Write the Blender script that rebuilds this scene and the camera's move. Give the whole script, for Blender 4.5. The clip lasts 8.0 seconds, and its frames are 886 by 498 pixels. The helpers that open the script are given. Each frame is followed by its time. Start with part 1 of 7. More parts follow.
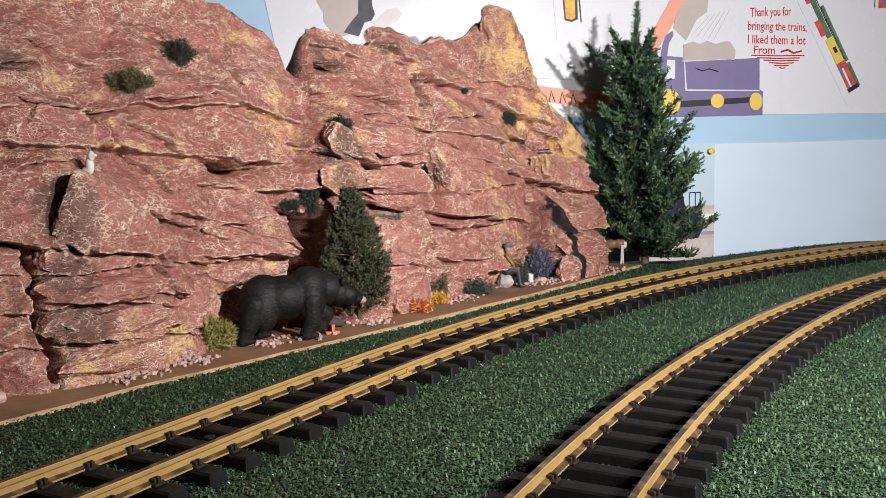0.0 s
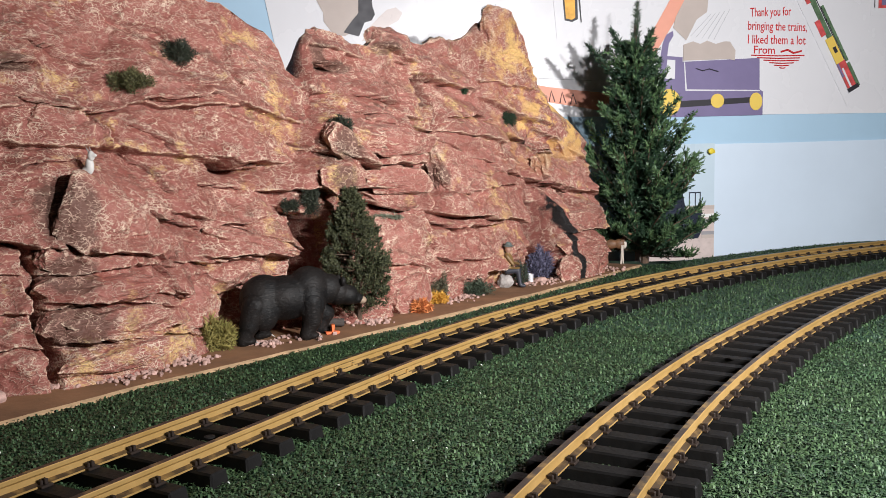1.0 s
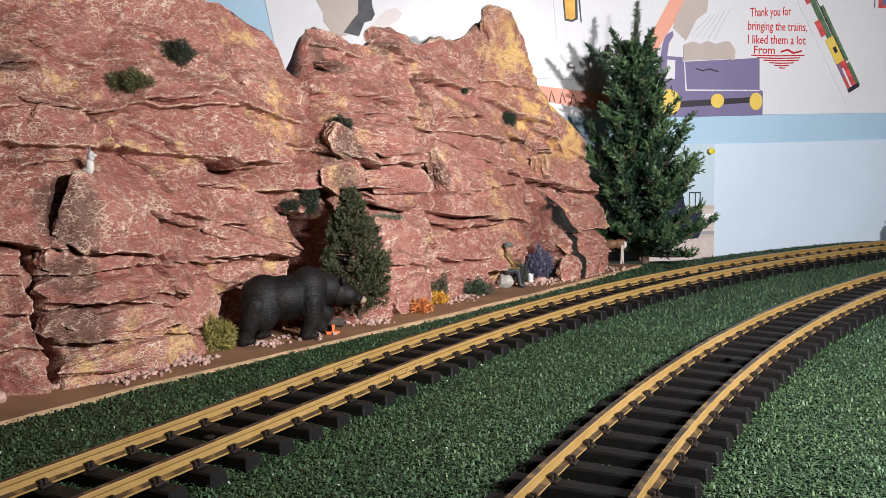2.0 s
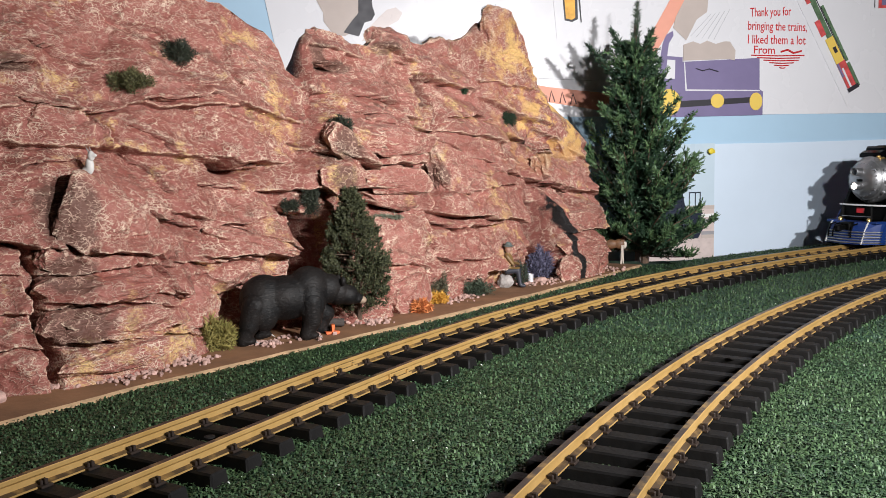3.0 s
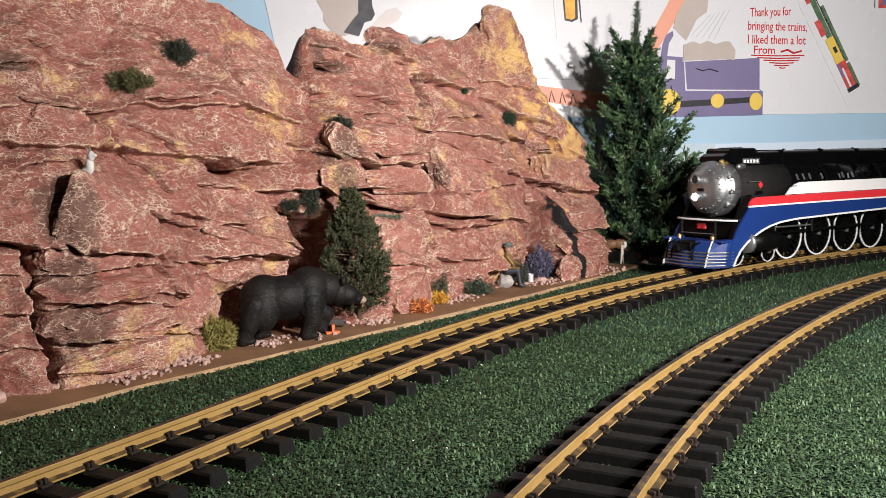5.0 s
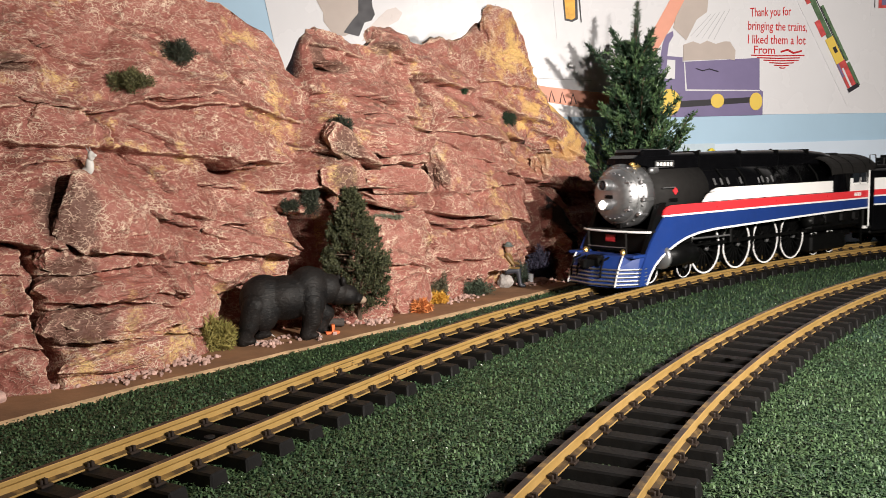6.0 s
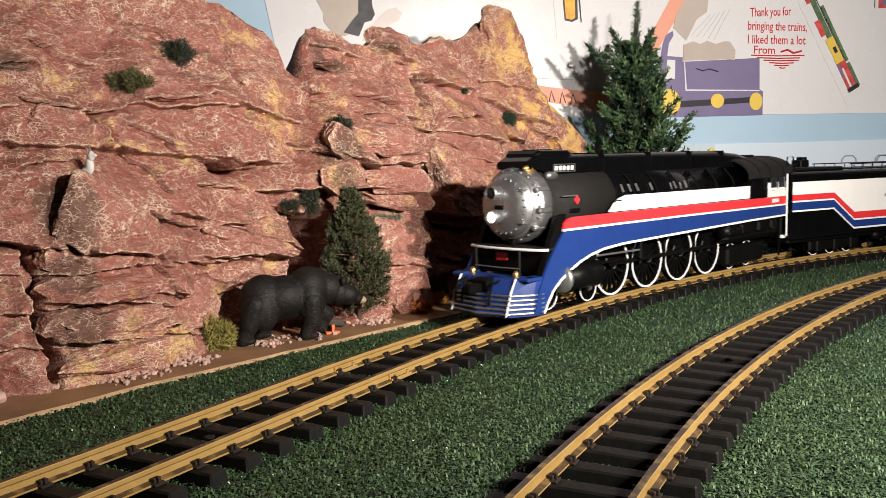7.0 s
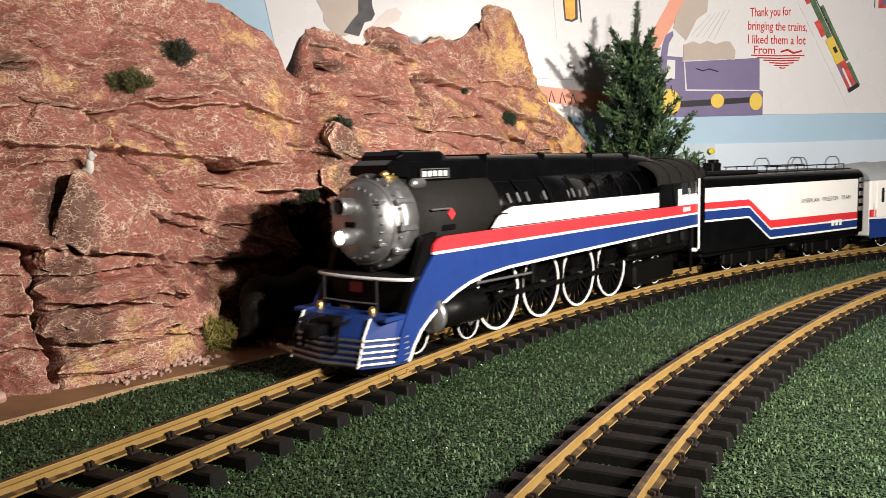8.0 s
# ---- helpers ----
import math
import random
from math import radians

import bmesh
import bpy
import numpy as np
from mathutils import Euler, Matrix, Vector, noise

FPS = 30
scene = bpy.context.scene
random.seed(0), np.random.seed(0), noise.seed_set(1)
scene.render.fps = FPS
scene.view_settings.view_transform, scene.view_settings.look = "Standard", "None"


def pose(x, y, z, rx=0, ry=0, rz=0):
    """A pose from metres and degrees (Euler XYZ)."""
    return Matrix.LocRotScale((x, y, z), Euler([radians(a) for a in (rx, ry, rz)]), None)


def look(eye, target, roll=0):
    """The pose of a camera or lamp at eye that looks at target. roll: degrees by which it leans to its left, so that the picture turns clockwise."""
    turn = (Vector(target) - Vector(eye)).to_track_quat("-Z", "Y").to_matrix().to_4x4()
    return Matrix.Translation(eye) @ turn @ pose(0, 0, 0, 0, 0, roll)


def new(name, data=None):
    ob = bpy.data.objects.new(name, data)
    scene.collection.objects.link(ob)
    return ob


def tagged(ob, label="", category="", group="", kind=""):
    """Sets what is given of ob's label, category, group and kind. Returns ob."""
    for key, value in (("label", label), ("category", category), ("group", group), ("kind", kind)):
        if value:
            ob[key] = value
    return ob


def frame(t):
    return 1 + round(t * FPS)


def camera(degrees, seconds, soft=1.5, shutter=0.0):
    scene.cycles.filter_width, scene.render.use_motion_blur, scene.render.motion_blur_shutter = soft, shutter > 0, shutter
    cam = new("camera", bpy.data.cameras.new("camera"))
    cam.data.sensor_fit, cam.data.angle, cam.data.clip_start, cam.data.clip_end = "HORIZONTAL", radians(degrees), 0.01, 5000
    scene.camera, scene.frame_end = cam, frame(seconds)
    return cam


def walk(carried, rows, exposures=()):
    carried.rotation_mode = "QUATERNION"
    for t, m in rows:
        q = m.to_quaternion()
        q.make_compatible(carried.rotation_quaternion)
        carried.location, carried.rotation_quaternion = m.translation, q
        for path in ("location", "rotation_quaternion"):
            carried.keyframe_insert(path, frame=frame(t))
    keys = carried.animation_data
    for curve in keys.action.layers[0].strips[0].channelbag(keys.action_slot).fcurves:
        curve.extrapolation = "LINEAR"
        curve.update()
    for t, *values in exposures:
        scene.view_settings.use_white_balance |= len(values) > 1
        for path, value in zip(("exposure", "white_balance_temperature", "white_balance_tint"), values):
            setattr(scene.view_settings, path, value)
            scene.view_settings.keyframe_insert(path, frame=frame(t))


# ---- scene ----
# ---------------- camera ----------------
EYE = Vector((0.0, 0.0, 0.1638))
cam = camera(55.245, 8.0, soft=0.6, shutter=0.5)
VIEW = look(EYE, EYE + Vector((0.0, math.cos(0.104812), -math.sin(0.104812))), roll=-1.2334)
walk(cam, [(0.0, VIEW), (8.0, VIEW)], exposures=[(0.0, 0.0, 6150, 9), (3.0, 0.0, 6150, 9), (4.5, 0.0, 6300, 9), (6.0, 0.0, 6800, 9), (8.0, 0.0, 7000, 9)])

# ---------------- light ----------------
world = bpy.data.worlds.new("room_world")
world.use_nodes = True
world.node_tree.nodes["Background"].inputs[0].default_value = (0.8, 0.88, 1.0, 1)
world.node_tree.nodes["Background"].inputs[1].default_value = 0.0015
scene.world = world


def lamp(name, at, aim, watts, size, colour):
    data = bpy.data.lights.new(name, "AREA")
    data.shape, data.size, data.energy, data.color = "DISK", size, watts, colour
    data.spread = radians(130)
    ob = new(name, data)
    ob.matrix_world = look(at, aim)
    return ob


# two small work lamps beside the layout, and a dim room lamp behind the camera
lamp("work_lamp", (0.365, 0.08, 0.33), (-0.05, 1.00, 0.22), 3.5, 0.020, (1.0, 0.95, 0.91))
lamp("work_lamp", (0.56, 0.10, 0.37), (0.20, 1.20, 0.20), 8.5, 0.020, (1.0, 0.95, 0.91))
lamp("room_lamp", (0.72, -0.55, 0.76), (0.0, 1.35, 0.35), 0.07, 0.12, (0.90, 0.95, 1.0))


# ---------------- materials ----------------
class Nodes:
    """Short hand for node trees."""

    def __init__(self, name):
        self.m = bpy.data.materials.new(name)
        self.m.use_nodes = True
        self.t = self.m.node_tree
        self.b = self.t.nodes["Principled BSDF"]
        self.co = self.t.nodes.new("ShaderNodeTexCoord").outputs["Object"]

    def node(self, kind, ins=None):
        n = self.t.nodes.new(kind)
        for k, v in (ins or {}).items():
            self.put(n.inputs[k], v)
        return n

    def put(self, socket, v):
        if isinstance(v, bpy.types.NodeSocket):
            self.t.links.new(v, socket)
        else:
            socket.default_value = v

    def noise(self, scale, detail=4.0, rough=0.6, distort=0.0, vec=None):
        return self.node("ShaderNodeTexNoise", {"Vector": vec or self.co, "Scale": scale, "Detail": detail, "Roughness": rough, "Distortion": distort}).outputs["Fac"]

    def ramp(self, fac, a, b, ca=(0, 0, 0, 1), cb=(1, 1, 1, 1)):
        n = self.node("ShaderNodeValToRGB", {"Fac": fac})
        n.color_ramp.elements[0].position, n.color_ramp.elements[1].position = a, b
        n.color_ramp.elements[0].color, n.color_ramp.elements[1].color = ca, cb
        return n.outputs["Color"]

    def peak(self, fac, at, width):
        """White where fac lies near one value."""
        n = self.node("ShaderNodeValToRGB", {"Fac": fac})
        e = n.color_ramp.elements
        e[0].position, e[0].color, e[1].position, e[1].color = at - width, (0, 0, 0, 1), at + width, (0, 0, 0, 1)
        e.new(at).color = (1, 1, 1, 1)
        return n.outputs["Color"]

    def mix(self, fac, a, b, blend="MIX"):
        n = self.node("ShaderNodeMix")
        n.data_type, n.blend_type = "RGBA", blend
        self.put(n.inputs[0], fac), self.put(n.inputs[6], a), self.put(n.inputs[7], b)
        return n.outputs[2]

    def bump(self, height, strength, distance, normal=None):
        ins = {"Height": height, "Strength": strength, "Distance": distance}
        if normal:
            ins["Normal"] = normal
        return self.node("ShaderNodeBump", ins).outputs["Normal"]


def c4(c, k=1.0):
    return (c[0] * k, c[1] * k, c[2] * k, 1.0)


def mat(name, colour, vary=0.25, scale=60.0, rough=0.6, metal=0.0, bump=0.2, grain=700.0, dist=0.0004, coat=0.0, spec=0.5):
    """A plain surface with stains at one scale and grain at another."""
    n = Nodes(name)
    f = n.noise(scale, 5.0)
    n.put(n.b.inputs["Base Color"], n.mix(n.ramp(f, 0.3, 0.7), c4(colour, 1 - vary), c4(colour, 1 + vary)))
    n.put(n.b.inputs["Roughness"], n.ramp(n.noise(scale * 3, 3.0), 0.2, 0.8, (max(rough - 0.1, 0.03),) * 3 + (1,), (min(rough + 0.12, 1.0),) * 3 + (1,)))
    n.b.inputs["Metallic"].default_value = metal
    n.b.inputs["Coat Weight"].default_value = coat
    n.b.inputs["Specular IOR Level"].default_value = spec
    if bump:
        n.put(n.b.inputs["Normal"], n.bump(n.noise(grain, 3.0), bump, dist))
    return n.m


# ellipses (u, v, a, b) where brown wash and shade darken the rock colour
WASH_AND_SHADE = ((0.022, 0.122, 0.022, 0.030), (0.018, 0.078, 0.022, 0.016), (0.016, 0.042, 0.026, 0.020), (0.300, 0.175, 0.020, 0.018), (0.292, 0.143, 0.018, 0.014), (0.463, 0.140, 0.018, 0.016), (0.318, 0.268, 0.010, 0.018), (0.345, 0.258, 0.022, 0.007), (0.416, 0.284, 0.016, 0.008), (0.470, 0.240, 0.008, 0.018), (0.012, 0.240, 0.022, 0.008))


def rock_material():
    n = Nodes("painted_rock")
    warp = n.node("ShaderNodeMapping", {"Vector": n.co, "Scale": (1.0, 1.0, 1.9), "Rotation": (0.0, 0.25, 0.0)}).outputs[0]
    big = n.noise(9.0, 4.0, 0.6)
    red = n.mix(n.ramp(big, 0.35, 0.65), (0.250, 0.088, 0.070, 1), (0.345, 0.140, 0.112, 1))
    mid = n.noise(70.0, 6.0, 0.7, 0.4, warp)
    red = n.mix(n.ramp(mid, 0.38, 0.62), red, n.mix(0.55, red, (0.20, 0.05, 0.034, 1)))
    # dry-brushed cream veins: a broken web of thin strokes, and ochre patches
    sway = n.node("ShaderNodeTexNoise", {"Vector": n.co, "Scale": 90.0, "Detail": 3.0}).outputs["Color"]
    bent = n.node("ShaderNodeVectorMath", {0: sway, 1: (0.016, 0.016, 0.016), 2: warp})
    bent.operation = "MULTIPLY_ADD"

    def web(scale, thick):
        v = n.node("ShaderNodeTexVoronoi", {"Vector": bent.outputs[0], "Scale": scale})
        v.feature = "DISTANCE_TO_EDGE"
        return n.ramp(v.outputs["Distance"], thick * 0.35, thick, (1, 1, 1, 1), (0, 0, 0, 1))

    vein1, vein2 = web(120.0, 0.072), web(230.0, 0.100)
    gaps = n.ramp(n.noise(150.0, 2.0, 0.5), 0.44, 0.56)
    vein1 = n.mix(1.0, vein1, gaps, "MULTIPLY")
    vein2 = n.mix(1.0, vein2, n.ramp(n.noise(85.0, 3.0, 0.6), 0.46, 0.60), "MULTIPLY")
    streak = n.noise(210.0, 2.0, 0.55, 1.5, warp)
    fleck = n.noise(480.0, 1.0, 0.5, 0.5, warp)
    zone = n.noise(20.0, 4.0, 0.65)
    geo = n.node("ShaderNodeNewGeometry").outputs["Pointiness"]
    edge = n.ramp(geo, 0.512, 0.575)
    where = n.mix(1.0, n.ramp(zone, 0.42, 0.66, (0.28, 0.28, 0.28, 1), (0.95, 0.95, 0.95, 1)), edge, "ADD")
    veins = n.mix(1.0, vein1, vein2, "LIGHTEN")
    col = n.mix(n.mix(1.0, veins, where, "MULTIPLY"), red, (0.72, 0.56, 0.43, 1))
    col = n.mix(n.mix(1.0, edge, n.ramp(streak, 0.40, 0.60), "MULTIPLY"), col, (0.62, 0.43, 0.31, 1))
    col = n.mix(n.mix(1.0, n.ramp(fleck, 0.63, 0.70), where, "MULTIPLY"), col, (0.55, 0.38, 0.29, 1))
    ochre = n.noise(15.0, 5.0, 0.7)
    col = n.mix(n.mix(1.0, n.ramp(ochre, 0.57, 0.65), n.ramp(streak, 0.36, 0.58), "MULTIPLY"), col, (0.62, 0.42, 0.18, 1))
    # brown wash in patches
    wash = n.mix(1.0, n.ramp(n.noise(34.0, 5.0, 0.7), 0.56, 0.66), n.ramp(mid, 0.35, 0.6), "MULTIPLY")
    col = n.mix(n.mix(1.0, wash, (0.6, 0.6, 0.6, 1), "MULTIPLY"), col, (0.10, 0.055, 0.038, 1))
    # dark brown wash with painted-in shade over single blocks: the tower's near sides, the knob, pockets under the
    # crown
    for u, v, a, b in WASH_AND_SHADE:
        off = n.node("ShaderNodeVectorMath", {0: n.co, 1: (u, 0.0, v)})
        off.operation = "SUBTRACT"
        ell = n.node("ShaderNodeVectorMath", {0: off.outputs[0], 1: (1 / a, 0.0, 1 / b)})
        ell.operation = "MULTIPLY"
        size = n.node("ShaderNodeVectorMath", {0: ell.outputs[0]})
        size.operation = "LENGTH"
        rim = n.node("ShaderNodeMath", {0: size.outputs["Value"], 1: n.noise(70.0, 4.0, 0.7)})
        shaded_wash = n.mix(1.0, n.node("ShaderNodeMapRange", {"Value": rim.outputs[0], "From Min": 1.25, "From Max": 1.55, "To Min": 1.0, "To Max": 0.0}).outputs[0], n.ramp(veins, 0.2, 0.8, (0.72, 0.72, 0.72, 1), (0.2, 0.2, 0.2, 1)), "MULTIPLY")
        col = n.mix(shaded_wash, col, (0.085, 0.050, 0.036, 1))
    # broad patches of yellow on the far shoulder
    sep = n.node("ShaderNodeSeparateXYZ", {"Vector": n.co})
    side = n.node("ShaderNodeMapRange", {"Value": sep.outputs[0], "From Min": 0.58, "From Max": 0.70}).outputs[0]
    up = n.node("ShaderNodeMapRange", {"Value": sep.outputs[2], "From Min": 0.13, "From Max": 0.2}).outputs[0]
    sh = n.mix(1.0, n.mix(1.0, side, up, "MULTIPLY"), n.ramp(n.noise(30.0, 5.0, 0.7), 0.47, 0.55), "MULTIPLY")
    col = n.mix(sh, col, (0.70, 0.44, 0.15, 1))
    # near-black colour in a ragged ellipse over the mouth of the little cave
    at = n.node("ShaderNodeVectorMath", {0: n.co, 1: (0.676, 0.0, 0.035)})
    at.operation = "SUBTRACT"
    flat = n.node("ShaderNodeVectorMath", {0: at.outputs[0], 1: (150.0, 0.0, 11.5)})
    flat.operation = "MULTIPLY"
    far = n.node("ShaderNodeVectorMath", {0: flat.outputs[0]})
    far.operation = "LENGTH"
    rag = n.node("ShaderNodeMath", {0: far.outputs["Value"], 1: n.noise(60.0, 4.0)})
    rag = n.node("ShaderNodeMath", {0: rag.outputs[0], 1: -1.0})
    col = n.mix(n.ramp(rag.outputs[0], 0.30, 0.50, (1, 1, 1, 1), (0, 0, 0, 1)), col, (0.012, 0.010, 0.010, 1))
    n.put(n.b.inputs["Base Color"], col)
    n.b.inputs["Roughness"].default_value = 0.62
    n.b.inputs["Specular IOR Level"].default_value = 0.35
    nm = n.bump(mid, 0.5, 0.004)
    nm = n.bump(n.noise(170.0, 2.0, 0.6, 0.6, warp), 0.55, 0.0030, nm)
    nm = n.bump(streak, 0.4, 0.0012, nm)
    nm = n.bump(veins, 0.6, 0.0010, nm)
    nm = n.bump(fleck, 0.3, 0.0005, nm)
    n.put(n.b.inputs["Normal"], nm)
    return n.m


def turf_material(name, a, b):
    n = Nodes(name)
    r = n.node("ShaderNodeNewGeometry").outputs["Random Per Island"]
    col = n.mix(r, c4(a), c4(b))
    col = n.mix(n.ramp(n.noise(14.0, 3.0), 0.35, 0.65), n.mix(0.35, col, (0.012, 0.05, 0.025, 1)), col)
    n.put(n.b.inputs["Base Color"], col)
    n.b.inputs["Roughness"].default_value = 0.55
    return n.m


def leaf_material(name, a, b, rough=0.55):
    n = Nodes(name)
    r = n.node("ShaderNodeNewGeometry").outputs["Random Per Island"]
    n.put(n.b.inputs["Base Color"], n.mix(r, c4(a), c4(b)))
    n.b.inputs["Roughness"].default_value = rough
    return n.m


def brass_material():
    n = Nodes("brass_rail")
    f = n.noise(40.0, 5.0, 0.7)
    col = n.mix(n.ramp(f, 0.3, 0.7), (0.37, 0.225, 0.068, 1), (0.48, 0.31, 0.115, 1))
    nor = n.node("ShaderNodeNewGeometry").outputs["Normal"]
    z = n.node("ShaderNodeSeparateXYZ", {"Vector": nor}).outputs[2]
    col = n.mix(n.mix(1.0, n.ramp(z, 0.75, 0.95), n.ramp(n.noise(90.0), 0.2, 0.5), "MULTIPLY"), col, (0.05, 0.034, 0.024, 1))
    n.put(n.b.inputs["Base Color"], col)
    n.b.inputs["Metallic"].default_value = 0.35
    n.b.inputs["Roughness"].default_value = 0.42
    n.put(n.b.inputs["Normal"], n.bump(n.noise(500.0), 0.25, 0.0003))
    return n.m


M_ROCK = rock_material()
M_TURF = turf_material("turf_fibre", (0.008, 0.024, 0.008), (0.090, 0.155, 0.062))
M_TURF_BASE = mat("turf_backing", (0.012, 0.045, 0.02), 0.35, 40, 0.9, bump=0.5, grain=500, dist=0.001)
M_BRASS = brass_material()
M_TIE = mat("black_tie_plastic", (0.0055, 0.005, 0.005), 0.4, 90, 0.6, spec=0.18, bump=0.35, grain=450, dist=0.0005)
M_CLIP = mat("brown_clip_plastic", (0.020, 0.013, 0.010), 0.3, 90, 0.55, spec=0.3, bump=0.2)
M_BOARD = mat("brown_painted_board", (0.23, 0.115, 0.055), 0.3, 25, 0.8, bump=0.5, grain=300, dist=0.0006)
M_BOARD_EDGE = mat("raw_board_edge", (0.38, 0.25, 0.14), 0.3, 60, 0.85, bump=0.3)
M_WALL = mat("pale_blue_wall_paint", (0.42, 0.60, 0.76), 0.05, 6, 0.6, bump=0.15, grain=120, dist=0.0006)
M_WALL_ROOM = mat("room_wall_paint", (0.16, 0.17, 0.18), 0.05, 3, 0.7)
M_SHEET = mat("white_blue_sheet", (0.64, 0.74, 0.86), 0.04, 5, 0.5, bump=0.08, grain=60, dist=0.001)
M_PAPER = mat("white_banner_paper", (0.78, 0.77, 0.80), 0.04, 4, 0.25, bump=0.2, grain=14, dist=0.004)
M_GRAVEL = mat("pale_pink_gravel", (0.42, 0.27, 0.23), 0.5, 150, 0.8, bump=0.4, grain=500)
M_WOOD = mat("table_wood", (0.25, 0.17, 0.1), 0.2, 20, 0.6)

# ---------------- building helpers ----------------
def finish(bm, name):
    me = bpy.data.meshes.new(name)
    bm.normal_update()
    bm.to_mesh(me)
    bm.free()
    return me


def part(name, bm, material, parent=None, label="", smooth=False):
    """Links a bmesh as one mesh object under a thing or part."""
    me = bm if isinstance(bm, bpy.types.Mesh) else finish(bm, name)
    if material and not me.materials:
        me.materials.append(material)
    if smooth:
        me.polygons.foreach_set("use_smooth", [True] * len(me.polygons))
    ob = new(name, me)
    ob.parent = parent
    if label:
        tagged(ob, label)
    return ob


def empty(name, m=None):
    ob = new(name)
    ob.empty_display_size = 0.01
    if m is not None:
        ob.matrix_basis = m
    return ob


def add(bm, other, m=None):
    """Joins a second bmesh into bm."""
    me = finish(other, "tmp")
    if m is not None:
        me.transform(m)
    bm.from_mesh(me)
    bpy.data.meshes.remove(me)
    return bm


def box(x0, x1, y0, y1, z0, z1, bevel=0.0, seg=1, bm=None):
    b = bmesh.new()
    bmesh.ops.create_cube(b, size=1.0)
    for v in b.verts:
        v.co = ((x0 + x1) / 2 + v.co.x * (x1 - x0), (y0 + y1) / 2 + v.co.y * (y1 - y0), (z0 + z1) / 2 + v.co.z * (z1 - z0))
    if bevel:
        bmesh.ops.bevel(b, geom=b.edges[:], offset=bevel, segments=seg, affect="EDGES", profile=0.6)
    return add(bm, b) if bm else b


def lathe(profile, axis="X", n=32, bm=None, at=(0, 0, 0), cap=True):
    """Turns (along, radius) pairs about an axis."""
    b = bmesh.new()
    rings = []
    for a, r in profile:
        ring = []
        for k in range(n):
            t = 2 * math.pi * k / n
            p = {"X": (a, r * math.cos(t), r * math.sin(t)), "Y": (r * math.cos(t), a, r * math.sin(t)), "Z": (r * math.cos(t), r * math.sin(t), a)}[axis]
            ring.append(b.verts.new((p[0] + at[0], p[1] + at[1], p[2] + at[2])))
        rings.append(ring)
    for p, q in zip(rings, rings[1:]):
        for k in range(n):
            b.faces.new((p[k], p[(k + 1) % n], q[(k + 1) % n], q[k]))
    if cap:
        b.faces.new(rings[0])
        b.faces.new(rings[-1])
    bmesh.ops.remove_doubles(b, verts=b.verts[:], dist=1e-7)
    bmesh.ops.recalc_face_normals(b, faces=b.faces[:])
    return add(bm, b) if bm else b


def rod(pts, r, n=8, bm=None, taper=None):
    """A round bar along a line of points."""
    b = bmesh.new()
    pts = [Vector(p) for p in pts]
    rings = []
    for i, p in enumerate(pts):
        d = (pts[min(i + 1, len(pts) - 1)] - pts[max(i - 1, 0)]).normalized()
        u = d.orthogonal().normalized() if i == 0 else (u - d * u.dot(d)).normalized()
        w = d.cross(u)
        rr = r if taper is None else r + (taper - r) * i / (len(pts) - 1)
        rings.append([b.verts.new(p + (u * math.cos(2 * math.pi * k / n) + w * math.sin(2 * math.pi * k / n)) * rr) for k in range(n)])
    for p, q in zip(rings, rings[1:]):
        for k in range(n):
            b.faces.new((p[k], p[(k + 1) % n], q[(k + 1) % n], q[k]))
    b.faces.new(rings[0][::-1])
    b.faces.new(rings[-1])
    return add(bm, b) if bm else b


def plate(outline, y0, y1, bm=None):
    """A flat plate from an (x, z) outline, between two depths y."""
    b = bmesh.new()
    p = [b.verts.new((x, y0, z)) for x, z in outline]
    q = [b.verts.new((x, y1, z)) for x, z in outline]
    b.faces.new(p)
    b.faces.new(q[::-1])
    for k in range(len(p)):
        b.faces.new((p[k], q[k], q[(k + 1) % len(p)], p[(k + 1) % len(p)]))
    bmesh.ops.recalc_face_normals(b, faces=b.faces[:])
    return add(bm, b) if bm else b


def grid_mesh(name, P):
    """A mesh from an array of points, rows by columns."""
    r, c = P.shape[:2]
    i = np.arange(r * c).reshape(r, c)
    f = np.stack([i[:-1, :-1], i[:-1, 1:], i[1:, 1:], i[1:, :-1]], -1).reshape(-1, 4)
    return raw_mesh(name, P.reshape(-1, 3), f)


def raw_mesh(name, V, F):
    me = bpy.data.meshes.new(name)
    k = F.shape[1]
    me.vertices.add(len(V))
    me.vertices.foreach_set("co", np.asarray(V, dtype=np.float32).ravel())
    me.loops.add(F.size)
    me.loops.foreach_set("vertex_index", F.astype(np.int32).ravel())
    me.polygons.add(len(F))
    me.polygons.foreach_set("loop_start", np.arange(0, F.size, k, dtype=np.int32))
    me.update(calc_edges=True)
    me.validate()
    return me


# ---------------- the lines of the two tracks ----------------
RAIL_TOP = 0.0194
TIE_TOP = 0.011
MAIN = (-0.07, 0.5731, 1.0492, 1.9719)
SIDE = (0.05555, 0.3551, 1.1053, 2.1090)


def along(line, s):
    """Place and heading on a track: straight for s < 0, then a curve to the right."""
    x, y, th, r = line
    if s < 0:
        return x + s * math.cos(th), y + s * math.sin(th), th
    a = th - s / r
    return x + r * math.sin(th) - r * math.sin(a), y - r * math.cos(th) + r * math.cos(a), a


# ---------------- room ----------------
WALL_TURN = 10.0
WALL = pose(0.4, 1.45, 0.0, rz=WALL_TURN)      # x runs along the wall, -y into the room


def setting(name, bm, material, label, category, m=None):
    ob = part(name, bm, material)
    if m is not None:
        ob.matrix_world = m
    return tagged(ob, label, category, kind="structure")


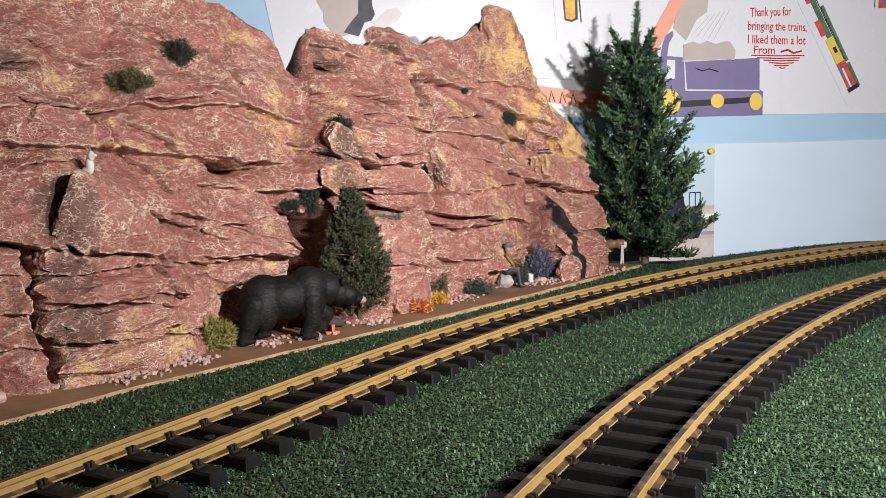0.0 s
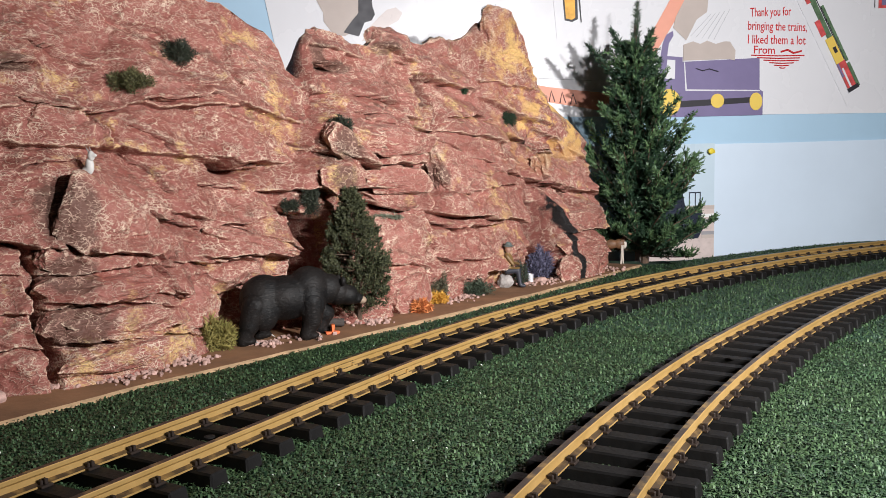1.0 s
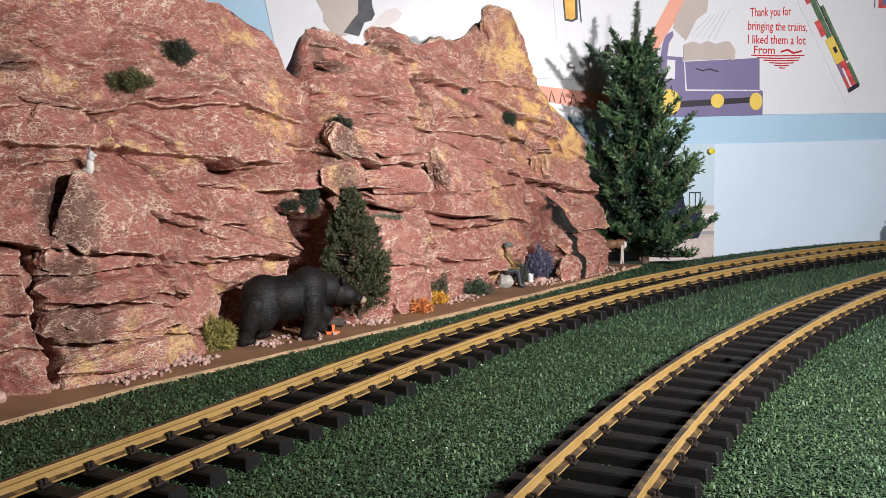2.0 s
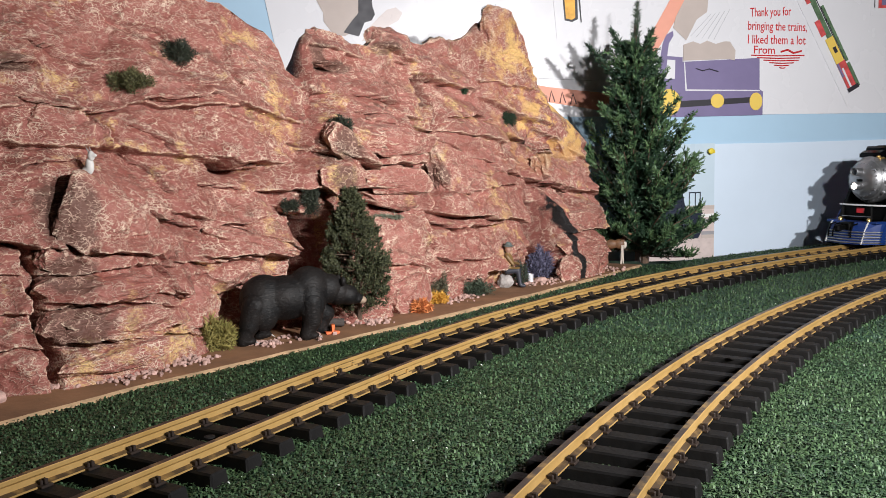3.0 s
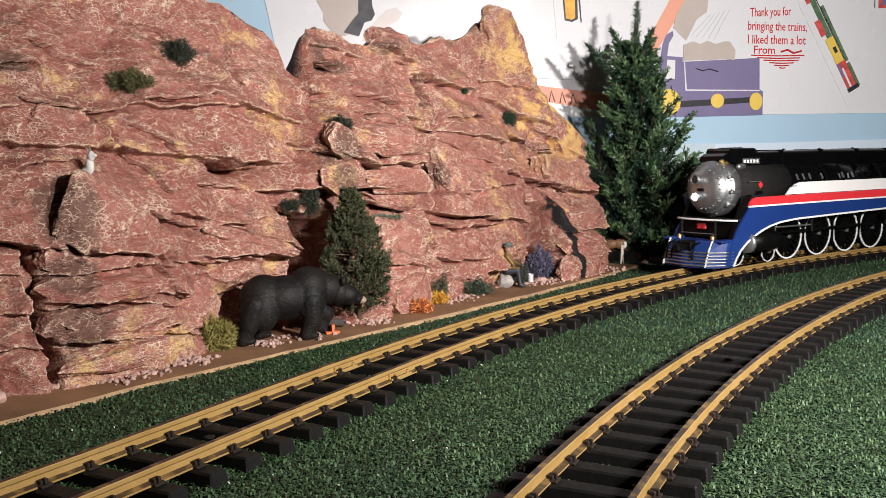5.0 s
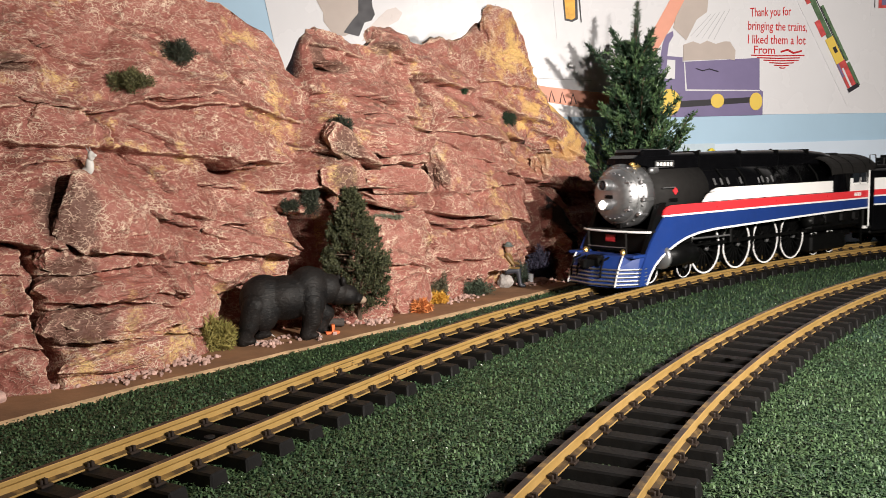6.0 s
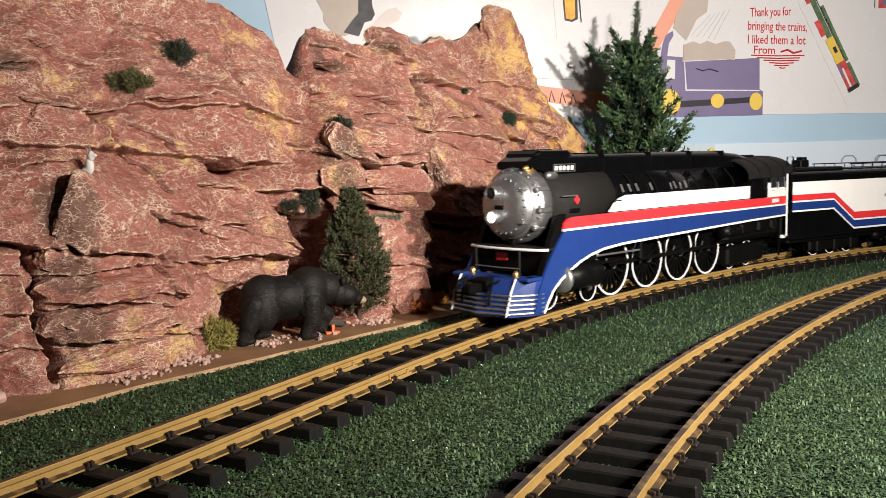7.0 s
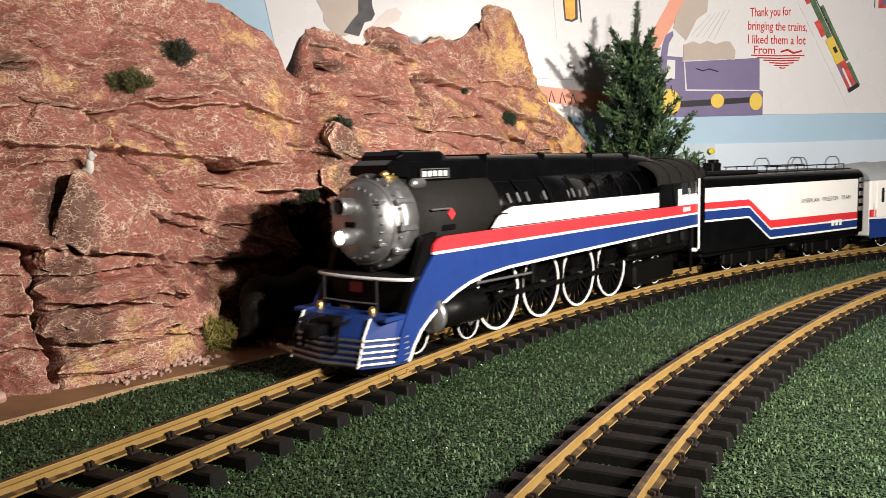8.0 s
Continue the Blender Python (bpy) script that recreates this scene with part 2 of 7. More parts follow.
setting("wall_north", box(-3.2, 4.2, 0.0, 0.12, -0.9, 1.9), M_WALL, "pale blue painted wall behind the railway layout", "wall", WALL)
setting("wall_south", box(-3.0, 4.6, -2.32, -2.2, -0.9, 1.9), M_WALL_ROOM, "plain painted room wall", "wall")
setting("wall_east", box(4.45, 4.57, -2.2, 2.3, -0.9, 1.9), M_WALL_ROOM, "plain painted room wall", "wall")
setting("wall_west", box(-2.72, -2.6, -2.2, 1.0, -0.9, 1.9), M_WALL_ROOM, "plain painted room wall", "wall")
setting("floor", box(-3.0, 4.6, -2.3, 2.4, -1.0, -0.9), M_WOOD, "wooden room floor", "floor")
setting("ceiling", box(-3.0, 4.6, -2.3, 2.4, 1.9, 2.0), M_WALL_ROOM, "plain painted ceiling", "ceiling")

# table top under the turf, cut to follow the wall
edge = []
for k in range(60):
    s = 3.3 - 3.0 * k / 59
    x, y, a = along(MAIN, s)
    w = 0.147 + 0.16 * min(max((0.78 - s) / 0.10, 0.0), 1.0)
    edge.append((x - math.sin(a) * w, y + math.cos(a) * w))
TABLE = [(-1.6, -0.95), (3.6, -0.95), (3.6, 0.9)] + edge + [(-1.6, 0.80)]
bm = plate(TABLE, 0.0, 0.02)
me = finish(bm, "table")
me.transform(Matrix(((1, 0, 0, 0), (0, 0, 1, 0), (0, 1, 0, -0.0205), (0, 0, 0, 1))))
tagged(part("layout_table", me, M_WOOD), "wooden table top under the artificial turf", "table", kind="structure")
bm = plate(TABLE, 0.0, 0.003)
me = finish(bm, "turf")
me.transform(Matrix(((1, 0, 0, 0), (0, 0, 1, 0), (0, 1, 0, -0.0005), (0, 0, 0, 1))))
ground = tagged(part("ground", me, M_TURF_BASE), "dark green artificial turf mat on the table", "turf", kind="structure")


def turf(name, count, region, length, width, seed):
    """Curly fibres of the turf in an area given by a test on x, y."""
    rng = np.random.default_rng(seed)
    x0, x1, y0, y1, keep = region
    x, y = rng.uniform(x0, x1, count), rng.uniform(y0, y1, count)
    ok = keep(x, y, rng.uniform(0, 1, count))
    x, y = x[ok], y[ok]
    k = len(x)
    a = rng.uniform(0, 2 * np.pi, k)
    lean = rng.uniform(0.40, 1.12, k)
    ln = length * rng.uniform(0.6, 1.25, k)
    wd = width * rng.uniform(0.7, 1.3, k)
    dx, dy = np.cos(a), np.sin(a)
    sx, sy = -dy * wd / 2, dx * wd / 2
    z0 = 0.002
    V = np.zeros((k, 6, 3))
    for i, (r, h) in enumerate(((0.0, 0.0), (0.45, 0.75), (1.25, 0.9))):
        cx, cy = x + dx * lean * ln * r * 0.8, y + dy * lean * ln * r * 0.8
        cz = z0 + ln * h * (1.25 - 0.75 * lean) * (1.0, 1.0, 0.8)[i]
        w = (1.0, 0.9, 0.45)[i]
        V[:, 2 * i] = np.stack([cx - sx * w, cy - sy * w, cz], -1)
        V[:, 2 * i + 1] = np.stack([cx + sx * w, cy + sy * w, cz], -1)
    b = (np.arange(k) * 6)[:, None]
    F = np.concatenate([b + np.array([[0, 1, 3, 2]]), b + np.array([[2, 3, 5, 4]])])
    ob = part(name, raw_mesh(name, V.reshape(-1, 3), F), M_TURF)
    return tagged(ob, "dark green curly artificial grass fibres of the turf mat", "grass", kind="stuff")


def off_line(line, x, y):
    """Signed distance from a track's centre line."""
    x0, y0, th, r = line
    tx, ty = math.cos(th), math.sin(th)
    dx, dy = x - x0, y - y0
    straight = -dx * ty + dy * tx
    curve = np.hypot(x - (x0 + r * ty), y - (y0 - r * tx)) - r
    return np.where(dx * tx + dy * ty < 0, straight, curve)


def turf_near(x, y, r):
    d = np.hypot(x, y)
    seen = (np.abs(x) < 0.14 + 0.56 * y) & (d < 0.78) & (off_line(MAIN, x, y) < 0.20)
    return seen


def turf_far(x, y, r):
    d = np.hypot(x, y)
    return (np.abs(x) < 0.16 + 0.58 * y) & (d >= 0.77) & (off_line(MAIN, x, y) < 0.146)


turf("turf_fibres", 400000, (-0.45, 0.6, 0.22, 0.78, turf_near), 0.0042, 0.0011, 3)
turf("turf_fibres", 150000, (-0.2, 1.05, 0.5, 1.5, turf_far), 0.0042, 0.0012, 4)


# tiny pale specks sprinkled at random over the turf
rng = np.random.default_rng(17)
scraps = bmesh.new()
for _ in range(420):
    x, y = rng.uniform(-0.4, 0.9), rng.uniform(0.3, 1.4)
    if abs(x) < 0.14 + 0.56 * y and off_line(MAIN, np.array(x), np.array(y)) < 0.12:
        q = bmesh.new()
        bmesh.ops.create_icosphere(q, subdivisions=1, radius=float(rng.uniform(0.0004, 0.0011)))
        add(scraps, q, pose(x, y, float(rng.uniform(0.0036, 0.0052)), 40 * x, 60 * y, 300 * x) @ Matrix.Diagonal((1.0, 0.6, 0.4, 1.0)))
tagged(part("turf_specks", scraps, mat("pale_specks", (0.62, 0.66, 0.58), 0.2, 60, 0.35, bump=0)), "tiny pale specks scattered in the turf", "scraps", kind="stuff")


# ---------------- tracks ----------------
def rail_mesh(line, s0, s1, off):
    prof = [(-0.0040, 0.0), (0.0040, 0.0), (0.0040, 0.0010), (0.0010, 0.0021), (0.0008, 0.0050), (0.0020, 0.0062), (0.0020, 0.0080), (0.0017, 0.0084),
            (-0.0017, 0.0084), (-0.0020, 0.0080), (-0.0020, 0.0062), (-0.0008, 0.0050), (-0.0010, 0.0021), (-0.0040, 0.0010)]
    n = int((s1 - s0) / 0.02)
    b = bmesh.new()
    rings = []
    for i in range(n + 1):
        x, y, a = along(line, s0 + (s1 - s0) * i / n)
        lx, ly = -math.sin(a), math.cos(a)
        rings.append([b.verts.new((x + lx * (off + p), y + ly * (off + p), TIE_TOP + q)) for p, q in prof])
    for p, q in zip(rings, rings[1:]):
        for k in range(len(prof)):
            b.faces.new((p[k], p[(k + 1) % len(prof)], q[(k + 1) % len(prof)], q[k]))
    b.faces.new(rings[0])
    b.faces.new(rings[-1][::-1])
    bmesh.ops.recalc_face_normals(b, faces=b.faces[:])
    return b


def tie_mesh():
    b = box(-0.0056, 0.0056, -0.0425, 0.0425, 0.0, TIE_TOP, 0.0010)
    for v in b.verts:
        if v.co.z < 0.005:
            v.co.x *= 1.22
            v.co.y *= 1.03
    return finish(b, "tie")


def clip_mesh():
    b = box(-0.0034, 0.0034, 0.0022, 0.0070, 0.0, 0.0014, 0.0003)
    box(-0.0022, 0.0022, 0.0016, 0.0048, 0.0010, 0.0036, 0.0004, bm=b)
    box(-0.0009, 0.0009, 0.0036, 0.0062, 0.0012, 0.0044, 0.0003, bm=b)
    return finish(b, "rail_clip")


TIE, CLIP = tie_mesh(), clip_mesh()


def track(line, s0, s1, phase, label, gaps=(), joints=()):
    t = tagged(empty("railway_track"), label, "track", "railway tracks")
    for off in (-0.024, 0.024):
        part("rail", rail_mesh(line, s0, s1, off), M_BRASS, t, "brass rail with a tarnished brown head", smooth=False)
    for sj in joints:
        for off in (-0.024, 0.024):
            j = box(-0.0125, 0.0125, -0.0044, 0.0044, -0.0002, 0.0026, 0.0004)
            box(-0.0125, 0.0125, -0.0026, 0.0026, 0.0010, 0.0056, 0.0006, bm=j)
            for x in (-0.008, 0.008):
                box(x - 0.0012, x + 0.0012, -0.0040, 0.0040, 0.0022, 0.0046, 0.0003, bm=j)
            ob = part("rail_joiner", j, M_BRASS, t, "brass rail joiner with small screws")
            x, y, a = along(line, sj)
            ob.matrix_basis = Matrix.Translation((x - math.sin(a) * off, y + math.cos(a) * off, TIE_TOP)) @ Matrix.Rotation(a, 4, "Z")
    s, k = s0 + phase, 0
    rng = random.Random(5)
    while s < s1 - 0.01:
        x, y, a = along(line, s)
        ob = part("tie", TIE, M_TIE, t)
        ob.matrix_basis = Matrix.Translation((x, y, 0.0)) @ Matrix.Rotation(a + rng.uniform(-0.012, 0.012), 4, "Z")
        for off in (-0.024, 0.024):
            for turn in (0, math.pi):
                c = part("rail_clip", CLIP, M_CLIP, ob)
                c.matrix_basis = Matrix.Translation((0, off, TIE_TOP)) @ Matrix.Rotation(turn, 4, "Z")
        s += 0.0263 + (0.007 if any(abs(s - g) < 0.0131 for g in gaps) else 0.0)
        k += 1
    return t


track(MAIN, -0.45, 3.3, 0.0233, "brass-railed model track on black ties beside the cliff", gaps=(0.0204,), joints=(0.03, 0.645))
track(SIDE, -0.22, 1.5, 0.0100, "curved brass-railed model track on black ties across the turf", joints=(0.695,))


# ---------------- the cliff ----------------
CLIFF = pose(-0.30, 0.62, 0.006, rz=48.0)       # x along the foot, -y out towards the track, z up
LEAN = 0.20
CLIFF_END = 0.814


class Face:
    """Depth of the carved face over u (along) and v (up), made of tilted blocks."""

    def __init__(self, U, V):
        self.U, self.V = U, V
        self.row = U[0]
        self.d = np.full(U.shape, -0.03)

    def block(self, u, v, a, b, h, tilt=0.0, gx=0.0, gy=0.0, under=3.0, left=2.0, right=2.0, top=1.0):
        """A slab: centre, half sizes, how far it stands out, turn, slope of its face, slopes of its four edges."""
        c, s = math.cos(tilt), math.sin(tilt)
        x = (self.U - u) * c + (self.V - v) * s
        y = -(self.U - u) * s + (self.V - v) * c
        west, east = np.maximum(-x - a, 0), np.maximum(x - a, 0)
        low, high = np.maximum(-y - b, 0), np.maximum(y - b, 0)
        self.d = np.maximum(self.d, h + 1.6 * gx * np.clip(x, -a, a) + 2.0 * gy * np.clip(y, -b, b) - left * west - right * east - under * low - top * high)

    def ledge(self, line, lip, fade, cut, width):
        """A broken edge along a line of (u, v): the side on the left of the way stands out, the other is cut in."""
        near = np.full(self.U.shape, 9.0)
        side, at = np.zeros(self.U.shape), np.zeros(self.U.shape)
        n = len(line) - 1
        for k in range(n):
            (u0, v0), (u1, v1) = line[k], line[k + 1]
            px, py = u1 - u0, v1 - v0
            t = np.clip(((self.U - u0) * px + (self.V - v0) * py) / (px * px + py * py), 0, 1)
            dist = np.hypot(self.U - u0 - t * px, self.V - v0 - t * py)
            closer = dist < near
            near = np.where(closer, dist, near)
            side = np.where(closer, px * (self.V - v0) - py * (self.U - u0), side)
            at = np.where(closer, (k + t) / n, at)
        end = np.clip(np.minimum(at, 1 - at) * 5, 0, 1) ** 0.7
        self.d += 2.2 * end * np.where(side > 0, lip * np.exp(-near / fade), -cut * np.exp(-(near / width) ** 2))

    def wedge(self, u, v, a, b, h, tilt, ends):
        """A slab that leans out towards its lower edge and breaks off there; added to what is below it."""
        c, s = math.cos(tilt), math.sin(tilt)
        i0, i1 = np.searchsorted(self.row, (u - a - b, u + a + b))
        part_u, part_v = self.U[:, i0:i1], self.V[:, i0:i1]
        x, y = (part_u - u) * c + (part_v - v) * s, -(part_u - u) * s + (part_v - v) * c
        rise = np.where(y > 0, np.clip(1 - y / b, 0, 1), np.clip(1 + y / (0.10 * b), 0, 1))
        self.d[:, i0:i1] += h * rise * np.clip((a - np.abs(x + 0.3 * y)) / (ends * a), 0, 1)

    def hollow(self, u, v, a, b, depth, turn=0.0):
        c, s = math.cos(turn), math.sin(turn)
        x, y = (self.U - u) * c + (self.V - v) * s, -(self.U - u) * s + (self.V - v) * c
        self.d -= depth * np.exp(-(np.abs(x / a) ** 8 + np.abs(y / b) ** 8))


def smooth_noise(x, y, seed, octaves=3):
    """Value noise on two arrays."""
    rng = np.random.default_rng(seed)
    out, amp = np.zeros(x.shape), 1.0
    for _ in range(octaves):
        tab = rng.uniform(-1, 1, (64, 64))
        i, j = np.floor(x).astype(int), np.floor(y).astype(int)
        fx, fy = x - i, y - j
        fx, fy = fx * fx * (3 - 2 * fx), fy * fy * (3 - 2 * fy)
        g = lambda p, q: tab[p % 64, q % 64]
        out += amp * ((g(i, j) * (1 - fx) + g(i + 1, j) * fx) * (1 - fy) + (g(i, j + 1) * (1 - fx) + g(i + 1, j + 1) * fx) * fy)
        x, y, amp = x * 2.03 + 7.1, y * 2.03 + 3.3, amp * 0.5
    return out


def facet_noise(x, y, seed):
    """Flat triangular facets with sharp creases: heights at grid points, joined by planes."""
    rng = np.random.default_rng(seed)
    tab, way = rng.uniform(-1, 1, (64, 64)), rng.random((64, 64)) < 0.5
    i, j = np.floor(x).astype(int), np.floor(y).astype(int)
    fx, fy = x - i, y - j
    g = lambda p, q: tab[p % 64, q % 64]
    a, b, c, d = g(i, j), g(i + 1, j), g(i, j + 1), g(i + 1, j + 1)
    one = np.where(fx > fy, a + fx * (b - a) + fy * (d - b), a + fy * (c - a) + fx * (d - c))
    two = np.where(fx + fy < 1, a + fx * (b - a) + fy * (c - a), d + (1 - fx) * (c - d) + (1 - fy) * (b - d))
    return np.where(way[i % 64, j % 64], one, two)


def cliff_top(u):
    us = (-0.200, 0.000, 0.217, 0.243, 0.262, 0.276, 0.278, 0.279, 0.285, 0.291, 0.296, 0.308, 0.336, 0.347, 0.374, 0.399, 0.413, 0.439, 0.456, 0.474, 0.492, 0.508, 0.531, 0.575, 0.602, 0.630, 0.662, 0.668, 0.670, 0.671, 0.673, 0.687, 0.688, 0.698, 0.699, 0.715, 0.743, 0.746, 0.761, 0.777, 0.788, 0.790, 0.799, 0.801, 0.807, 0.811, 0.814)
    vs = (0.400, 0.385, 0.307, 0.292, 0.288, 0.272, 0.261, 0.253, 0.250, 0.245, 0.254, 0.286, 0.295, 0.293, 0.287, 0.288, 0.298, 0.309, 0.304, 0.298, 0.294, 0.299, 0.305, 0.310, 0.329, 0.344, 0.352, 0.339, 0.312, 0.305, 0.290, 0.284, 0.272, 0.269, 0.257, 0.247, 0.224, 0.208, 0.193, 0.164, 0.140, 0.116, 0.103, 0.079, 0.070, 0.050, 0.010)
    return np.interp(u, us, vs)


def cliff_face(U, V):
    # ragged edges: every slab and crack is drawn on slightly bent coordinates
    bu = U + 0.0030 * smooth_noise(U * 45, V * 45, 31, 3) + 0.0012 * facet_noise(U * 160, V * 160, 33)
    bv = V + 0.0026 * smooth_noise(U * 45, V * 45, 32, 3) + 0.0012 * facet_noise(U * 160, V * 160, 34)
    f = Face(bu, bv)
    f.row = U[0]
    rng = random.Random(11)
    f.d[:] = -0.012
    # broad flat facets under everything, leaning on the left half
    wu, wv = U + 0.010 * smooth_noise(U * 14, V * 14, 21, 2), V + 0.008 * smooth_noise(U * 16, V * 16, 22, 2)
    lean = np.clip((0.36 - wu) / 0.08, 0, 1)
    f.d += 0.0150 * facet_noise(wu / 0.066 + wv * 5, wv / 0.040 + wu * 7 * lean, 23)
    # left masses
    f.block(-0.006, 0.219, 0.0181, 0.0149, 0.002, 0.00, 0.00, -0.20, 10.0, 1.0, 1.0, 0.6)
    f.block(0.037, 0.188, 0.0276, 0.0110, 0.006, -0.10, 0.05, -0.15, 6.0, 0.6, 2.0, 0.6)
    f.block(-0.028, 0.079, 0.0234, 0.0160, 0.004, 0.05, 0.10, -0.15, 15.0, 2.0, 3.0, 1.2)
    f.block(-0.034, 0.046, 0.0234, 0.0125, 0.008, 0.00, 0.10, -0.15, 15.0, 2.0, 3.0, 1.2)
    f.block(-0.041, 0.015, 0.0222, 0.0149, 0.012, 0.00, 0.10, -0.10, 15.0, 2.0, 3.0, 1.2)
    # tower of stacked slabs
    f.block(0.065, 0.116, 0.0231, 0.0262, 0.030, -0.20, -0.12, -0.25, 17.5, 0.4, 0.5, 0.8)
    f.block(0.035, 0.118, 0.0109, 0.0150, 0.016, -0.30, 0.25, -0.10, 20.0, 2.5, 1.0, 1.0)
    f.block(0.067, 0.086, 0.0338, 0.0079, 0.026, -0.03, -0.10, -0.20, 20.0, 0.4, 0.6, 1.2)
    f.block(0.024, 0.088, 0.0149, 0.0061, 0.012, 0.00, 0.25, -0.10, 20.0, 3.0, 1.0, 1.0)
    f.block(0.069, 0.063, 0.0408, 0.0076, 0.030, 0.00, -0.10, -0.15, 20.0, 0.4, 0.7, 1.2)
    f.block(0.018, 0.068, 0.0163, 0.0073, 0.014, 0.00, 0.25, -0.10, 20.0, 3.0, 1.0, 1.0)
    f.block(0.063, 0.038, 0.0402, 0.0091, 0.033, 0.00, -0.08, -0.15, 20.0, 0.4, 0.8, 1.2)
    f.block(0.013, 0.042, 0.0161, 0.0080, 0.016, 0.00, 0.25, -0.10, 20.0, 3.0, 1.0, 1.0)
    f.block(0.043, 0.017, 0.0350, 0.0076, 0.036, 0.06, -0.05, -0.10, 12.5, 0.5, 0.8, 1.2)
    f.block(0.031, -0.002, 0.0446, 0.0080, 0.040, 0.05, 0.00, 0.00, 10.0, 0.6, 0.8, 1.0)
    f.block(0.126, 0.046, 0.0225, 0.0221, 0.014, 0.10, -0.10, -0.10, 15.0, 0.8, 1.4, 0.5)
    f.block(0.113, 0.005, 0.0141, 0.0136, 0.018, 0.00, -0.10, -0.10, 10.0, 1.0, 1.6, 0.6)
    # broad leaning slabs of the left half
    f.block(0.183, 0.086, 0.0596, 0.0088, 0.006, -0.05, -0.03, -0.25, 12.5, 0.6, 0.6, 0.4)
    f.block(0.165, 0.056, 0.0373, 0.0122, 0.002, 0.10, -0.05, -0.10, 10.0, 0.6, 0.6, 0.4)
    f.block(0.141, 0.182, 0.0635, 0.0148, 0.004, -0.10, -0.05, -0.12, 5.0, 0.5, 0.5, 0.4)
    f.block(0.230, 0.183, 0.0490, 0.0228, 0.006, -0.10, -0.05, -0.12, 8.0, 0.5, 0.8, 0.4)
    f.block(0.157, 0.230, 0.0441, 0.0190, 0.009, 0.02, 0.00, -0.20, 11.0, 0.7, 1.2, 0.6)
    f.block(0.246, 0.226, 0.0370, 0.0193, 0.005, -0.20, -0.05, -0.20, 7.5, 0.7, 1.0, 0.5)
    f.block(0.109, 0.137, 0.0464, 0.0154, 0.004, -0.20, 0.00, -0.15, 10.0, 0.6, 0.6, 0.4)
    # knob of rounded boulders
    f.block(0.311, 0.175, 0.0150, 0.0159, 0.046, -0.25, 0.30, -0.25, 20.0, 1.3, 0.8, 1.2)
    f.block(0.303, 0.177, 0.0130, 0.0098, 0.036, -0.20, 0.40, -0.20, 20.0, 2.0, 1.0, 1.5)
    f.block(0.381, 0.178, 0.0466, 0.0066, 0.036, -0.03, -0.12, -0.25, 20.0, 1.0, 2.0, 0.8)
    f.block(0.371, 0.202, 0.0125, 0.0018, 0.026, 0.00, -0.20, -0.20, 15.0, 1.2, 1.2, 1.0)
    f.block(0.397, 0.161, 0.0313, 0.0060, 0.034, 0.00, -0.15, -0.20, 15.0, 1.2, 2.0, 1.0)
    f.block(0.306, 0.145, 0.0134, 0.0099, 0.044, 0.05, -0.10, -0.30, 20.0, 0.8, 1.5, 1.5)
    f.block(0.286, 0.145, 0.0108, 0.0082, 0.038, 0.05, 0.35, -0.20, 20.0, 2.5, 1.0, 1.5)
    f.block(0.371, 0.138, 0.0366, 0.0070, 0.036, 0.03, -0.10, -0.35, 20.0, 1.1, 1.8, 1.5)
    f.block(0.370, 0.118, 0.0249, 0.0044, 0.024, -0.10, -0.10, -0.40, 12.5, 1.2, 1.4, 1.2)
    f.block(0.283, 0.113, 0.0214, 0.0091, 0.012, -0.30, -0.20, -0.30, 12.5, 1.2, 1.5, 1.4)
    # pale buttress
    f.block(0.368, 0.073, 0.0413, 0.0189, 0.020, -0.08, -0.06, -0.12, 17.5, 0.8, 1.8, 0.7)
    f.block(0.367, 0.024, 0.0247, 0.0186, 0.026, 0.00, -0.05, 0.25, 7.5, 0.9, 2.0, 0.8)
    f.block(0.315, -0.007, 0.0226, 0.0108, 0.030, 0.20, 0.00, 0.00, 5.0, 1.0, 1.0, 1.0)
    # broad face of the right half
    f.block(0.548, 0.133, 0.0791, 0.0462, 0.008, -0.12, -0.05, -0.10, 15.0, 1.2, 0.6, 0.6)
    f.block(0.530, 0.059, 0.0912, 0.0143, 0.003, 0.00, -0.02, -0.06, 10.0, 1.0, 0.6, 0.6)
    f.block(0.496, 0.013, 0.0654, 0.0250, 0.004, 0.03, -0.02, 0.12, 7.5, 1.0, 0.8, 0.8)
    f.block(0.396, 0.236, 0.0586, 0.0251, 0.002, -0.10, -0.05, -0.20, 8.0, 0.8, 1.0, 0.5)
    f.block(0.345, 0.282, 0.0340, 0.0076, 0.006, -0.10, -0.10, -0.20, 12.5, 1.2, 0.7, 0.8)
    f.block(0.319, 0.242, 0.0210, 0.0103, 0.004, 0.00, -0.10, -0.15, 7.5, 1.2, 0.6, 0.5)
    f.block(0.443, 0.291, 0.0210, 0.0122, 0.008, -0.30, -0.10, -0.20, 9.0, 1.0, 0.8, 0.8)
    f.block(0.521, 0.255, 0.0420, 0.0069, 0.006, -0.10, -0.10, -0.20, 12.5, 1.0, 0.8, 0.8)
    f.block(0.538, 0.195, 0.0700, 0.0086, 0.010, -0.10, -0.05, -0.20, 10.0, 1.0, 0.8, 0.6)
    f.block(0.633, 0.294, 0.0430, 0.0415, 0.010, -0.10, 0.10, -0.05, 7.5, 1.5, 1.0, 0.6)
    f.block(0.647, 0.236, 0.0500, 0.0188, 0.010, -0.30, 0.10, -0.10, 7.5, 1.0, 1.0, 0.6)
    f.block(0.730, 0.196, 0.0488, 0.0235, 0.012, -0.50, 0.10, -0.10, 10.0, 1.5, 1.0, 0.7)
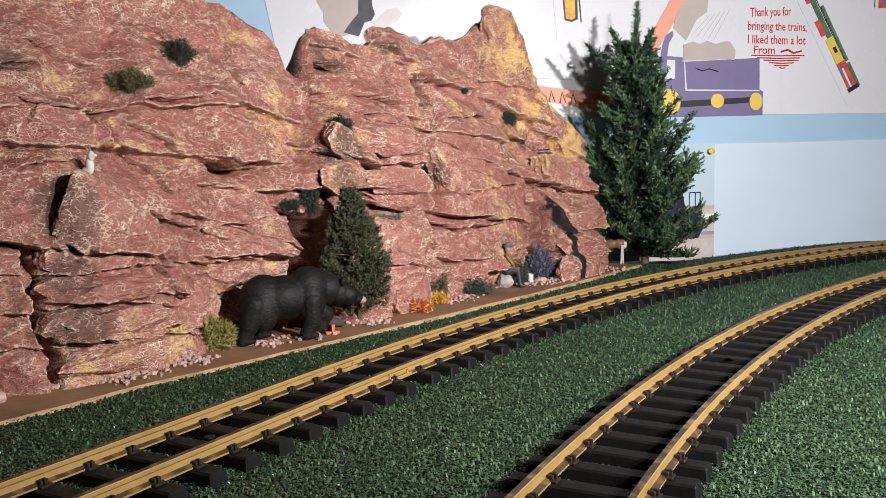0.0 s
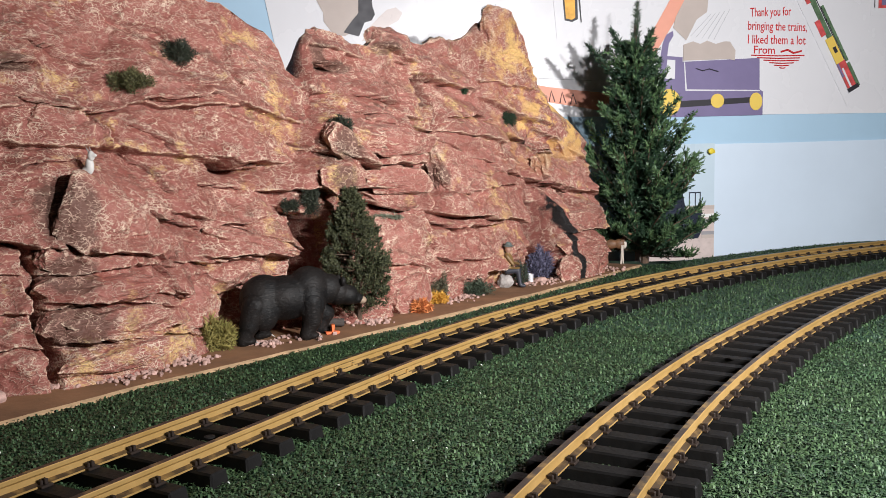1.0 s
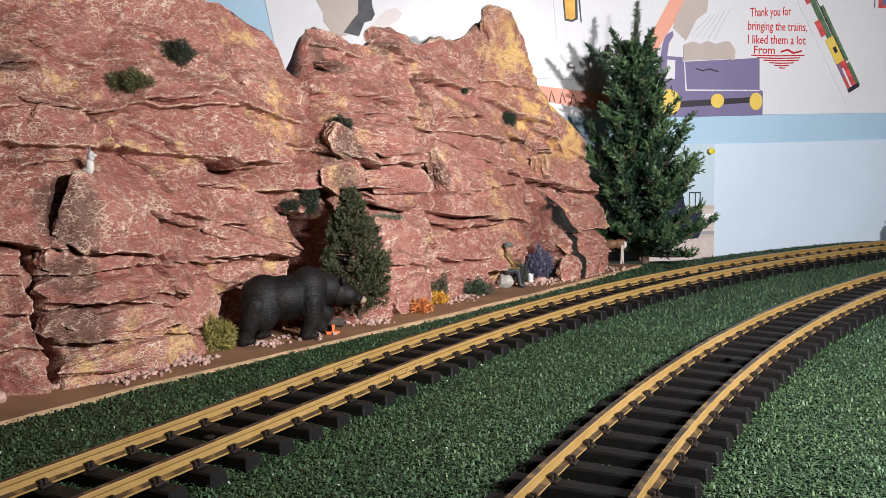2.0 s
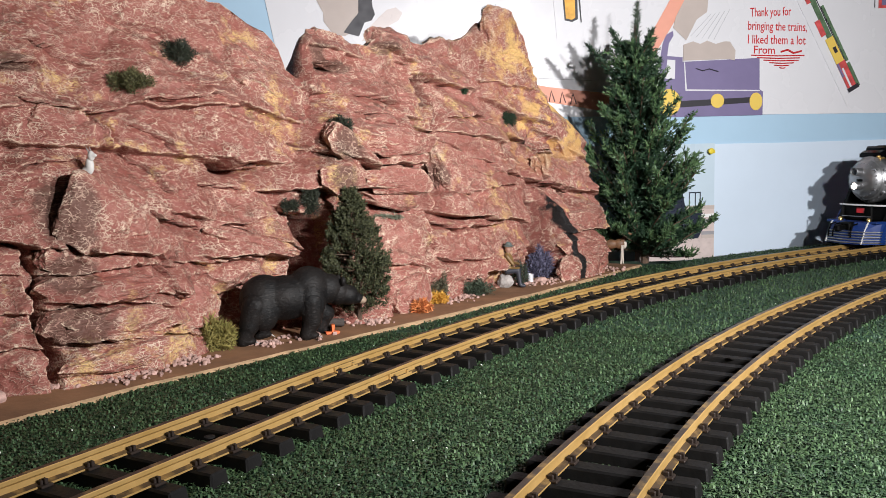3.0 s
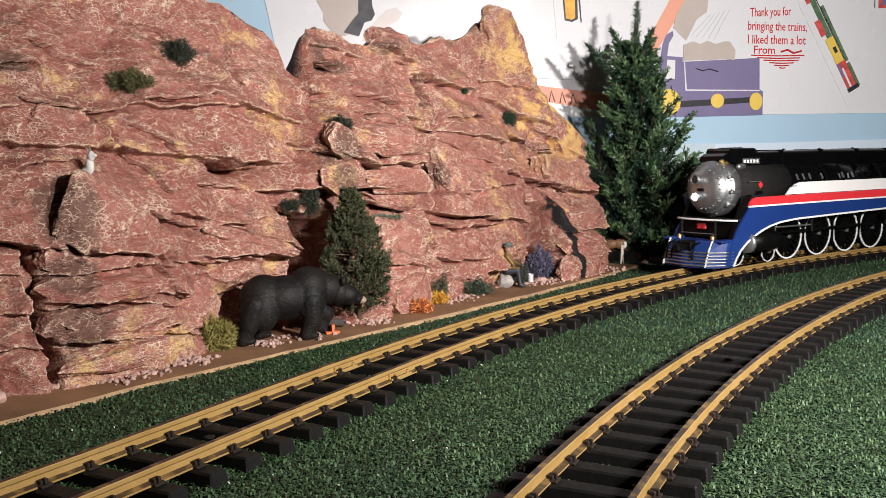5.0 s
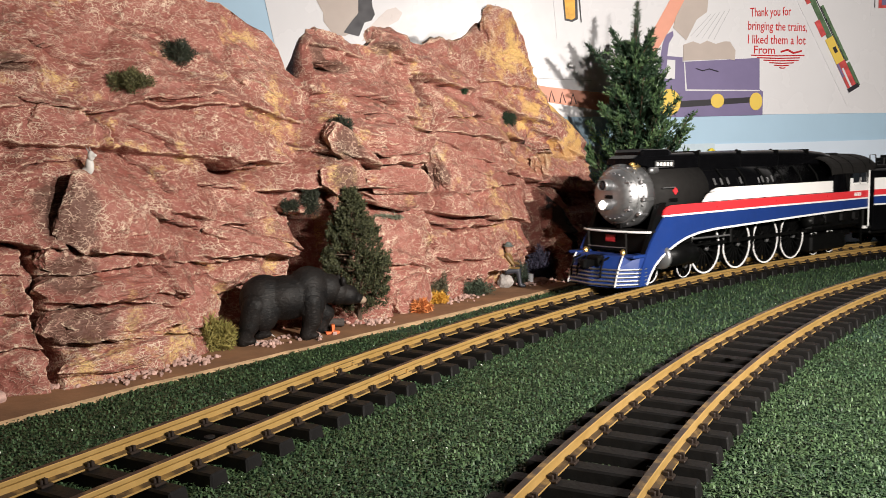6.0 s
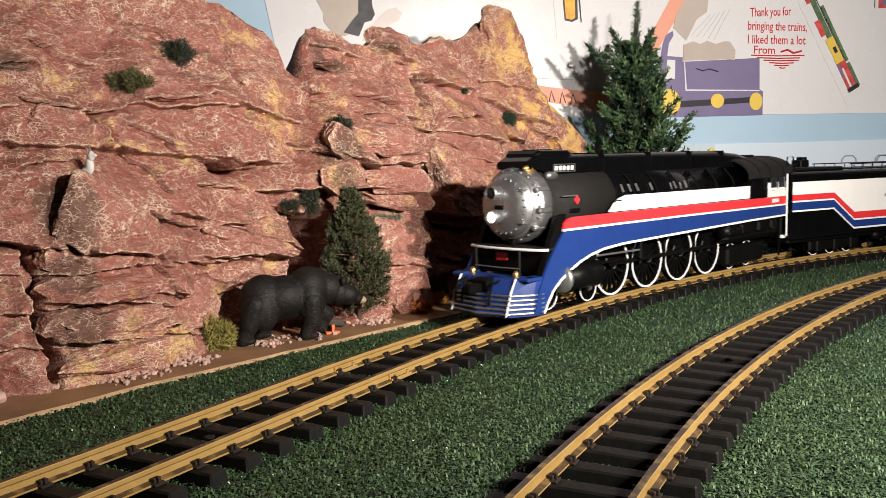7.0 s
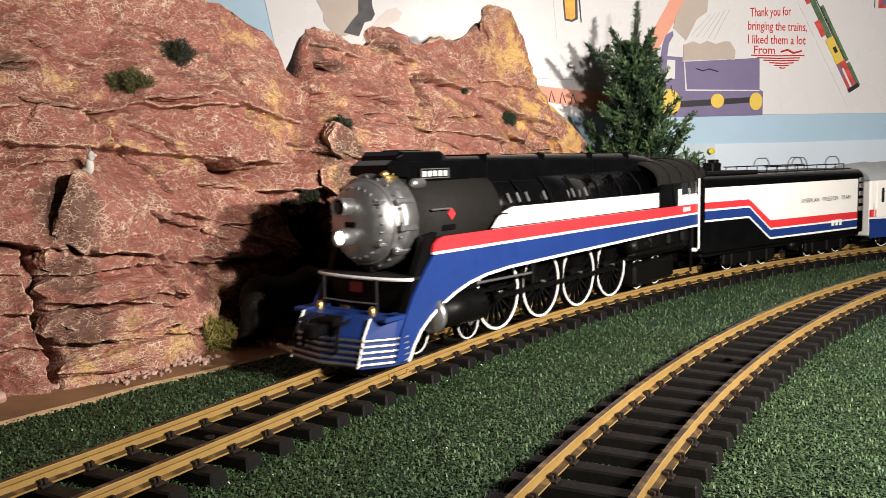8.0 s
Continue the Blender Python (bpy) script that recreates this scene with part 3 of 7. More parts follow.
    f.block(0.713, 0.136, 0.0512, 0.0171, 0.018, -0.20, 0.10, -0.15, 12.5, 1.5, 1.0, 0.9)
    f.block(0.699, 0.098, 0.0166, 0.0169, 0.006, -0.20, 0.10, -0.15, 12.5, 1.5, 1.0, 0.9)
    # pillar beside the cave
    f.block(0.725, 0.075, 0.0508, 0.0139, 0.030, 0.00, 0.00, -0.20, 15.0, 5.0, 1.0, 1.0)
    f.block(0.706, 0.042, 0.0522, 0.0099, 0.034, -0.05, 0.00, -0.20, 15.0, 5.0, 1.0, 1.0)
    f.block(0.687, 0.010, 0.0524, 0.0161, 0.038, 0.00, 0.00, 0.20, 10.0, 5.0, 1.0, 1.0)
    # undercut ledges and cracks: points along, lip, its fade, cut, its fade
    f.ledge(((-0.008, 0.214), (0.025, 0.211), (0.055, 0.206), (0.080, 0.203), (0.109, 0.212), (0.142, 0.218), (0.183, 0.223), (0.210, 0.211)), 0.0060, 0.020, 0.0060, 0.0060)
    f.ledge(((0.006, 0.256), (0.032, 0.262), (0.062, 0.250), (0.088, 0.238)), 0.0040, 0.020, 0.0040, 0.0040)
    f.ledge(((-0.005, 0.237), (0.020, 0.241), (0.033, 0.244)), 0.0040, 0.010, 0.0120, 0.0060)
    f.ledge(((0.099, 0.289), (0.121, 0.280), (0.147, 0.279), (0.172, 0.261)), 0.0030, 0.020, 0.0040, 0.0040)
    f.ledge(((0.076, 0.174), (0.074, 0.189), (0.068, 0.203)), 0.0050, 0.020, 0.0060, 0.0040)
    f.ledge(((-0.004, 0.159), (0.021, 0.161), (0.047, 0.165)), 0.0030, 0.015, 0.0050, 0.0020)
    f.ledge(((0.176, 0.161), (0.200, 0.156), (0.230, 0.154)), 0.0050, 0.015, 0.0130, 0.0060)
    f.ledge(((0.144, 0.232), (0.172, 0.230), (0.204, 0.238)), 0.0030, 0.010, 0.0050, 0.0040)
    f.ledge(((0.150, 0.139), (0.179, 0.139), (0.209, 0.135)), 0.0030, 0.012, 0.0050, 0.0030)
    f.ledge(((0.096, 0.121), (0.123, 0.111), (0.150, 0.102)), 0.0040, 0.020, 0.0060, 0.0040)
    f.ledge(((0.150, 0.102), (0.196, 0.103), (0.240, 0.111)), 0.0030, 0.020, 0.0050, 0.0030)
    f.ledge(((0.175, 0.103), (0.207, 0.093), (0.237, 0.081), (0.265, 0.066)), 0.0030, 0.015, 0.0060, 0.0040)
    f.ledge(((0.130, 0.075), (0.172, 0.074), (0.219, 0.072)), 0.0040, 0.015, 0.0060, 0.0040)
    f.ledge(((0.079, 0.179), (0.105, 0.160), (0.117, 0.141), (0.126, 0.131)), 0.0040, 0.030, 0.0020, 0.0100)
    f.ledge(((0.086, 0.196), (0.115, 0.186), (0.148, 0.162)), 0.0030, 0.020, 0.0030, 0.0050)
    f.ledge(((0.116, 0.093), (0.098, 0.076), (0.106, 0.052), (0.130, 0.049)), 0.0040, 0.020, 0.0030, 0.0060)
    f.ledge(((-0.007, 0.062), (0.030, 0.057), (0.094, 0.046), (0.115, 0.047)), 0.0030, 0.010, 0.0060, 0.0030)
    f.ledge(((-0.005, 0.034), (0.039, 0.027), (0.095, 0.022), (0.126, 0.018)), 0.0030, 0.010, 0.0070, 0.0030)
    f.ledge(((-0.002, 0.014), (0.040, 0.011), (0.076, 0.014)), 0.0030, 0.010, 0.0070, 0.0030)
    f.ledge(((0.204, 0.237), (0.222, 0.236), (0.264, 0.216), (0.282, 0.199)), 0.0040, 0.020, 0.0050, 0.0050)
    f.ledge(((0.239, 0.190), (0.262, 0.204)), 0.0030, 0.010, 0.0050, 0.0030)
    f.ledge(((0.257, 0.179), (0.296, 0.162)), 0.0030, 0.010, 0.0050, 0.0030)
    f.ledge(((0.313, 0.260), (0.348, 0.259)), 0.0060, 0.010, 0.0100, 0.0060)
    f.ledge(((0.346, 0.233), (0.390, 0.228), (0.428, 0.223)), 0.0040, 0.020, 0.0060, 0.0050)
    f.ledge(((0.486, 0.210), (0.548, 0.211), (0.609, 0.207)), 0.0030, 0.015, 0.0060, 0.0030)
    f.ledge(((0.337, 0.212), (0.402, 0.208)), 0.0030, 0.010, 0.0050, 0.0030)
    f.ledge(((0.336, 0.168), (0.370, 0.167)), 0.0020, 0.008, 0.0160, 0.0050)
    f.ledge(((0.340, 0.055), (0.371, 0.050), (0.414, 0.042)), 0.0040, 0.012, 0.0080, 0.0040)
    f.ledge(((0.447, 0.086), (0.483, 0.080), (0.579, 0.076)), 0.0050, 0.020, 0.0120, 0.0050)
    f.ledge(((0.444, 0.050), (0.473, 0.043), (0.541, 0.042)), 0.0040, 0.015, 0.0060, 0.0040)
    f.ledge(((0.623, 0.193), (0.675, 0.179), (0.696, 0.159)), 0.0040, 0.015, 0.0060, 0.0040)
    f.ledge(((0.679, 0.148), (0.721, 0.132)), 0.0030, 0.010, 0.0140, 0.0070)
    f.ledge(((0.677, 0.171), (0.705, 0.160)), 0.0030, 0.010, 0.0120, 0.0060)
    f.ledge(((0.500, 0.146), (0.551, 0.138), (0.598, 0.144), (0.643, 0.132)), 0.0030, 0.020, 0.0040, 0.0040)
    f.ledge(((0.482, 0.117), (0.558, 0.124), (0.628, 0.125)), 0.0030, 0.020, 0.0030, 0.0060)
    f.ledge(((0.475, 0.167), (0.534, 0.156), (0.577, 0.152)), 0.0030, 0.015, 0.0040, 0.0040)
    f.ledge(((0.483, 0.022), (0.529, 0.020), (0.566, 0.031), (0.625, 0.030)), 0.0040, 0.010, 0.0060, 0.0060)
    # upright clefts: the side that stands out is on the right of the way down
    f.ledge(((0.685, 0.180), (0.662, 0.120), (0.655, 0.068), (0.636, 0.026)), 0.0040, 0.015, 0.0100, 0.0060)
    f.ledge(((0.581, 0.251), (0.590, 0.295), (0.605, 0.329)), 0.0000, 0.010, 0.0100, 0.0060)
    f.ledge(((0.269, 0.102), (0.270, 0.079), (0.256, 0.059)), 0.0000, 0.010, 0.0040, 0.0040)
    f.ledge(((0.425, 0.034), (0.450, 0.115), (0.458, 0.167)), 0.0030, 0.020, 0.0100, 0.0060)
    f.ledge(((0.458, 0.193), (0.469, 0.219), (0.467, 0.257)), 0.0030, 0.015, 0.0160, 0.0070)
    # deep hollows
    f.hollow(-0.005, 0.049, 0.0036, 0.0490, 0.040, 0.00)
    f.hollow(0.027, 0.102, 0.0108, 0.0069, 0.022, 0.40)
    f.hollow(0.276, 0.073, 0.0183, 0.0361, 0.095, 0.00)
    f.hollow(0.277, 0.126, 0.0085, 0.0222, 0.020, -0.60)
    f.hollow(0.470, 0.137, 0.0155, 0.0156, 0.022, 0.00)
    f.hollow(0.469, 0.239, 0.0087, 0.0187, 0.018, 0.00)
    f.hollow(0.649, 0.036, 0.0187, 0.0561, 0.080, 0.00)
    f.hollow(0.713, 0.089, 0.0122, 0.0198, 0.050, -0.30)
    f.hollow(0.538, 0.012, 0.0192, 0.0106, 0.020, 0.00)
    f.hollow(0.627, 0.016, 0.0193, 0.0155, 0.016, 0.00)
    f.hollow(0.180, 0.021, 0.0266, 0.0346, 0.010, 0.00)
    # broken slabs of all sizes, dipping on the left half and nearly level on the right
    for count, long, deep, high in ((60, 0.050, 0.022, 0.0036), (240, 0.022, 0.011, 0.0026), (500, 0.008, 0.0045, 0.0014)):
        for _ in range(count):
            u, v, k = rng.uniform(-0.2, 0.82), rng.uniform(0.0, 0.36), rng.uniform(0.5, 1.3)
            f.wedge(u, v, long * k, deep * k * rng.uniform(0.7, 1.5), high * rng.uniform(0.4, 1.2), rng.gauss(-0.28 if u < 0.3 else 0.0, 0.35), rng.uniform(0.15, 0.7))
    # lesser facets and chips, then a fine grain
    f.d += 0.0050 * facet_noise(wu / 0.030 - wv * 12, wv / 0.017 + wu * 10 * lean, 24)
    f.d += 0.0022 * facet_noise(wu / 0.011 + wv * 26, wv / 0.0075 - wu * 16, 25)
    f.d += 0.0009 * np.abs(smooth_noise(U * 120, V * 210, 6, 3))
    f.d += 0.0004 * smooth_noise(U * 330, V * 360, 4, 2)
    return f.d


def cliff():
    nu, nv, back = 1120, 400, 22
    u = np.linspace(-0.19, CLIFF_END, nu)
    top = cliff_top(u) + 0.0034 * facet_noise(u * 70, u * 0 + 3.0, 9)
    t = np.linspace(0, 1, nv)
    U = np.repeat(u[None], nv, 0)
    V = t[:, None] * top[None]
    d = cliff_face(U, V)
    # the crown and the far end round off
    crown = np.clip((top[None] - V) / 0.016, 0, 1) ** 0.6
    d = d * (0.25 + 0.75 * crown) - 0.004 * (1 - crown)
    d -= (np.clip((U - CLIFF_END + 0.022) / 0.022, 0, 1) ** 2) * 0.05
    front = np.stack([U, LEAN * V - d, V], -1)
    # rough crown and back that run down behind the top edge
    k = np.linspace(0, 1, back + 1)[1:, None]
    Ub = np.repeat(u[None], back, 0)
    Yb = front[-1, :, 1][None] + 0.10 * k
    Zb = top[None] * (1 - k ** 2 * 0.97) + 0.006 * smooth_noise(Ub * 50, k * 9 + Ub * 3, 12) * (1 - k)
    P = np.concatenate([front, np.stack([Ub, Yb, Zb], -1)])
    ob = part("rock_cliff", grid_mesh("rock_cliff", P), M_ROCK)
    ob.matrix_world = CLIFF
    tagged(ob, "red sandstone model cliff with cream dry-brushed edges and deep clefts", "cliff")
    return ob


CLIFF_OB = cliff()


def cliff_block(u, v, a, b, out, turn):
    """A broken block set into the face: a ball cut by planes, with half sizes a and b and a turn in the face."""
    seed = round(7000 * u + 13000 * v)
    rng = random.Random(seed)
    deep = min(max(0.55 * (a + b) / 2, 0.010), 0.022)
    planes = [(Vector(p) + Vector([rng.uniform(-0.38, 0.38) for _ in range(3)])).normalized() for p in ((1, 0, 0), (-1, 0, 0), (0, -1, 0.15), (0, -1, -0.3), (0, 0, 1), (0, 0, -1), (0, 1, 0))]
    planes = [(p, rng.uniform(0.80, 0.95)) for p in planes]
    planes += [(Vector([rng.gauss(0, 1) for _ in range(3)]).normalized(), rng.uniform(0.80, 0.98)) for _ in range(16)]
    q = bmesh.new()
    bmesh.ops.create_icosphere(q, subdivisions=5, radius=1.0)
    c, s = math.cos(turn), math.sin(turn)
    for w in q.verts:
        n = w.co.normalized()
        r = min([h / n.dot(p) for p, h in planes if n.dot(p) > 0.05] + [1.3])
        r += 0.060 * noise.noise(n * 3.5 + Vector((seed, 0, 0))) + 0.034 * noise.noise(n * 10 + Vector((seed, 3, 0)))
        x, y, z = n.x * r * a * 1.1, n.y * r * deep, n.z * r * b * 1.12
        w.co = (u + x * c - z * s, LEAN * v - out + y + 0.35 * LEAN * z, v + x * s + z * c)
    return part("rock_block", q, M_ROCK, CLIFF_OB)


cliff_block(0.308, 0.174, 0.0284, 0.0180, 0.034, -0.45)
cliff_block(0.381, 0.179, 0.0509, 0.0155, 0.034, -0.05)
cliff_block(0.296, 0.144, 0.0293, 0.0149, 0.036, 0.15)
cliff_block(0.373, 0.138, 0.0434, 0.0147, 0.034, -0.05)
cliff_block(0.370, 0.118, 0.0332, 0.0106, 0.022, -0.15)
cliff_block(0.375, 0.202, 0.0218, 0.0060, 0.022, 0.00)
cliff_block(0.041, 0.120, 0.0271, 0.0254, 0.034, -0.35)
cliff_block(0.017, 0.090, 0.0191, 0.0099, 0.022, 0.05)
cliff_block(0.011, 0.069, 0.0188, 0.0082, 0.024, 0.00)
cliff_block(0.008, 0.044, 0.0187, 0.0101, 0.026, 0.05)
cliff_block(0.048, 0.016, 0.0497, 0.0091, 0.038, 0.08)
cliff_block(0.054, 0.064, 0.0338, 0.0093, 0.034, 0.00)
cliff_block(0.051, 0.041, 0.0380, 0.0100, 0.036, 0.00)
cliff_block(0.336, 0.274, 0.0284, 0.0182, -0.006, -0.20)
cliff_block(0.444, 0.289, 0.0356, 0.0173, -0.008, -0.30)
cliff_block(0.632, 0.319, 0.0319, 0.0304, 0.004, 0.10)
cliff_block(0.742, 0.182, 0.0423, 0.0252, 0.006, -0.50)
cliff_block(0.700, 0.134, 0.0455, 0.0182, 0.010, -0.30)
cliff_block(0.726, 0.073, 0.0429, 0.0166, 0.020, 0.00)
cliff_block(0.710, 0.041, 0.0435, 0.0126, 0.024, -0.05)
cliff_block(0.693, 0.011, 0.0452, 0.0195, 0.028, 0.10)
cliff_block(0.378, 0.074, 0.0454, 0.0259, 0.014, -0.08)
cliff_block(0.372, 0.021, 0.0282, 0.0265, 0.020, 0.00)
cliff_block(0.530, 0.125, 0.0636, 0.0408, -0.004, -0.30)
cliff_block(0.246, 0.226, 0.0370, 0.0188, 0.000, -0.30)
cliff_block(0.163, 0.222, 0.0449, 0.0112, 0.004, -0.02)
cliff_block(0.041, 0.190, 0.0277, 0.0125, 0.000, -0.12)
cliff_block(-0.013, 0.075, 0.0118, 0.0146, 0.002, 0.00)
cliff_block(-0.020, 0.043, 0.0115, 0.0119, 0.006, 0.00)
cliff_block(-0.027, 0.015, 0.0105, 0.0133, 0.010, 0.00)
cliff_block(0.504, 0.180, 0.0450, 0.0108, 0.004, -0.20)
cliff_block(0.205, 0.085, 0.0498, 0.0093, 0.000, -0.25)
cliff_block(0.129, 0.039, 0.0213, 0.0197, 0.008, 0.20)
bpy.context.view_layer.update()


def on_cliff(u, v, out=0.0):
    """A world point on the face at u, v, by a ray from outside."""
    inv = CLIFF_OB.matrix_world.inverted()
    hit, p, nrm, _ = CLIFF_OB.ray_cast(Vector((u, -0.4, v)), Vector((0, 1, 0)))
    if not hit:
        p = Vector((u, LEAN * v, v))
    return CLIFF_OB.matrix_world @ (p + Vector((0, -out, 0)))


# ---------------- brown scenic board at the foot of the cliff ----------------
def scenic_board():
    xs = (-0.36, -0.28, -0.221, -0.173, -0.095, -0.021, 0.073, 0.150, 0.225, 0.289)
    ys = (0.425, 0.516, 0.600, 0.654, 0.743, 0.829, 0.942, 1.036, 1.137, 1.225)
    n = 120
    x = np.linspace(xs[0], xs[-1], n)
    y = np.interp(x, xs, ys) + 0.0015 * smooth_noise(x * 60, x * 0, 2)
    b = bmesh.new()
    rows = []
    for i in range(n):
        w = 0.30 * min(1.0, 0.06 + (n - 1 - i) / 9)
        bx, by = x[i] - w * 0.8, y[i] + w * 0.6
        rows.append([b.verts.new(p) for p in ((x[i], y[i], 0.0), (x[i], y[i], 0.0048), (x[i] - 0.0016, y[i] + 0.0016, 0.006), (bx, by, 0.006), (bx, by, 0.0))])
    for p, q in zip(rows, rows[1:]):
        for k in range(4):
            f = b.faces.new((p[k], q[k], q[k + 1], p[k + 1]))
            f.material_index = 1 if k < 2 else 0
    b.faces.new(rows[-1])
    bmesh.ops.recalc_face_normals(b, faces=b.faces[:])
    me = finish(b, "scenic_board")
    me.materials.append(M_BOARD), me.materials.append(M_BOARD_EDGE)
    ob = part("scenic_board", me, None)
    return tagged(ob, "brown painted scenic board with a pale raw edge on the turf", "board")


scenic_board()


def stones(name, spots, count, size, material, label, category, seed, z=0.006):
    """Loose broken stones scattered round a few spots."""
    rng = random.Random(seed)
    b = bmesh.new()
    for _ in range(count):
        x, y, rx, ry = spots[rng.randrange(len(spots))]
        s = size * rng.uniform(0.5, 1.5)
        q = bmesh.new()
        bmesh.ops.create_icosphere(q, subdivisions=1, radius=s)
        for v in q.verts:
            v.co *= rng.uniform(0.7, 1.2)
            v.co.z *= 0.75
        add(b, q, Matrix.Translation((x + rng.gauss(0, rx), y + rng.gauss(0, ry), z + s * 0.35)) @ Euler((rng.random(), rng.random(), rng.random() * 6)).to_matrix().to_4x4())
    return tagged(part(name, b, material), label, category, kind="stuff")


# ---------------- train ----------------
M_BLACK = mat("gloss_black_paint", (0.0025, 0.0025, 0.003), 0.25, 60, 0.12, spec=0.16, bump=0.04, grain=300)
M_MATT = mat("matt_black_metal", (0.0032, 0.0032, 0.0032), 0.3, 80, 0.4, spec=0.10, bump=0.15)
M_GRAPHITE = mat("graphite_smokebox_paint", (0.012, 0.011, 0.0105), 0.15, 60, 0.7, spec=0.15, bump=0.1)
M_SILVER = mat("silver_smokebox_front", (0.36, 0.36, 0.37), 0.15, 70, 0.42, metal=0.9, bump=0.06)
M_WHITE = mat("white_train_paint", (0.82, 0.81, 0.80), 0.03, 30, 0.35, bump=0.03)
M_RED = mat("red_train_paint", (0.68, 0.035, 0.045), 0.06, 30, 0.35, bump=0.03)
M_BLUE = mat("blue_train_paint", (0.009, 0.033, 0.165), 0.08, 30, 0.5, spec=0.3, bump=0.03)
M_BELL = mat("polished_brass", (0.75, 0.5, 0.18), 0.1, 60, 0.3, metal=0.9, bump=0.03)
M_STEEL = mat("bright_steel_rods", (0.35, 0.35, 0.36), 0.15, 60, 0.35, metal=0.8, bump=0.05)
M_ROOF = mat("grey_car_roof", (0.32, 0.34, 0.36), 0.08, 40, 0.4, bump=0.05)
M_GLASS = mat("dark_window_glass", (0.015, 0.018, 0.022), 0.1, 20, 0.08, bump=0.0)
M_LETTER = mat("grey_lettering", (0.09, 0.09, 0.11), 0.1, 20, 0.5, bump=0.0)


def glow(name, colour, strength):
    n = Nodes(name)
    n.b.inputs["Base Color"].default_value = c4(colour)
    n.b.inputs["Emission Color"].default_value = c4(colour)
    n.b.inputs["Emission Strength"].default_value = strength
    return n.m


M_HEAD = glow("lit_headlight", (1.0, 0.86, 0.72), 6.0)


def loft(sections, bm=None, cap=True):
    """Skins a row of (x, [(y, z), ...]) sections."""
    b = bmesh.new()
    rings = [[b.verts.new((x, y, z)) for y, z in sec] for x, sec in sections]
    n = len(rings[0])
    for p, q in zip(rings, rings[1:]):
        for k in range(n):
            b.faces.new((p[k], p[(k + 1) % n], q[(k + 1) % n], q[k]))
    if cap:
        b.faces.new(rings[0])
        b.faces.new(rings[-1])
    bmesh.ops.recalc_face_normals(b, faces=b.faces[:])
    return add(bm, b) if bm else b


def arch(half, low, high, r, n=8):
    """A section with square foot and rounded shoulders."""
    out = [(-half, low)]
    for k in range(n + 1):
        a = math.pi - math.pi / 2 * k / n
        out.append((-half + r + r * math.cos(a), high - r + r * math.sin(a)))
    for k in range(n + 1):
        a = math.pi / 2 - math.pi / 2 * k / n
        out.append((half - r + r * math.cos(a), high - r + r * math.sin(a)))
    return out + [(half, low)]


def wheelset(radius, spokes, name, parent, x, gauge=0.0235, tyre_colour=None, crank=0.0):
    """An axle with two spoked wheels; turns about its axle."""
    w = part(name, rod([(0, -0.03, 0), (0, 0.03, 0)], 0.0026, 10), M_MATT, parent)
    w.location = (x, 0, radius)
    for side in (-1, 1):
        y = side * gauge
        b = lathe([(-0.003, radius * 0.86), (-0.003, radius), (0.003, radius), (0.003, radius * 0.86), (-0.003, radius * 0.86)], "Y", 40, cap=False)
        bmesh.ops.translate(b, verts=b.verts[:], vec=(0, y, 0))
        part("tyre", b, M_MATT, w, smooth=False)
        face = lathe([(0.0, radius * 0.915), (0.0, radius * 0.985), (side * 0.0007, radius * 0.980), (side * 0.0007, radius * 0.920), (0.0, radius * 0.915)], "Y", 40, cap=False)
        bmesh.ops.translate(face, verts=face.verts[:], vec=(0, y + side * 0.0031, 0))
        part("tyre_band", face, tyre_colour or M_WHITE, w, "white-painted tyre band")
        star = []
        for k in range(spokes):
            a, h = 2 * math.pi * k / spokes, math.pi / spokes
            for r, da in ((0.20, -h * 0.8), (0.90, -h * 0.20), (0.90, h * 0.20), (0.20, h * 0.8)):
                star.append((r * radius * math.cos(a + da), r * radius * math.sin(a + da)))
        b = plate(star, -0.0016, 0.0016)
        if crank:
            part("crank_web", box(-crank * 0.7, crank * 0.7, y - 0.0025, y + 0.0025, -crank * 1.0, -crank * 0.1, 0.001), M_MATT, w)
        bmesh.ops.translate(b, verts=b.verts[:], vec=(0, y, 0))
        part("wheel_centre", b, M_MATT, w)
        hub = lathe([(0, 0.0032), (side * 0.0028, 0.0032), (side * 0.0034, 0.0022)], "Y", 14)
        bmesh.ops.translate(hub, verts=hub.verts[:], vec=(0, y + side * 0.0035, 0))
        part("hub_cap", hub, M_STEEL, w)
    return w


WHEELS = []          # (wheelset, radius) that roll
RODS = []            # (rod, crank radius, driver radius)


def stripe(points, width):
    """A band of even width below a line of (x, z) points."""
    return list(points) + [(x, z - width) for x, z in reversed(points)]


def sweep_band(points, width, y0, y1):
    """A band that follows a line of (x, z) points, as quads."""
    b = bmesh.new()
    rows = []
    n = len(points)
    for i, (x, z) in enumerate(points):
        px, pz = points[max(i - 1, 0)]
        qx, qz = points[min(i + 1, n - 1)]
        d = Vector((qx - px, qz - pz)).normalized()
        nx, nz = -d.y * width / 2, d.x * width / 2
        rows.append([b.verts.new((x + nx, y0, z + nz)), b.verts.new((x + nx, y1, z + nz)), b.verts.new((x - nx, y1, z - nz)), b.verts.new((x - nx, y0, z - nz))])
    for p, q in zip(rows, rows[1:]):
        for k in range(4):
            b.faces.new((p[k], q[k], q[(k + 1) % 4], p[(k + 1) % 4]))
    b.faces.new(rows[0])
    b.faces.new(rows[-1])
    bmesh.ops.recalc_face_normals(b, faces=b.faces[:])
    return b


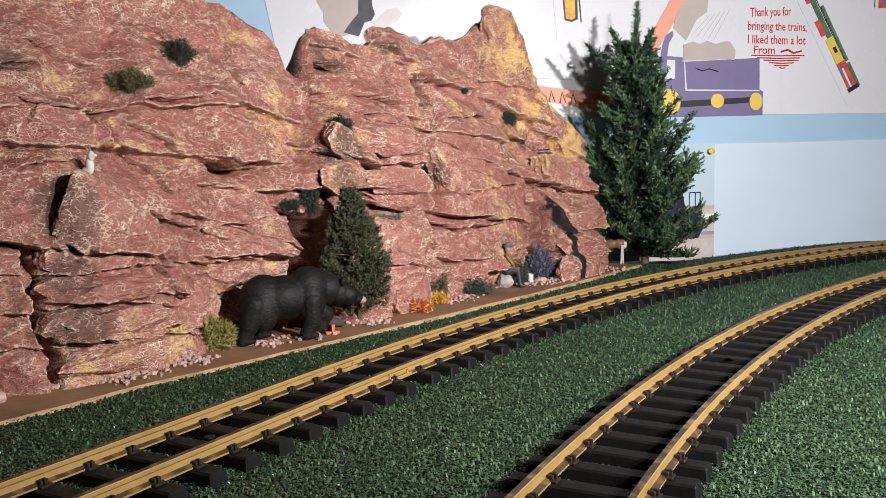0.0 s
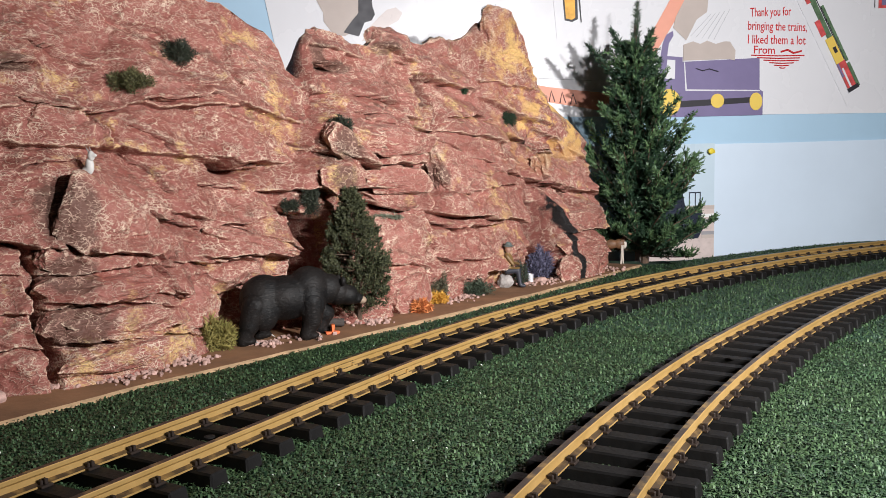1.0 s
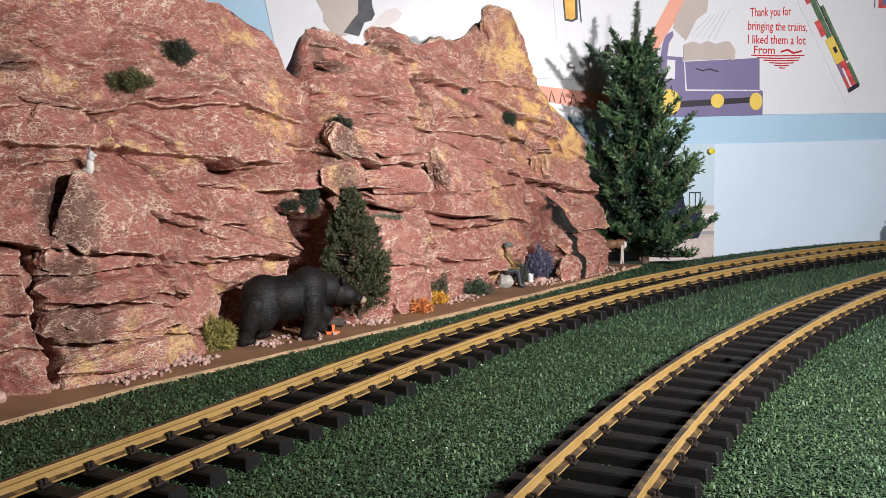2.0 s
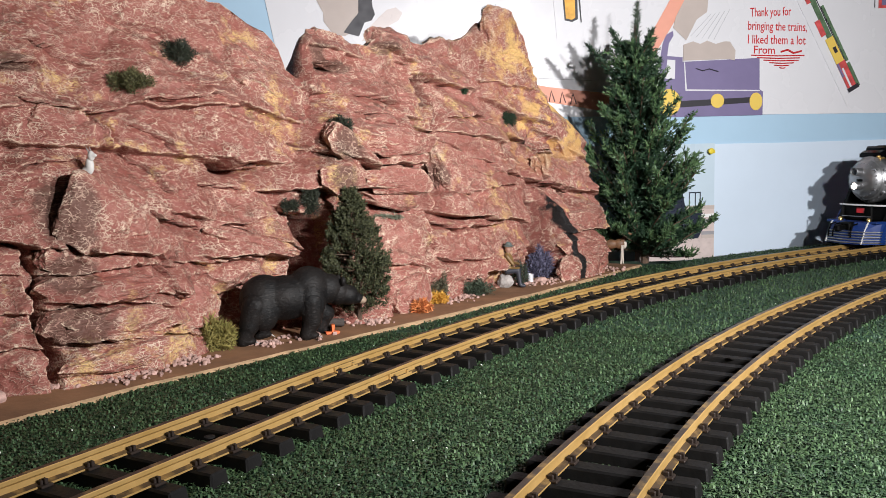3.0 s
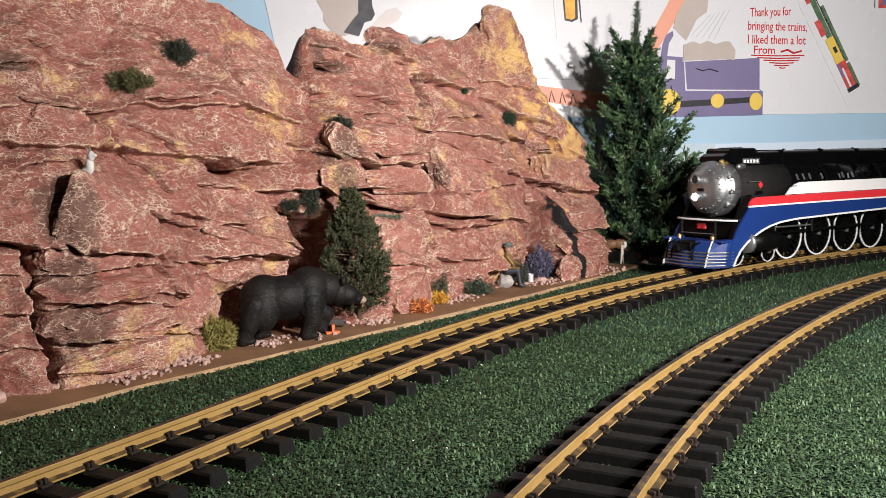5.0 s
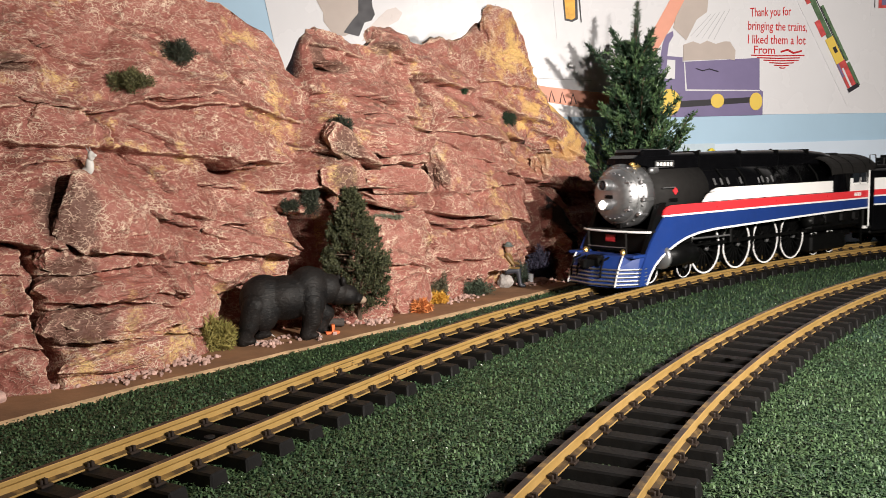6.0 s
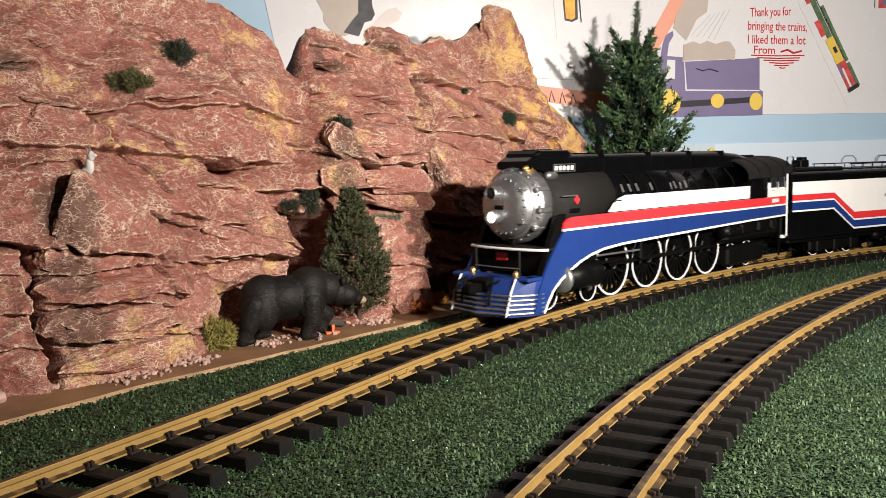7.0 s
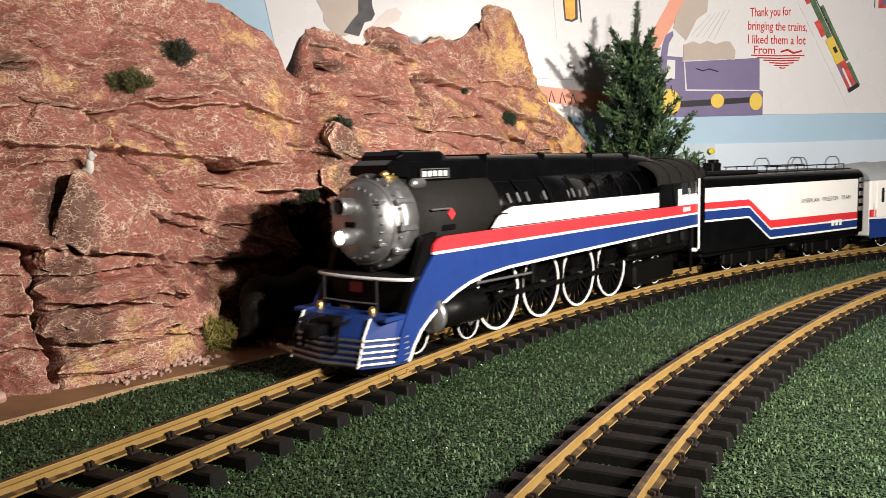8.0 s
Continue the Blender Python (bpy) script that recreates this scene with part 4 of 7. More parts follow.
def strip_sheet(top, low, y0, y1):
    """A plate between an upper and a lower line of equally many (x, z) points."""
    b = bmesh.new()
    rows = [[b.verts.new((x, y0, z)), b.verts.new((x, y1, z)), b.verts.new((u, y1, w)), b.verts.new((u, y0, w))] for (x, z), (u, w) in zip(top, low)]
    for p, q in zip(rows, rows[1:]):
        for k in range(4):
            b.faces.new((p[k], q[k], q[(k + 1) % 4], p[(k + 1) % 4]))
    b.faces.new(rows[0])
    b.faces.new(rows[-1])
    bmesh.ops.recalc_face_normals(b, faces=b.faces[:])
    return b


def text_mesh(words, height, width, bold=0.0):
    """Words as a mesh in x, z, from the built-in font, fitted to a width."""
    cu = bpy.data.curves.new("words", "FONT")
    cu.body, cu.size, cu.resolution_u, cu.offset = words, 1.0, 2, bold
    ob = new("words", cu)
    bpy.context.view_layer.update()
    me = bpy.data.meshes.new_from_object(ob.evaluated_get(bpy.context.evaluated_depsgraph_get()))
    bpy.data.objects.remove(ob)
    co = np.zeros(len(me.vertices) * 3, dtype=np.float32)
    me.vertices.foreach_get("co", co)
    co = co.reshape(-1, 3)
    lo, hi = co.min(0), co.max(0)
    out = np.zeros_like(co)
    out[:, 0] = (co[:, 0] - lo[0]) / (hi[0] - lo[0]) * width
    out[:, 2] = (co[:, 1] - lo[1]) / (hi[1] - lo[1]) * height
    me.vertices.foreach_set("co", out.ravel())
    me.update()
    return me


def locomotive():
    L = tagged(empty("steam_locomotive"), "streamlined model steam locomotive in black, red, white and blue", "locomotive")
    # boiler and casing
    part("boiler", lathe([(0.200, 0.0350), (-0.165, 0.0370), (-0.165, 0.030)], "X", 40, at=(0, 0, 0.100)), M_BLACK, L, "gloss black boiler", True)
    b = loft([(0.2475, arch(0.0200, 0.1345, 0.1415, 0.0034)), (0.2405, arch(0.0215, 0.1335, 0.1450, 0.006)), (0.2280, arch(0.0220, 0.1320, 0.1465, 0.007)), (0.2275, arch(0.0220, 0.116, 0.1465, 0.007)), (0.05, arch(0.0225, 0.116, 0.1480, 0.009)), (-0.12, arch(0.0225, 0.116, 0.1480, 0.009)), (-0.175, arch(0.025, 0.112, 0.1445, 0.010)), (-0.2, arch(0.026, 0.110, 0.1400, 0.011))])
    part("skyline_casing", b, M_BLACK, L, "gloss black casing along the boiler top")
    b = loft([(0.236, arch(0.0185, 0.144, 0.1485, 0.002)), (0.232, arch(0.0205, 0.144, 0.1515, 0.003)), (0.186, arch(0.0205, 0.144, 0.1515, 0.003)), (0.180, arch(0.019, 0.144, 0.149, 0.002))])
    hood = part("chimney_hood", b, M_BLACK, L)
    part("chimney_mouth", box(0.196, 0.224, -0.009, 0.009, 0.1513, 0.1525, 0.001), M_MATT, hood)
    for x in (0.13, 0.04, -0.05, -0.13):
        part("casing_seam", box(x - 0.0006, x + 0.0006, -0.0228, 0.0228, 0.118, 0.1486, 0.0), M_MATT, L)
    for x in (0.155, 0.085, 0.0, -0.085):
        part("hatch_knob", lathe([(0.1475, 0.0022), (0.1495, 0.0022), (0.1502, 0.001)], "Z", 10, at=(x, -0.008, 0)), M_MATT, L)
    # smokebox
    part("smokebox", lathe([(0.2345, 0.0358), (0.130, 0.0368), (0.130, 0.033)], "X", 40, at=(0, 0, 0.1)), M_GRAPHITE, L, "matt graphite smokebox side", True)
    front = lathe([(0.234, 0.0362), (0.246, 0.0364), (0.249, 0.0352), (0.250, 0.0325), (0.254, 0.0310), (0.259, 0.0285), (0.2635, 0.0240), (0.2665, 0.017), (0.268, 0.009), (0.2683, 0.0)], "X", 48, at=(0, 0, 0.1))
    door = part("smokebox_front", front, M_SILVER, L, "silver domed smokebox front", True)
    part("door_ring", lathe([(0.2512, 0.0300), (0.2552, 0.0300), (0.2552, 0.0312), (0.2512, 0.0318)], "X", 48, at=(0, 0, 0.1), cap=False), M_STEEL, door, "bright ring round the smokebox door", True)
    for z in (0.1150, 0.0850):
        part("hinge_strap", box(0.2560, 0.2640, 0.0020, 0.0250, z - 0.0012, z + 0.0012, 0.0004), M_SILVER, door)
    bolt = finish(lathe([(0, 0.0010), (0.0014, 0.0010), (0.0018, 0.0006)], "X", 6), "bolt")
    for r, n, x in ((0.0258, 26, 0.2615), (0.0338, 20, 0.2492)):
        for k in range(n):
            a = 2 * math.pi * k / n
            o = part("bolt", bolt, M_SILVER, door)
            o.location = (x, r * math.cos(a), 0.1 + r * math.sin(a))
    for a in (-0.62, -0.1, 0.45):
        part("door_hinge", box(0.236, 0.2535, 0.0325, 0.0372, -0.0022, 0.0022, 0.0008), M_SILVER, door).matrix_basis = Matrix.Translation((0, 0, 0.1)) @ Matrix.Rotation(a, 4, "X")
    part("number_plate", box(0.2675, 0.2692, -0.0055, 0.0055, 0.0972, 0.1012, 0.0006), M_MATT, door)
    for z, lit in ((0.0905, True), (0.1125, False)):
        h = part("headlight", lathe([(0.250, 0.0058), (0.276, 0.0064), (0.2795, 0.0068), (0.2795, 0.0056), (0.2775, 0.0052)], "X", 28, at=(0, -0.001, z)), M_SILVER, L, "lit round headlight in a silver housing" if lit else "unlit round upper headlight", True)
        part("lens", lathe([(0.2777, 0.0051), (0.2788, 0.0036), (0.2792, 0.0)], "X", 24, at=(0, -0.001, z)), M_HEAD if lit else M_GLASS, h, "glowing lens" if lit else "dark lens", True)
    part("bell", lathe([(0.238, 0.0046), (0.244, 0.0044), (0.249, 0.0022), (0.252, 0.0012)], "X", 18, at=(0, 0.0165, 0.1350)), M_BELL, L, "brass bell", True)
    m = part("marker_lamp", lathe([(0.218, 0.0036), (0.228, 0.0040), (0.231, 0.003), (0.232, 0.0)], "X", 18, at=(0, 0.0265, 0.1275)), M_SILVER, L, "chrome marker lamp", True)
    nb = part("number_board", box(0.182, 0.217, 0.0222, 0.0242, 0.1300, 0.1385, 0.0006), M_MATT, L, "black board with pale plain bars")
    for z in (0.1306, 0.1376):
        part("board_rim", box(0.1825, 0.2165, 0.0241, 0.0246, z, z + 0.0006), M_STEEL, nb)
    for x in (0.1825, 0.2158):
        part("board_rim", box(x, x + 0.0007, 0.0241, 0.0246, 0.1306, 0.1382), M_STEEL, nb)
    for k in range(5):
        part("plain_bar", box(0.2110 - k * 0.0064, 0.2146 - k * 0.0064, 0.0242, 0.0246, 0.1322, 0.1364), M_WHITE, nb)
    part("red_diamond", box(-0.0032, 0.0032, -0.0006, 0.0006, -0.0032, 0.0032), M_RED, L, "red diamond marker").matrix_basis = Matrix.Translation((0.1965, 0.0366, 0.1035)) @ Matrix.Rotation(math.pi / 4, 4, "Y")
    part("grab_rail", rod([(0.222, 0.0385, 0.108), (0.200, 0.0385, 0.108)], 0.0008, 6), M_STEEL, L)
    part("maker_plate", box(0.191, 0.207, 0.0356, 0.0366, 0.0915, 0.0955, 0.0003), M_MATT, L)
    for x in np.arange(0.10, -0.15, -0.045):
        part("sand_pipe", rod([(x, 0.026, 0.127), (x - 0.001, 0.0365, 0.114), (x - 0.002, 0.0395, 0.104)], 0.0011, 6), M_MATT, L)
    for x in (0.118, 0.104, 0.09, 0.062, 0.012, -0.012):
        part("pipe_end", rod([(x, 0.0345, 0.1155), (x - 0.0012, 0.0375, 0.1075)], 0.0012, 6), M_STEEL, L)
    part("hand_rail", rod([(0.18, 0.0245, 0.1255), (-0.16, 0.0265, 0.1235)], 0.0006, 6), M_MATT, L)
    # side panels
    low = [(0.263, 0.004), (0.257, 0.014), (0.249, 0.0235), (0.238, 0.0315), (0.224, 0.039), (0.208, 0.0455), (0.190, 0.0508), (0.168, 0.0545), (0.135, 0.0568), (0.044, 0.0583), (-0.066, 0.0600), (-0.155, 0.0612), (-0.262, 0.0618)]
    top = [(0.276, 0.006), (0.271, 0.022), (0.264, 0.036), (0.256, 0.049), (0.248, 0.059), (0.240, 0.068), (0.232, 0.0762), (0.200, 0.0762), (0.150, 0.0762), (0.044, 0.0762), (-0.066, 0.0755), (-0.155, 0.0750), (-0.262, 0.0748)]
    red = [(0.2335, 0.0785), (0.2315, 0.0835), (0.2265, 0.0872), (0.219, 0.0888), (0.15, 0.0888), (0.0, 0.0884), (-0.15, 0.0876), (-0.262, 0.0872), (-0.262, 0.0770), (-0.15, 0.0772), (0.0, 0.0782)]
    for s in (1, -1):
        y = lambda v: s * v
        sk = part("side_skirt", strip_sheet(top, low, y(0.0455), y(0.0480)), M_BLUE, L, "blue side skirt sweeping down to the pilot")
        part("white_line", sweep_band(low, 0.0024, y(0.0460), y(0.0486)), M_WHITE, sk, "white lower line")
        part("white_line", sweep_band([(0.2335, 0.0774), (0.150, 0.0774), (0.0, 0.0772), (-0.15, 0.0764), (-0.262, 0.0760)], 0.0021, y(0.0460), y(0.0486)), M_WHITE, sk, "white upper line")
        part("red_band", plate(red, y(0.0457), y(0.0482)), M_RED, L, "red band along the running board")
        part("running_board", box(-0.16, 0.225, min(y(0.028), y(0.0457)), max(y(0.028), y(0.0457)), 0.0855, 0.0872), M_MATT, L)
        wp = plate([(0.150, 0.0892), (0.141, 0.0972), (0.131, 0.1022), (0.120, 0.1048), (-0.191, 0.1035), (-0.1985, 0.0880)], y(0.0405), y(0.0425))
        part("white_panel", wp, M_WHITE, L, "white panel above the red band")
        part("panel_vent", box(0.128, 0.142, min(y(0.0424), y(0.0430)), max(y(0.0424), y(0.0430)), 0.0995, 0.1005), M_MATT, L)
        # black slanting stay beside the smokebox
        part("front_stay", plate([(0.238, 0.090), (0.224, 0.092), (0.252, 0.030), (0.268, 0.026)], y(0.039), y(0.0445)), M_MATT, L)
        cyl = part("cylinder", lathe([(0.226, 0.0125), (0.172, 0.0130), (0.170, 0.008)], "X", 28, at=(0, y(0.0395), 0.031)), M_MATT, L, "", True)
        part("cylinder_cover", lathe([(0.2262, 0.0138), (0.2285, 0.0138), (0.2310, 0.0118), (0.2320, 0.0)], "X", 28, at=(0, y(0.0405), 0.031)), M_STEEL, cyl, "bright steel cylinder cover", True)
        part("valve_chest", box(0.172, 0.226, min(y(0.03), y(0.044)), max(y(0.03), y(0.044)), 0.042, 0.055, 0.003), M_MATT, L)
        part("guide_bar", box(0.110, 0.170, min(y(0.035), y(0.038)), max(y(0.035), y(0.038)), 0.0375, 0.0395), M_MATT, L)
        part("link_hanger", box(0.083, 0.089, min(y(0.0375), y(0.041)), max(y(0.0375), y(0.041)), 0.036, 0.062, 0.001), M_MATT, L)
        part("valve_rod", rod([(0.17, y(0.0395), 0.047), (0.09, y(0.0395), 0.046)], 0.0011, 6), M_STEEL, L)
        for x in (0.0885, 0.0195, -0.0475):
            part("brake_hanger", rod([(x, y(0.029), 0.056), (x + 0.002, y(0.029), 0.016)], 0.0014, 6), M_MATT, L)
    # frame, firebox and cab
    part("frame", box(-0.26, 0.24, -0.017, 0.017, 0.018, 0.060, 0.002), M_MATT, L)
    part("ash_pan", box(-0.255, -0.105, -0.040, 0.040, 0.034, 0.066, 0.006), M_MATT, L)
    for x, w in ((-0.112, 0.02), (-0.150, 0.026), (-0.196, 0.022), (-0.232, 0.018)):
        part("injector", box(x - w / 2, x + w / 2, 0.036, 0.0452, 0.044, 0.0595, 0.003), M_MATT, L)
    part("trailing_truck", box(-0.215, -0.115, -0.038, 0.038, 0.006, 0.030, 0.003), M_MATT, L)
    part("air_tank", lathe([(-0.10, 0.0), (-0.098, 0.0075), (-0.145, 0.0075), (-0.147, 0.0)], "X", 16, at=(0, 0.037, 0.05)), M_MATT, L, "", True)
    cab = part("cab", loft([(-0.163, arch(0.0440, 0.060, 0.128, 0.016)), (-0.166, arch(0.0465, 0.060, 0.132, 0.020)), (-0.262, arch(0.0465, 0.060, 0.132, 0.020))]), M_BLACK, L, "black cab with white lower side")
    roof = []
    for x, lift in ((-0.150, 0.0), (-0.156, 0.001), (-0.285, 0.001), (-0.288, 0.0)):
        out = [(0.0485 * math.cos(math.pi * k / 14), 0.1125 + lift + 0.0275 * math.sin(math.pi * k / 14) ** 0.8) for k in range(15)]
        inn = [(0.0470 * math.cos(math.pi * k / 14), 0.1112 + lift + 0.0268 * math.sin(math.pi * k / 14) ** 0.8) for k in range(14, -1, -1)]
        roof.append((x, out + inn))
    part("cab_roof", loft(roof), M_GRAPHITE, cab, "dull dark cab roof")
    for x in (-0.178, -0.210, -0.250):
        part("roof_rib", rod([(x, 0.0487 * math.cos(math.pi * k / 12), 0.1136 + 0.0276 * math.sin(math.pi * k / 12) ** 0.8) for k in range(13)], 0.0005, 5), M_MATT, cab)
    part("roof_hatch", box(-0.235, -0.185, -0.014, 0.014, 0.1395, 0.1425, 0.001), M_MATT, cab)
    for s in (1, -1):
        a, c = (0.0466, 0.0474) if s > 0 else (-0.0474, -0.0466)
        part("cab_side", box(-0.262, -0.2035, a, c, 0.0872, 0.1062), M_WHITE, cab, "white cab side panel")
        part("cab_side_dark", plate([(-0.196, 0.088), (-0.2035, 0.088), (-0.2035, 0.120), (-0.187, 0.120)], a, c), M_MATT, cab)
        for x in (-0.222, -0.246):
            w = part("cab_window", box(x - 0.010, x + 0.010, a - 0.0003, c + 0.0003, 0.0985, 0.1165, 0.001), M_GLASS, cab, "dark cab window")
            part("window_post", box(x - 0.0115, x - 0.0102, a - 0.0004, c + 0.0006, 0.0975, 0.1175), M_MATT, w)
        part("window_sill", box(-0.262, -0.214, c if s > 0 else a - 0.002, c + 0.002 if s > 0 else a, 0.0960, 0.0976), M_WHITE, cab)
        for k in range(4):
            part("plain_bar", box(-0.2195 - k * 0.0052, -0.2157 - k * 0.0052, s * 0.0480 - 0.0003, s * 0.0480 + 0.0005, 0.0800, 0.0850), M_WHITE, cab)
        for x, z0 in ((-0.259, 0.034), (-0.2765, 0.033)):
            part("cab_hand_rail", rod([(x, s * 0.0492, z0), (x, s * 0.0492, 0.1165)], 0.0012, 6), M_WHITE, cab, "white upright hand rail")
        part("cab_step", box(-0.282, -0.258, s * 0.043 - 0.003, s * 0.043 + 0.003, 0.030, 0.0345, 0.001), M_WHITE, cab)
        part("step_hanger", box(-0.252, -0.249, s * 0.043 - 0.001, s * 0.043 + 0.001, 0.008, 0.06), M_MATT, cab)
        part("step_hanger", box(-0.282, -0.2795, s * 0.043 - 0.001, s * 0.043 + 0.001, 0.028, 0.06), M_MATT, cab)
    # front end
    arc = lambda half, x0, bulge: [(half * math.sin(t), x0 + bulge * math.cos(t)) for t in np.linspace(-math.pi / 2, math.pi / 2, 15)]
    deck = bmesh.new()
    outl = [(0.236, -0.046), (0.236, 0.046)] + [(x, y) for y, x in reversed(arc(0.0465, 0.254, 0.012))]
    lo, hi = [deck.verts.new((x, y, 0.0600)) for x, y in outl], [deck.verts.new((x, y, 0.0622)) for x, y in outl]
    deck.faces.new(lo), deck.faces.new(hi[::-1])
    for k in range(len(lo)):
        deck.faces.new((lo[k], lo[(k + 1) % len(lo)], hi[(k + 1) % len(lo)], hi[k]))
    bmesh.ops.recalc_face_normals(deck, faces=deck.faces[:])
    dk = part("front_deck", deck, M_GRAPHITE, L, "dark front deck with a white edge")
    part("deck_edge", rod([(x + 0.0008, y, 0.0608) for y, x in arc(0.0465, 0.254, 0.012)], 0.0013, 8), M_WHITE, dk, "white deck edge")
    part("deck_bracket", box(0.236, 0.252, -0.004, 0.004, 0.062, 0.070, 0.001), M_MATT, dk)
    part("front_beam", box(0.232, 0.254, -0.043, 0.043, 0.036, 0.060, 0.002), M_MATT, L)
    part("red_plate", box(0.2540, 0.2556, -0.016, -0.002, 0.0475, 0.0560, 0.0008), M_RED, L, "small red plate on the front beam")
    for y in (-0.030, 0.0235):
        part("rail_post", rod([(0.268, y, 0.034), (0.268, y, 0.0605)], 0.0011, 8), M_GRAPHITE, L)
    part("front_rail", rod([(0.269, -0.03, 0.0435), (0.271, 0.0, 0.0435), (0.269, 0.0235, 0.0435)], 0.0006, 6), M_STEEL, L)
    for y in (-0.031, 0.0225):
        part("post_lamp", lathe([(0.033, 0.0022), (0.035, 0.0028), (0.040, 0.0026), (0.042, 0.0012)], "Z", 12, at=(0.272, y, 0)), M_BELL, L, "brass lamp on the rail post", True)
    # pilot: sloping blue apron with bright slats
    def rim(k):
        return [(-0.0470, 0.262 - 0.0 * k), (-0.0455, 0.276 - 0.004 * k), (-0.034, 0.297 - 0.010 * k), (0.0, 0.303 - 0.012 * k), (0.034, 0.297 - 0.010 * k), (0.0455, 0.276 - 0.004 * k), (0.0470, 0.262)]
    b = bmesh.new()
    rows = [[b.verts.new((x, y, z)) for y, x in rim(k)] for k, z in ((0, 0.003), (0, 0.0055), (0.5, 0.0245), (1.3, 0.0360))]
    for p, q in zip(rows, rows[1:]):
        for k in range(6):
            b.faces.new((p[k], p[k + 1], q[k + 1], q[k]))
    b.faces.new(rows[0]), b.faces.new(rows[-1])
    bmesh.ops.recalc_face_normals(b, faces=b.faces[:])
    pl = part("pilot", b, M_BLUE, L, "blue sloping pilot apron")
    for k in range(5):
        z = 0.0058 + 0.0040 * k
        part("pilot_slat", rod([(x + 0.0010, y * 1.01, z) for y, x in rim(0.11 * k)], 0.0011, 6), M_SILVER, pl, "bright silver pilot slat")
    for s in (1, -1):
        part("pilot_edge", rod([(0.300 - 0.0006, s * 0.0335, 0.004), (0.2925, s * 0.0335, 0.0245), (0.2855, s * 0.0335, 0.0365)], 0.0009, 6), M_WHITE, pl)
        part("foot_board", box(0.258, 0.284, s * 0.040 - 0.007, s * 0.040 + 0.007, 0.034, 0.0375, 0.001), M_BLUE, pl)
        part("foot_hole", lathe([(0.0374, 0.0035), (0.0378, 0.0035)], "Z", 14, at=(0.274, s * 0.041, 0)), M_MATT, pl)
    part("coupler_pocket", box(0.272, 0.297, -0.010, 0.010, 0.022, 0.036, 0.002), M_MATT, pl)
    ck = box(0.290, 0.309, -0.003, 0.003, 0.024, 0.0315, 0.001)
    box(0.304, 0.314, -0.0055, 0.0045, 0.0225, 0.0330, 0.002, bm=ck)
    part("coupler", ck, M_MATT, pl)
    for y in (-0.018, 0.0155, -0.0265):
        part("air_hose", rod([(0.285, y, 0.034), (0.297, y, 0.0315), (0.301, y, 0.022), (0.3015, y, 0.013)], 0.0013, 7), M_MATT, pl)
    # wheels and rods
    for x in (0.2300, 0.1650):
        WHEELS.append((wheelset(0.0145, 10, "pilot_wheelset", L, x), 0.0145))
    for x in (0.1220, 0.0535, -0.0145, -0.0815):
        WHEELS.append((wheelset(0.0315, 16, "driving_wheelset", L, x, crank=0.0105), 0.0315))
    for x in (-0.1420, -0.1880):
        WHEELS.append((wheelset(0.0165, 10, "trailing_wheelset", L, x), 0.0165))
    for s in (1, -1):
        b = box(-0.0860, 0.1265, s * 0.0325 - 0.0013, s * 0.0325 + 0.0013, -0.0021, 0.0021, 0.0006)
        for x in (0.1220, 0.0535, -0.0145, -0.0815):
            lathe([(-0.0020, 0.0042), (0.0020, 0.0042)], "Y", 14, b, (x, s * 0.0325, 0))
        RODS.append((part("coupling_rod", b, M_MATT, L, "dark steel coupling rod"), 0.0095, 0.0315, s))
    return L


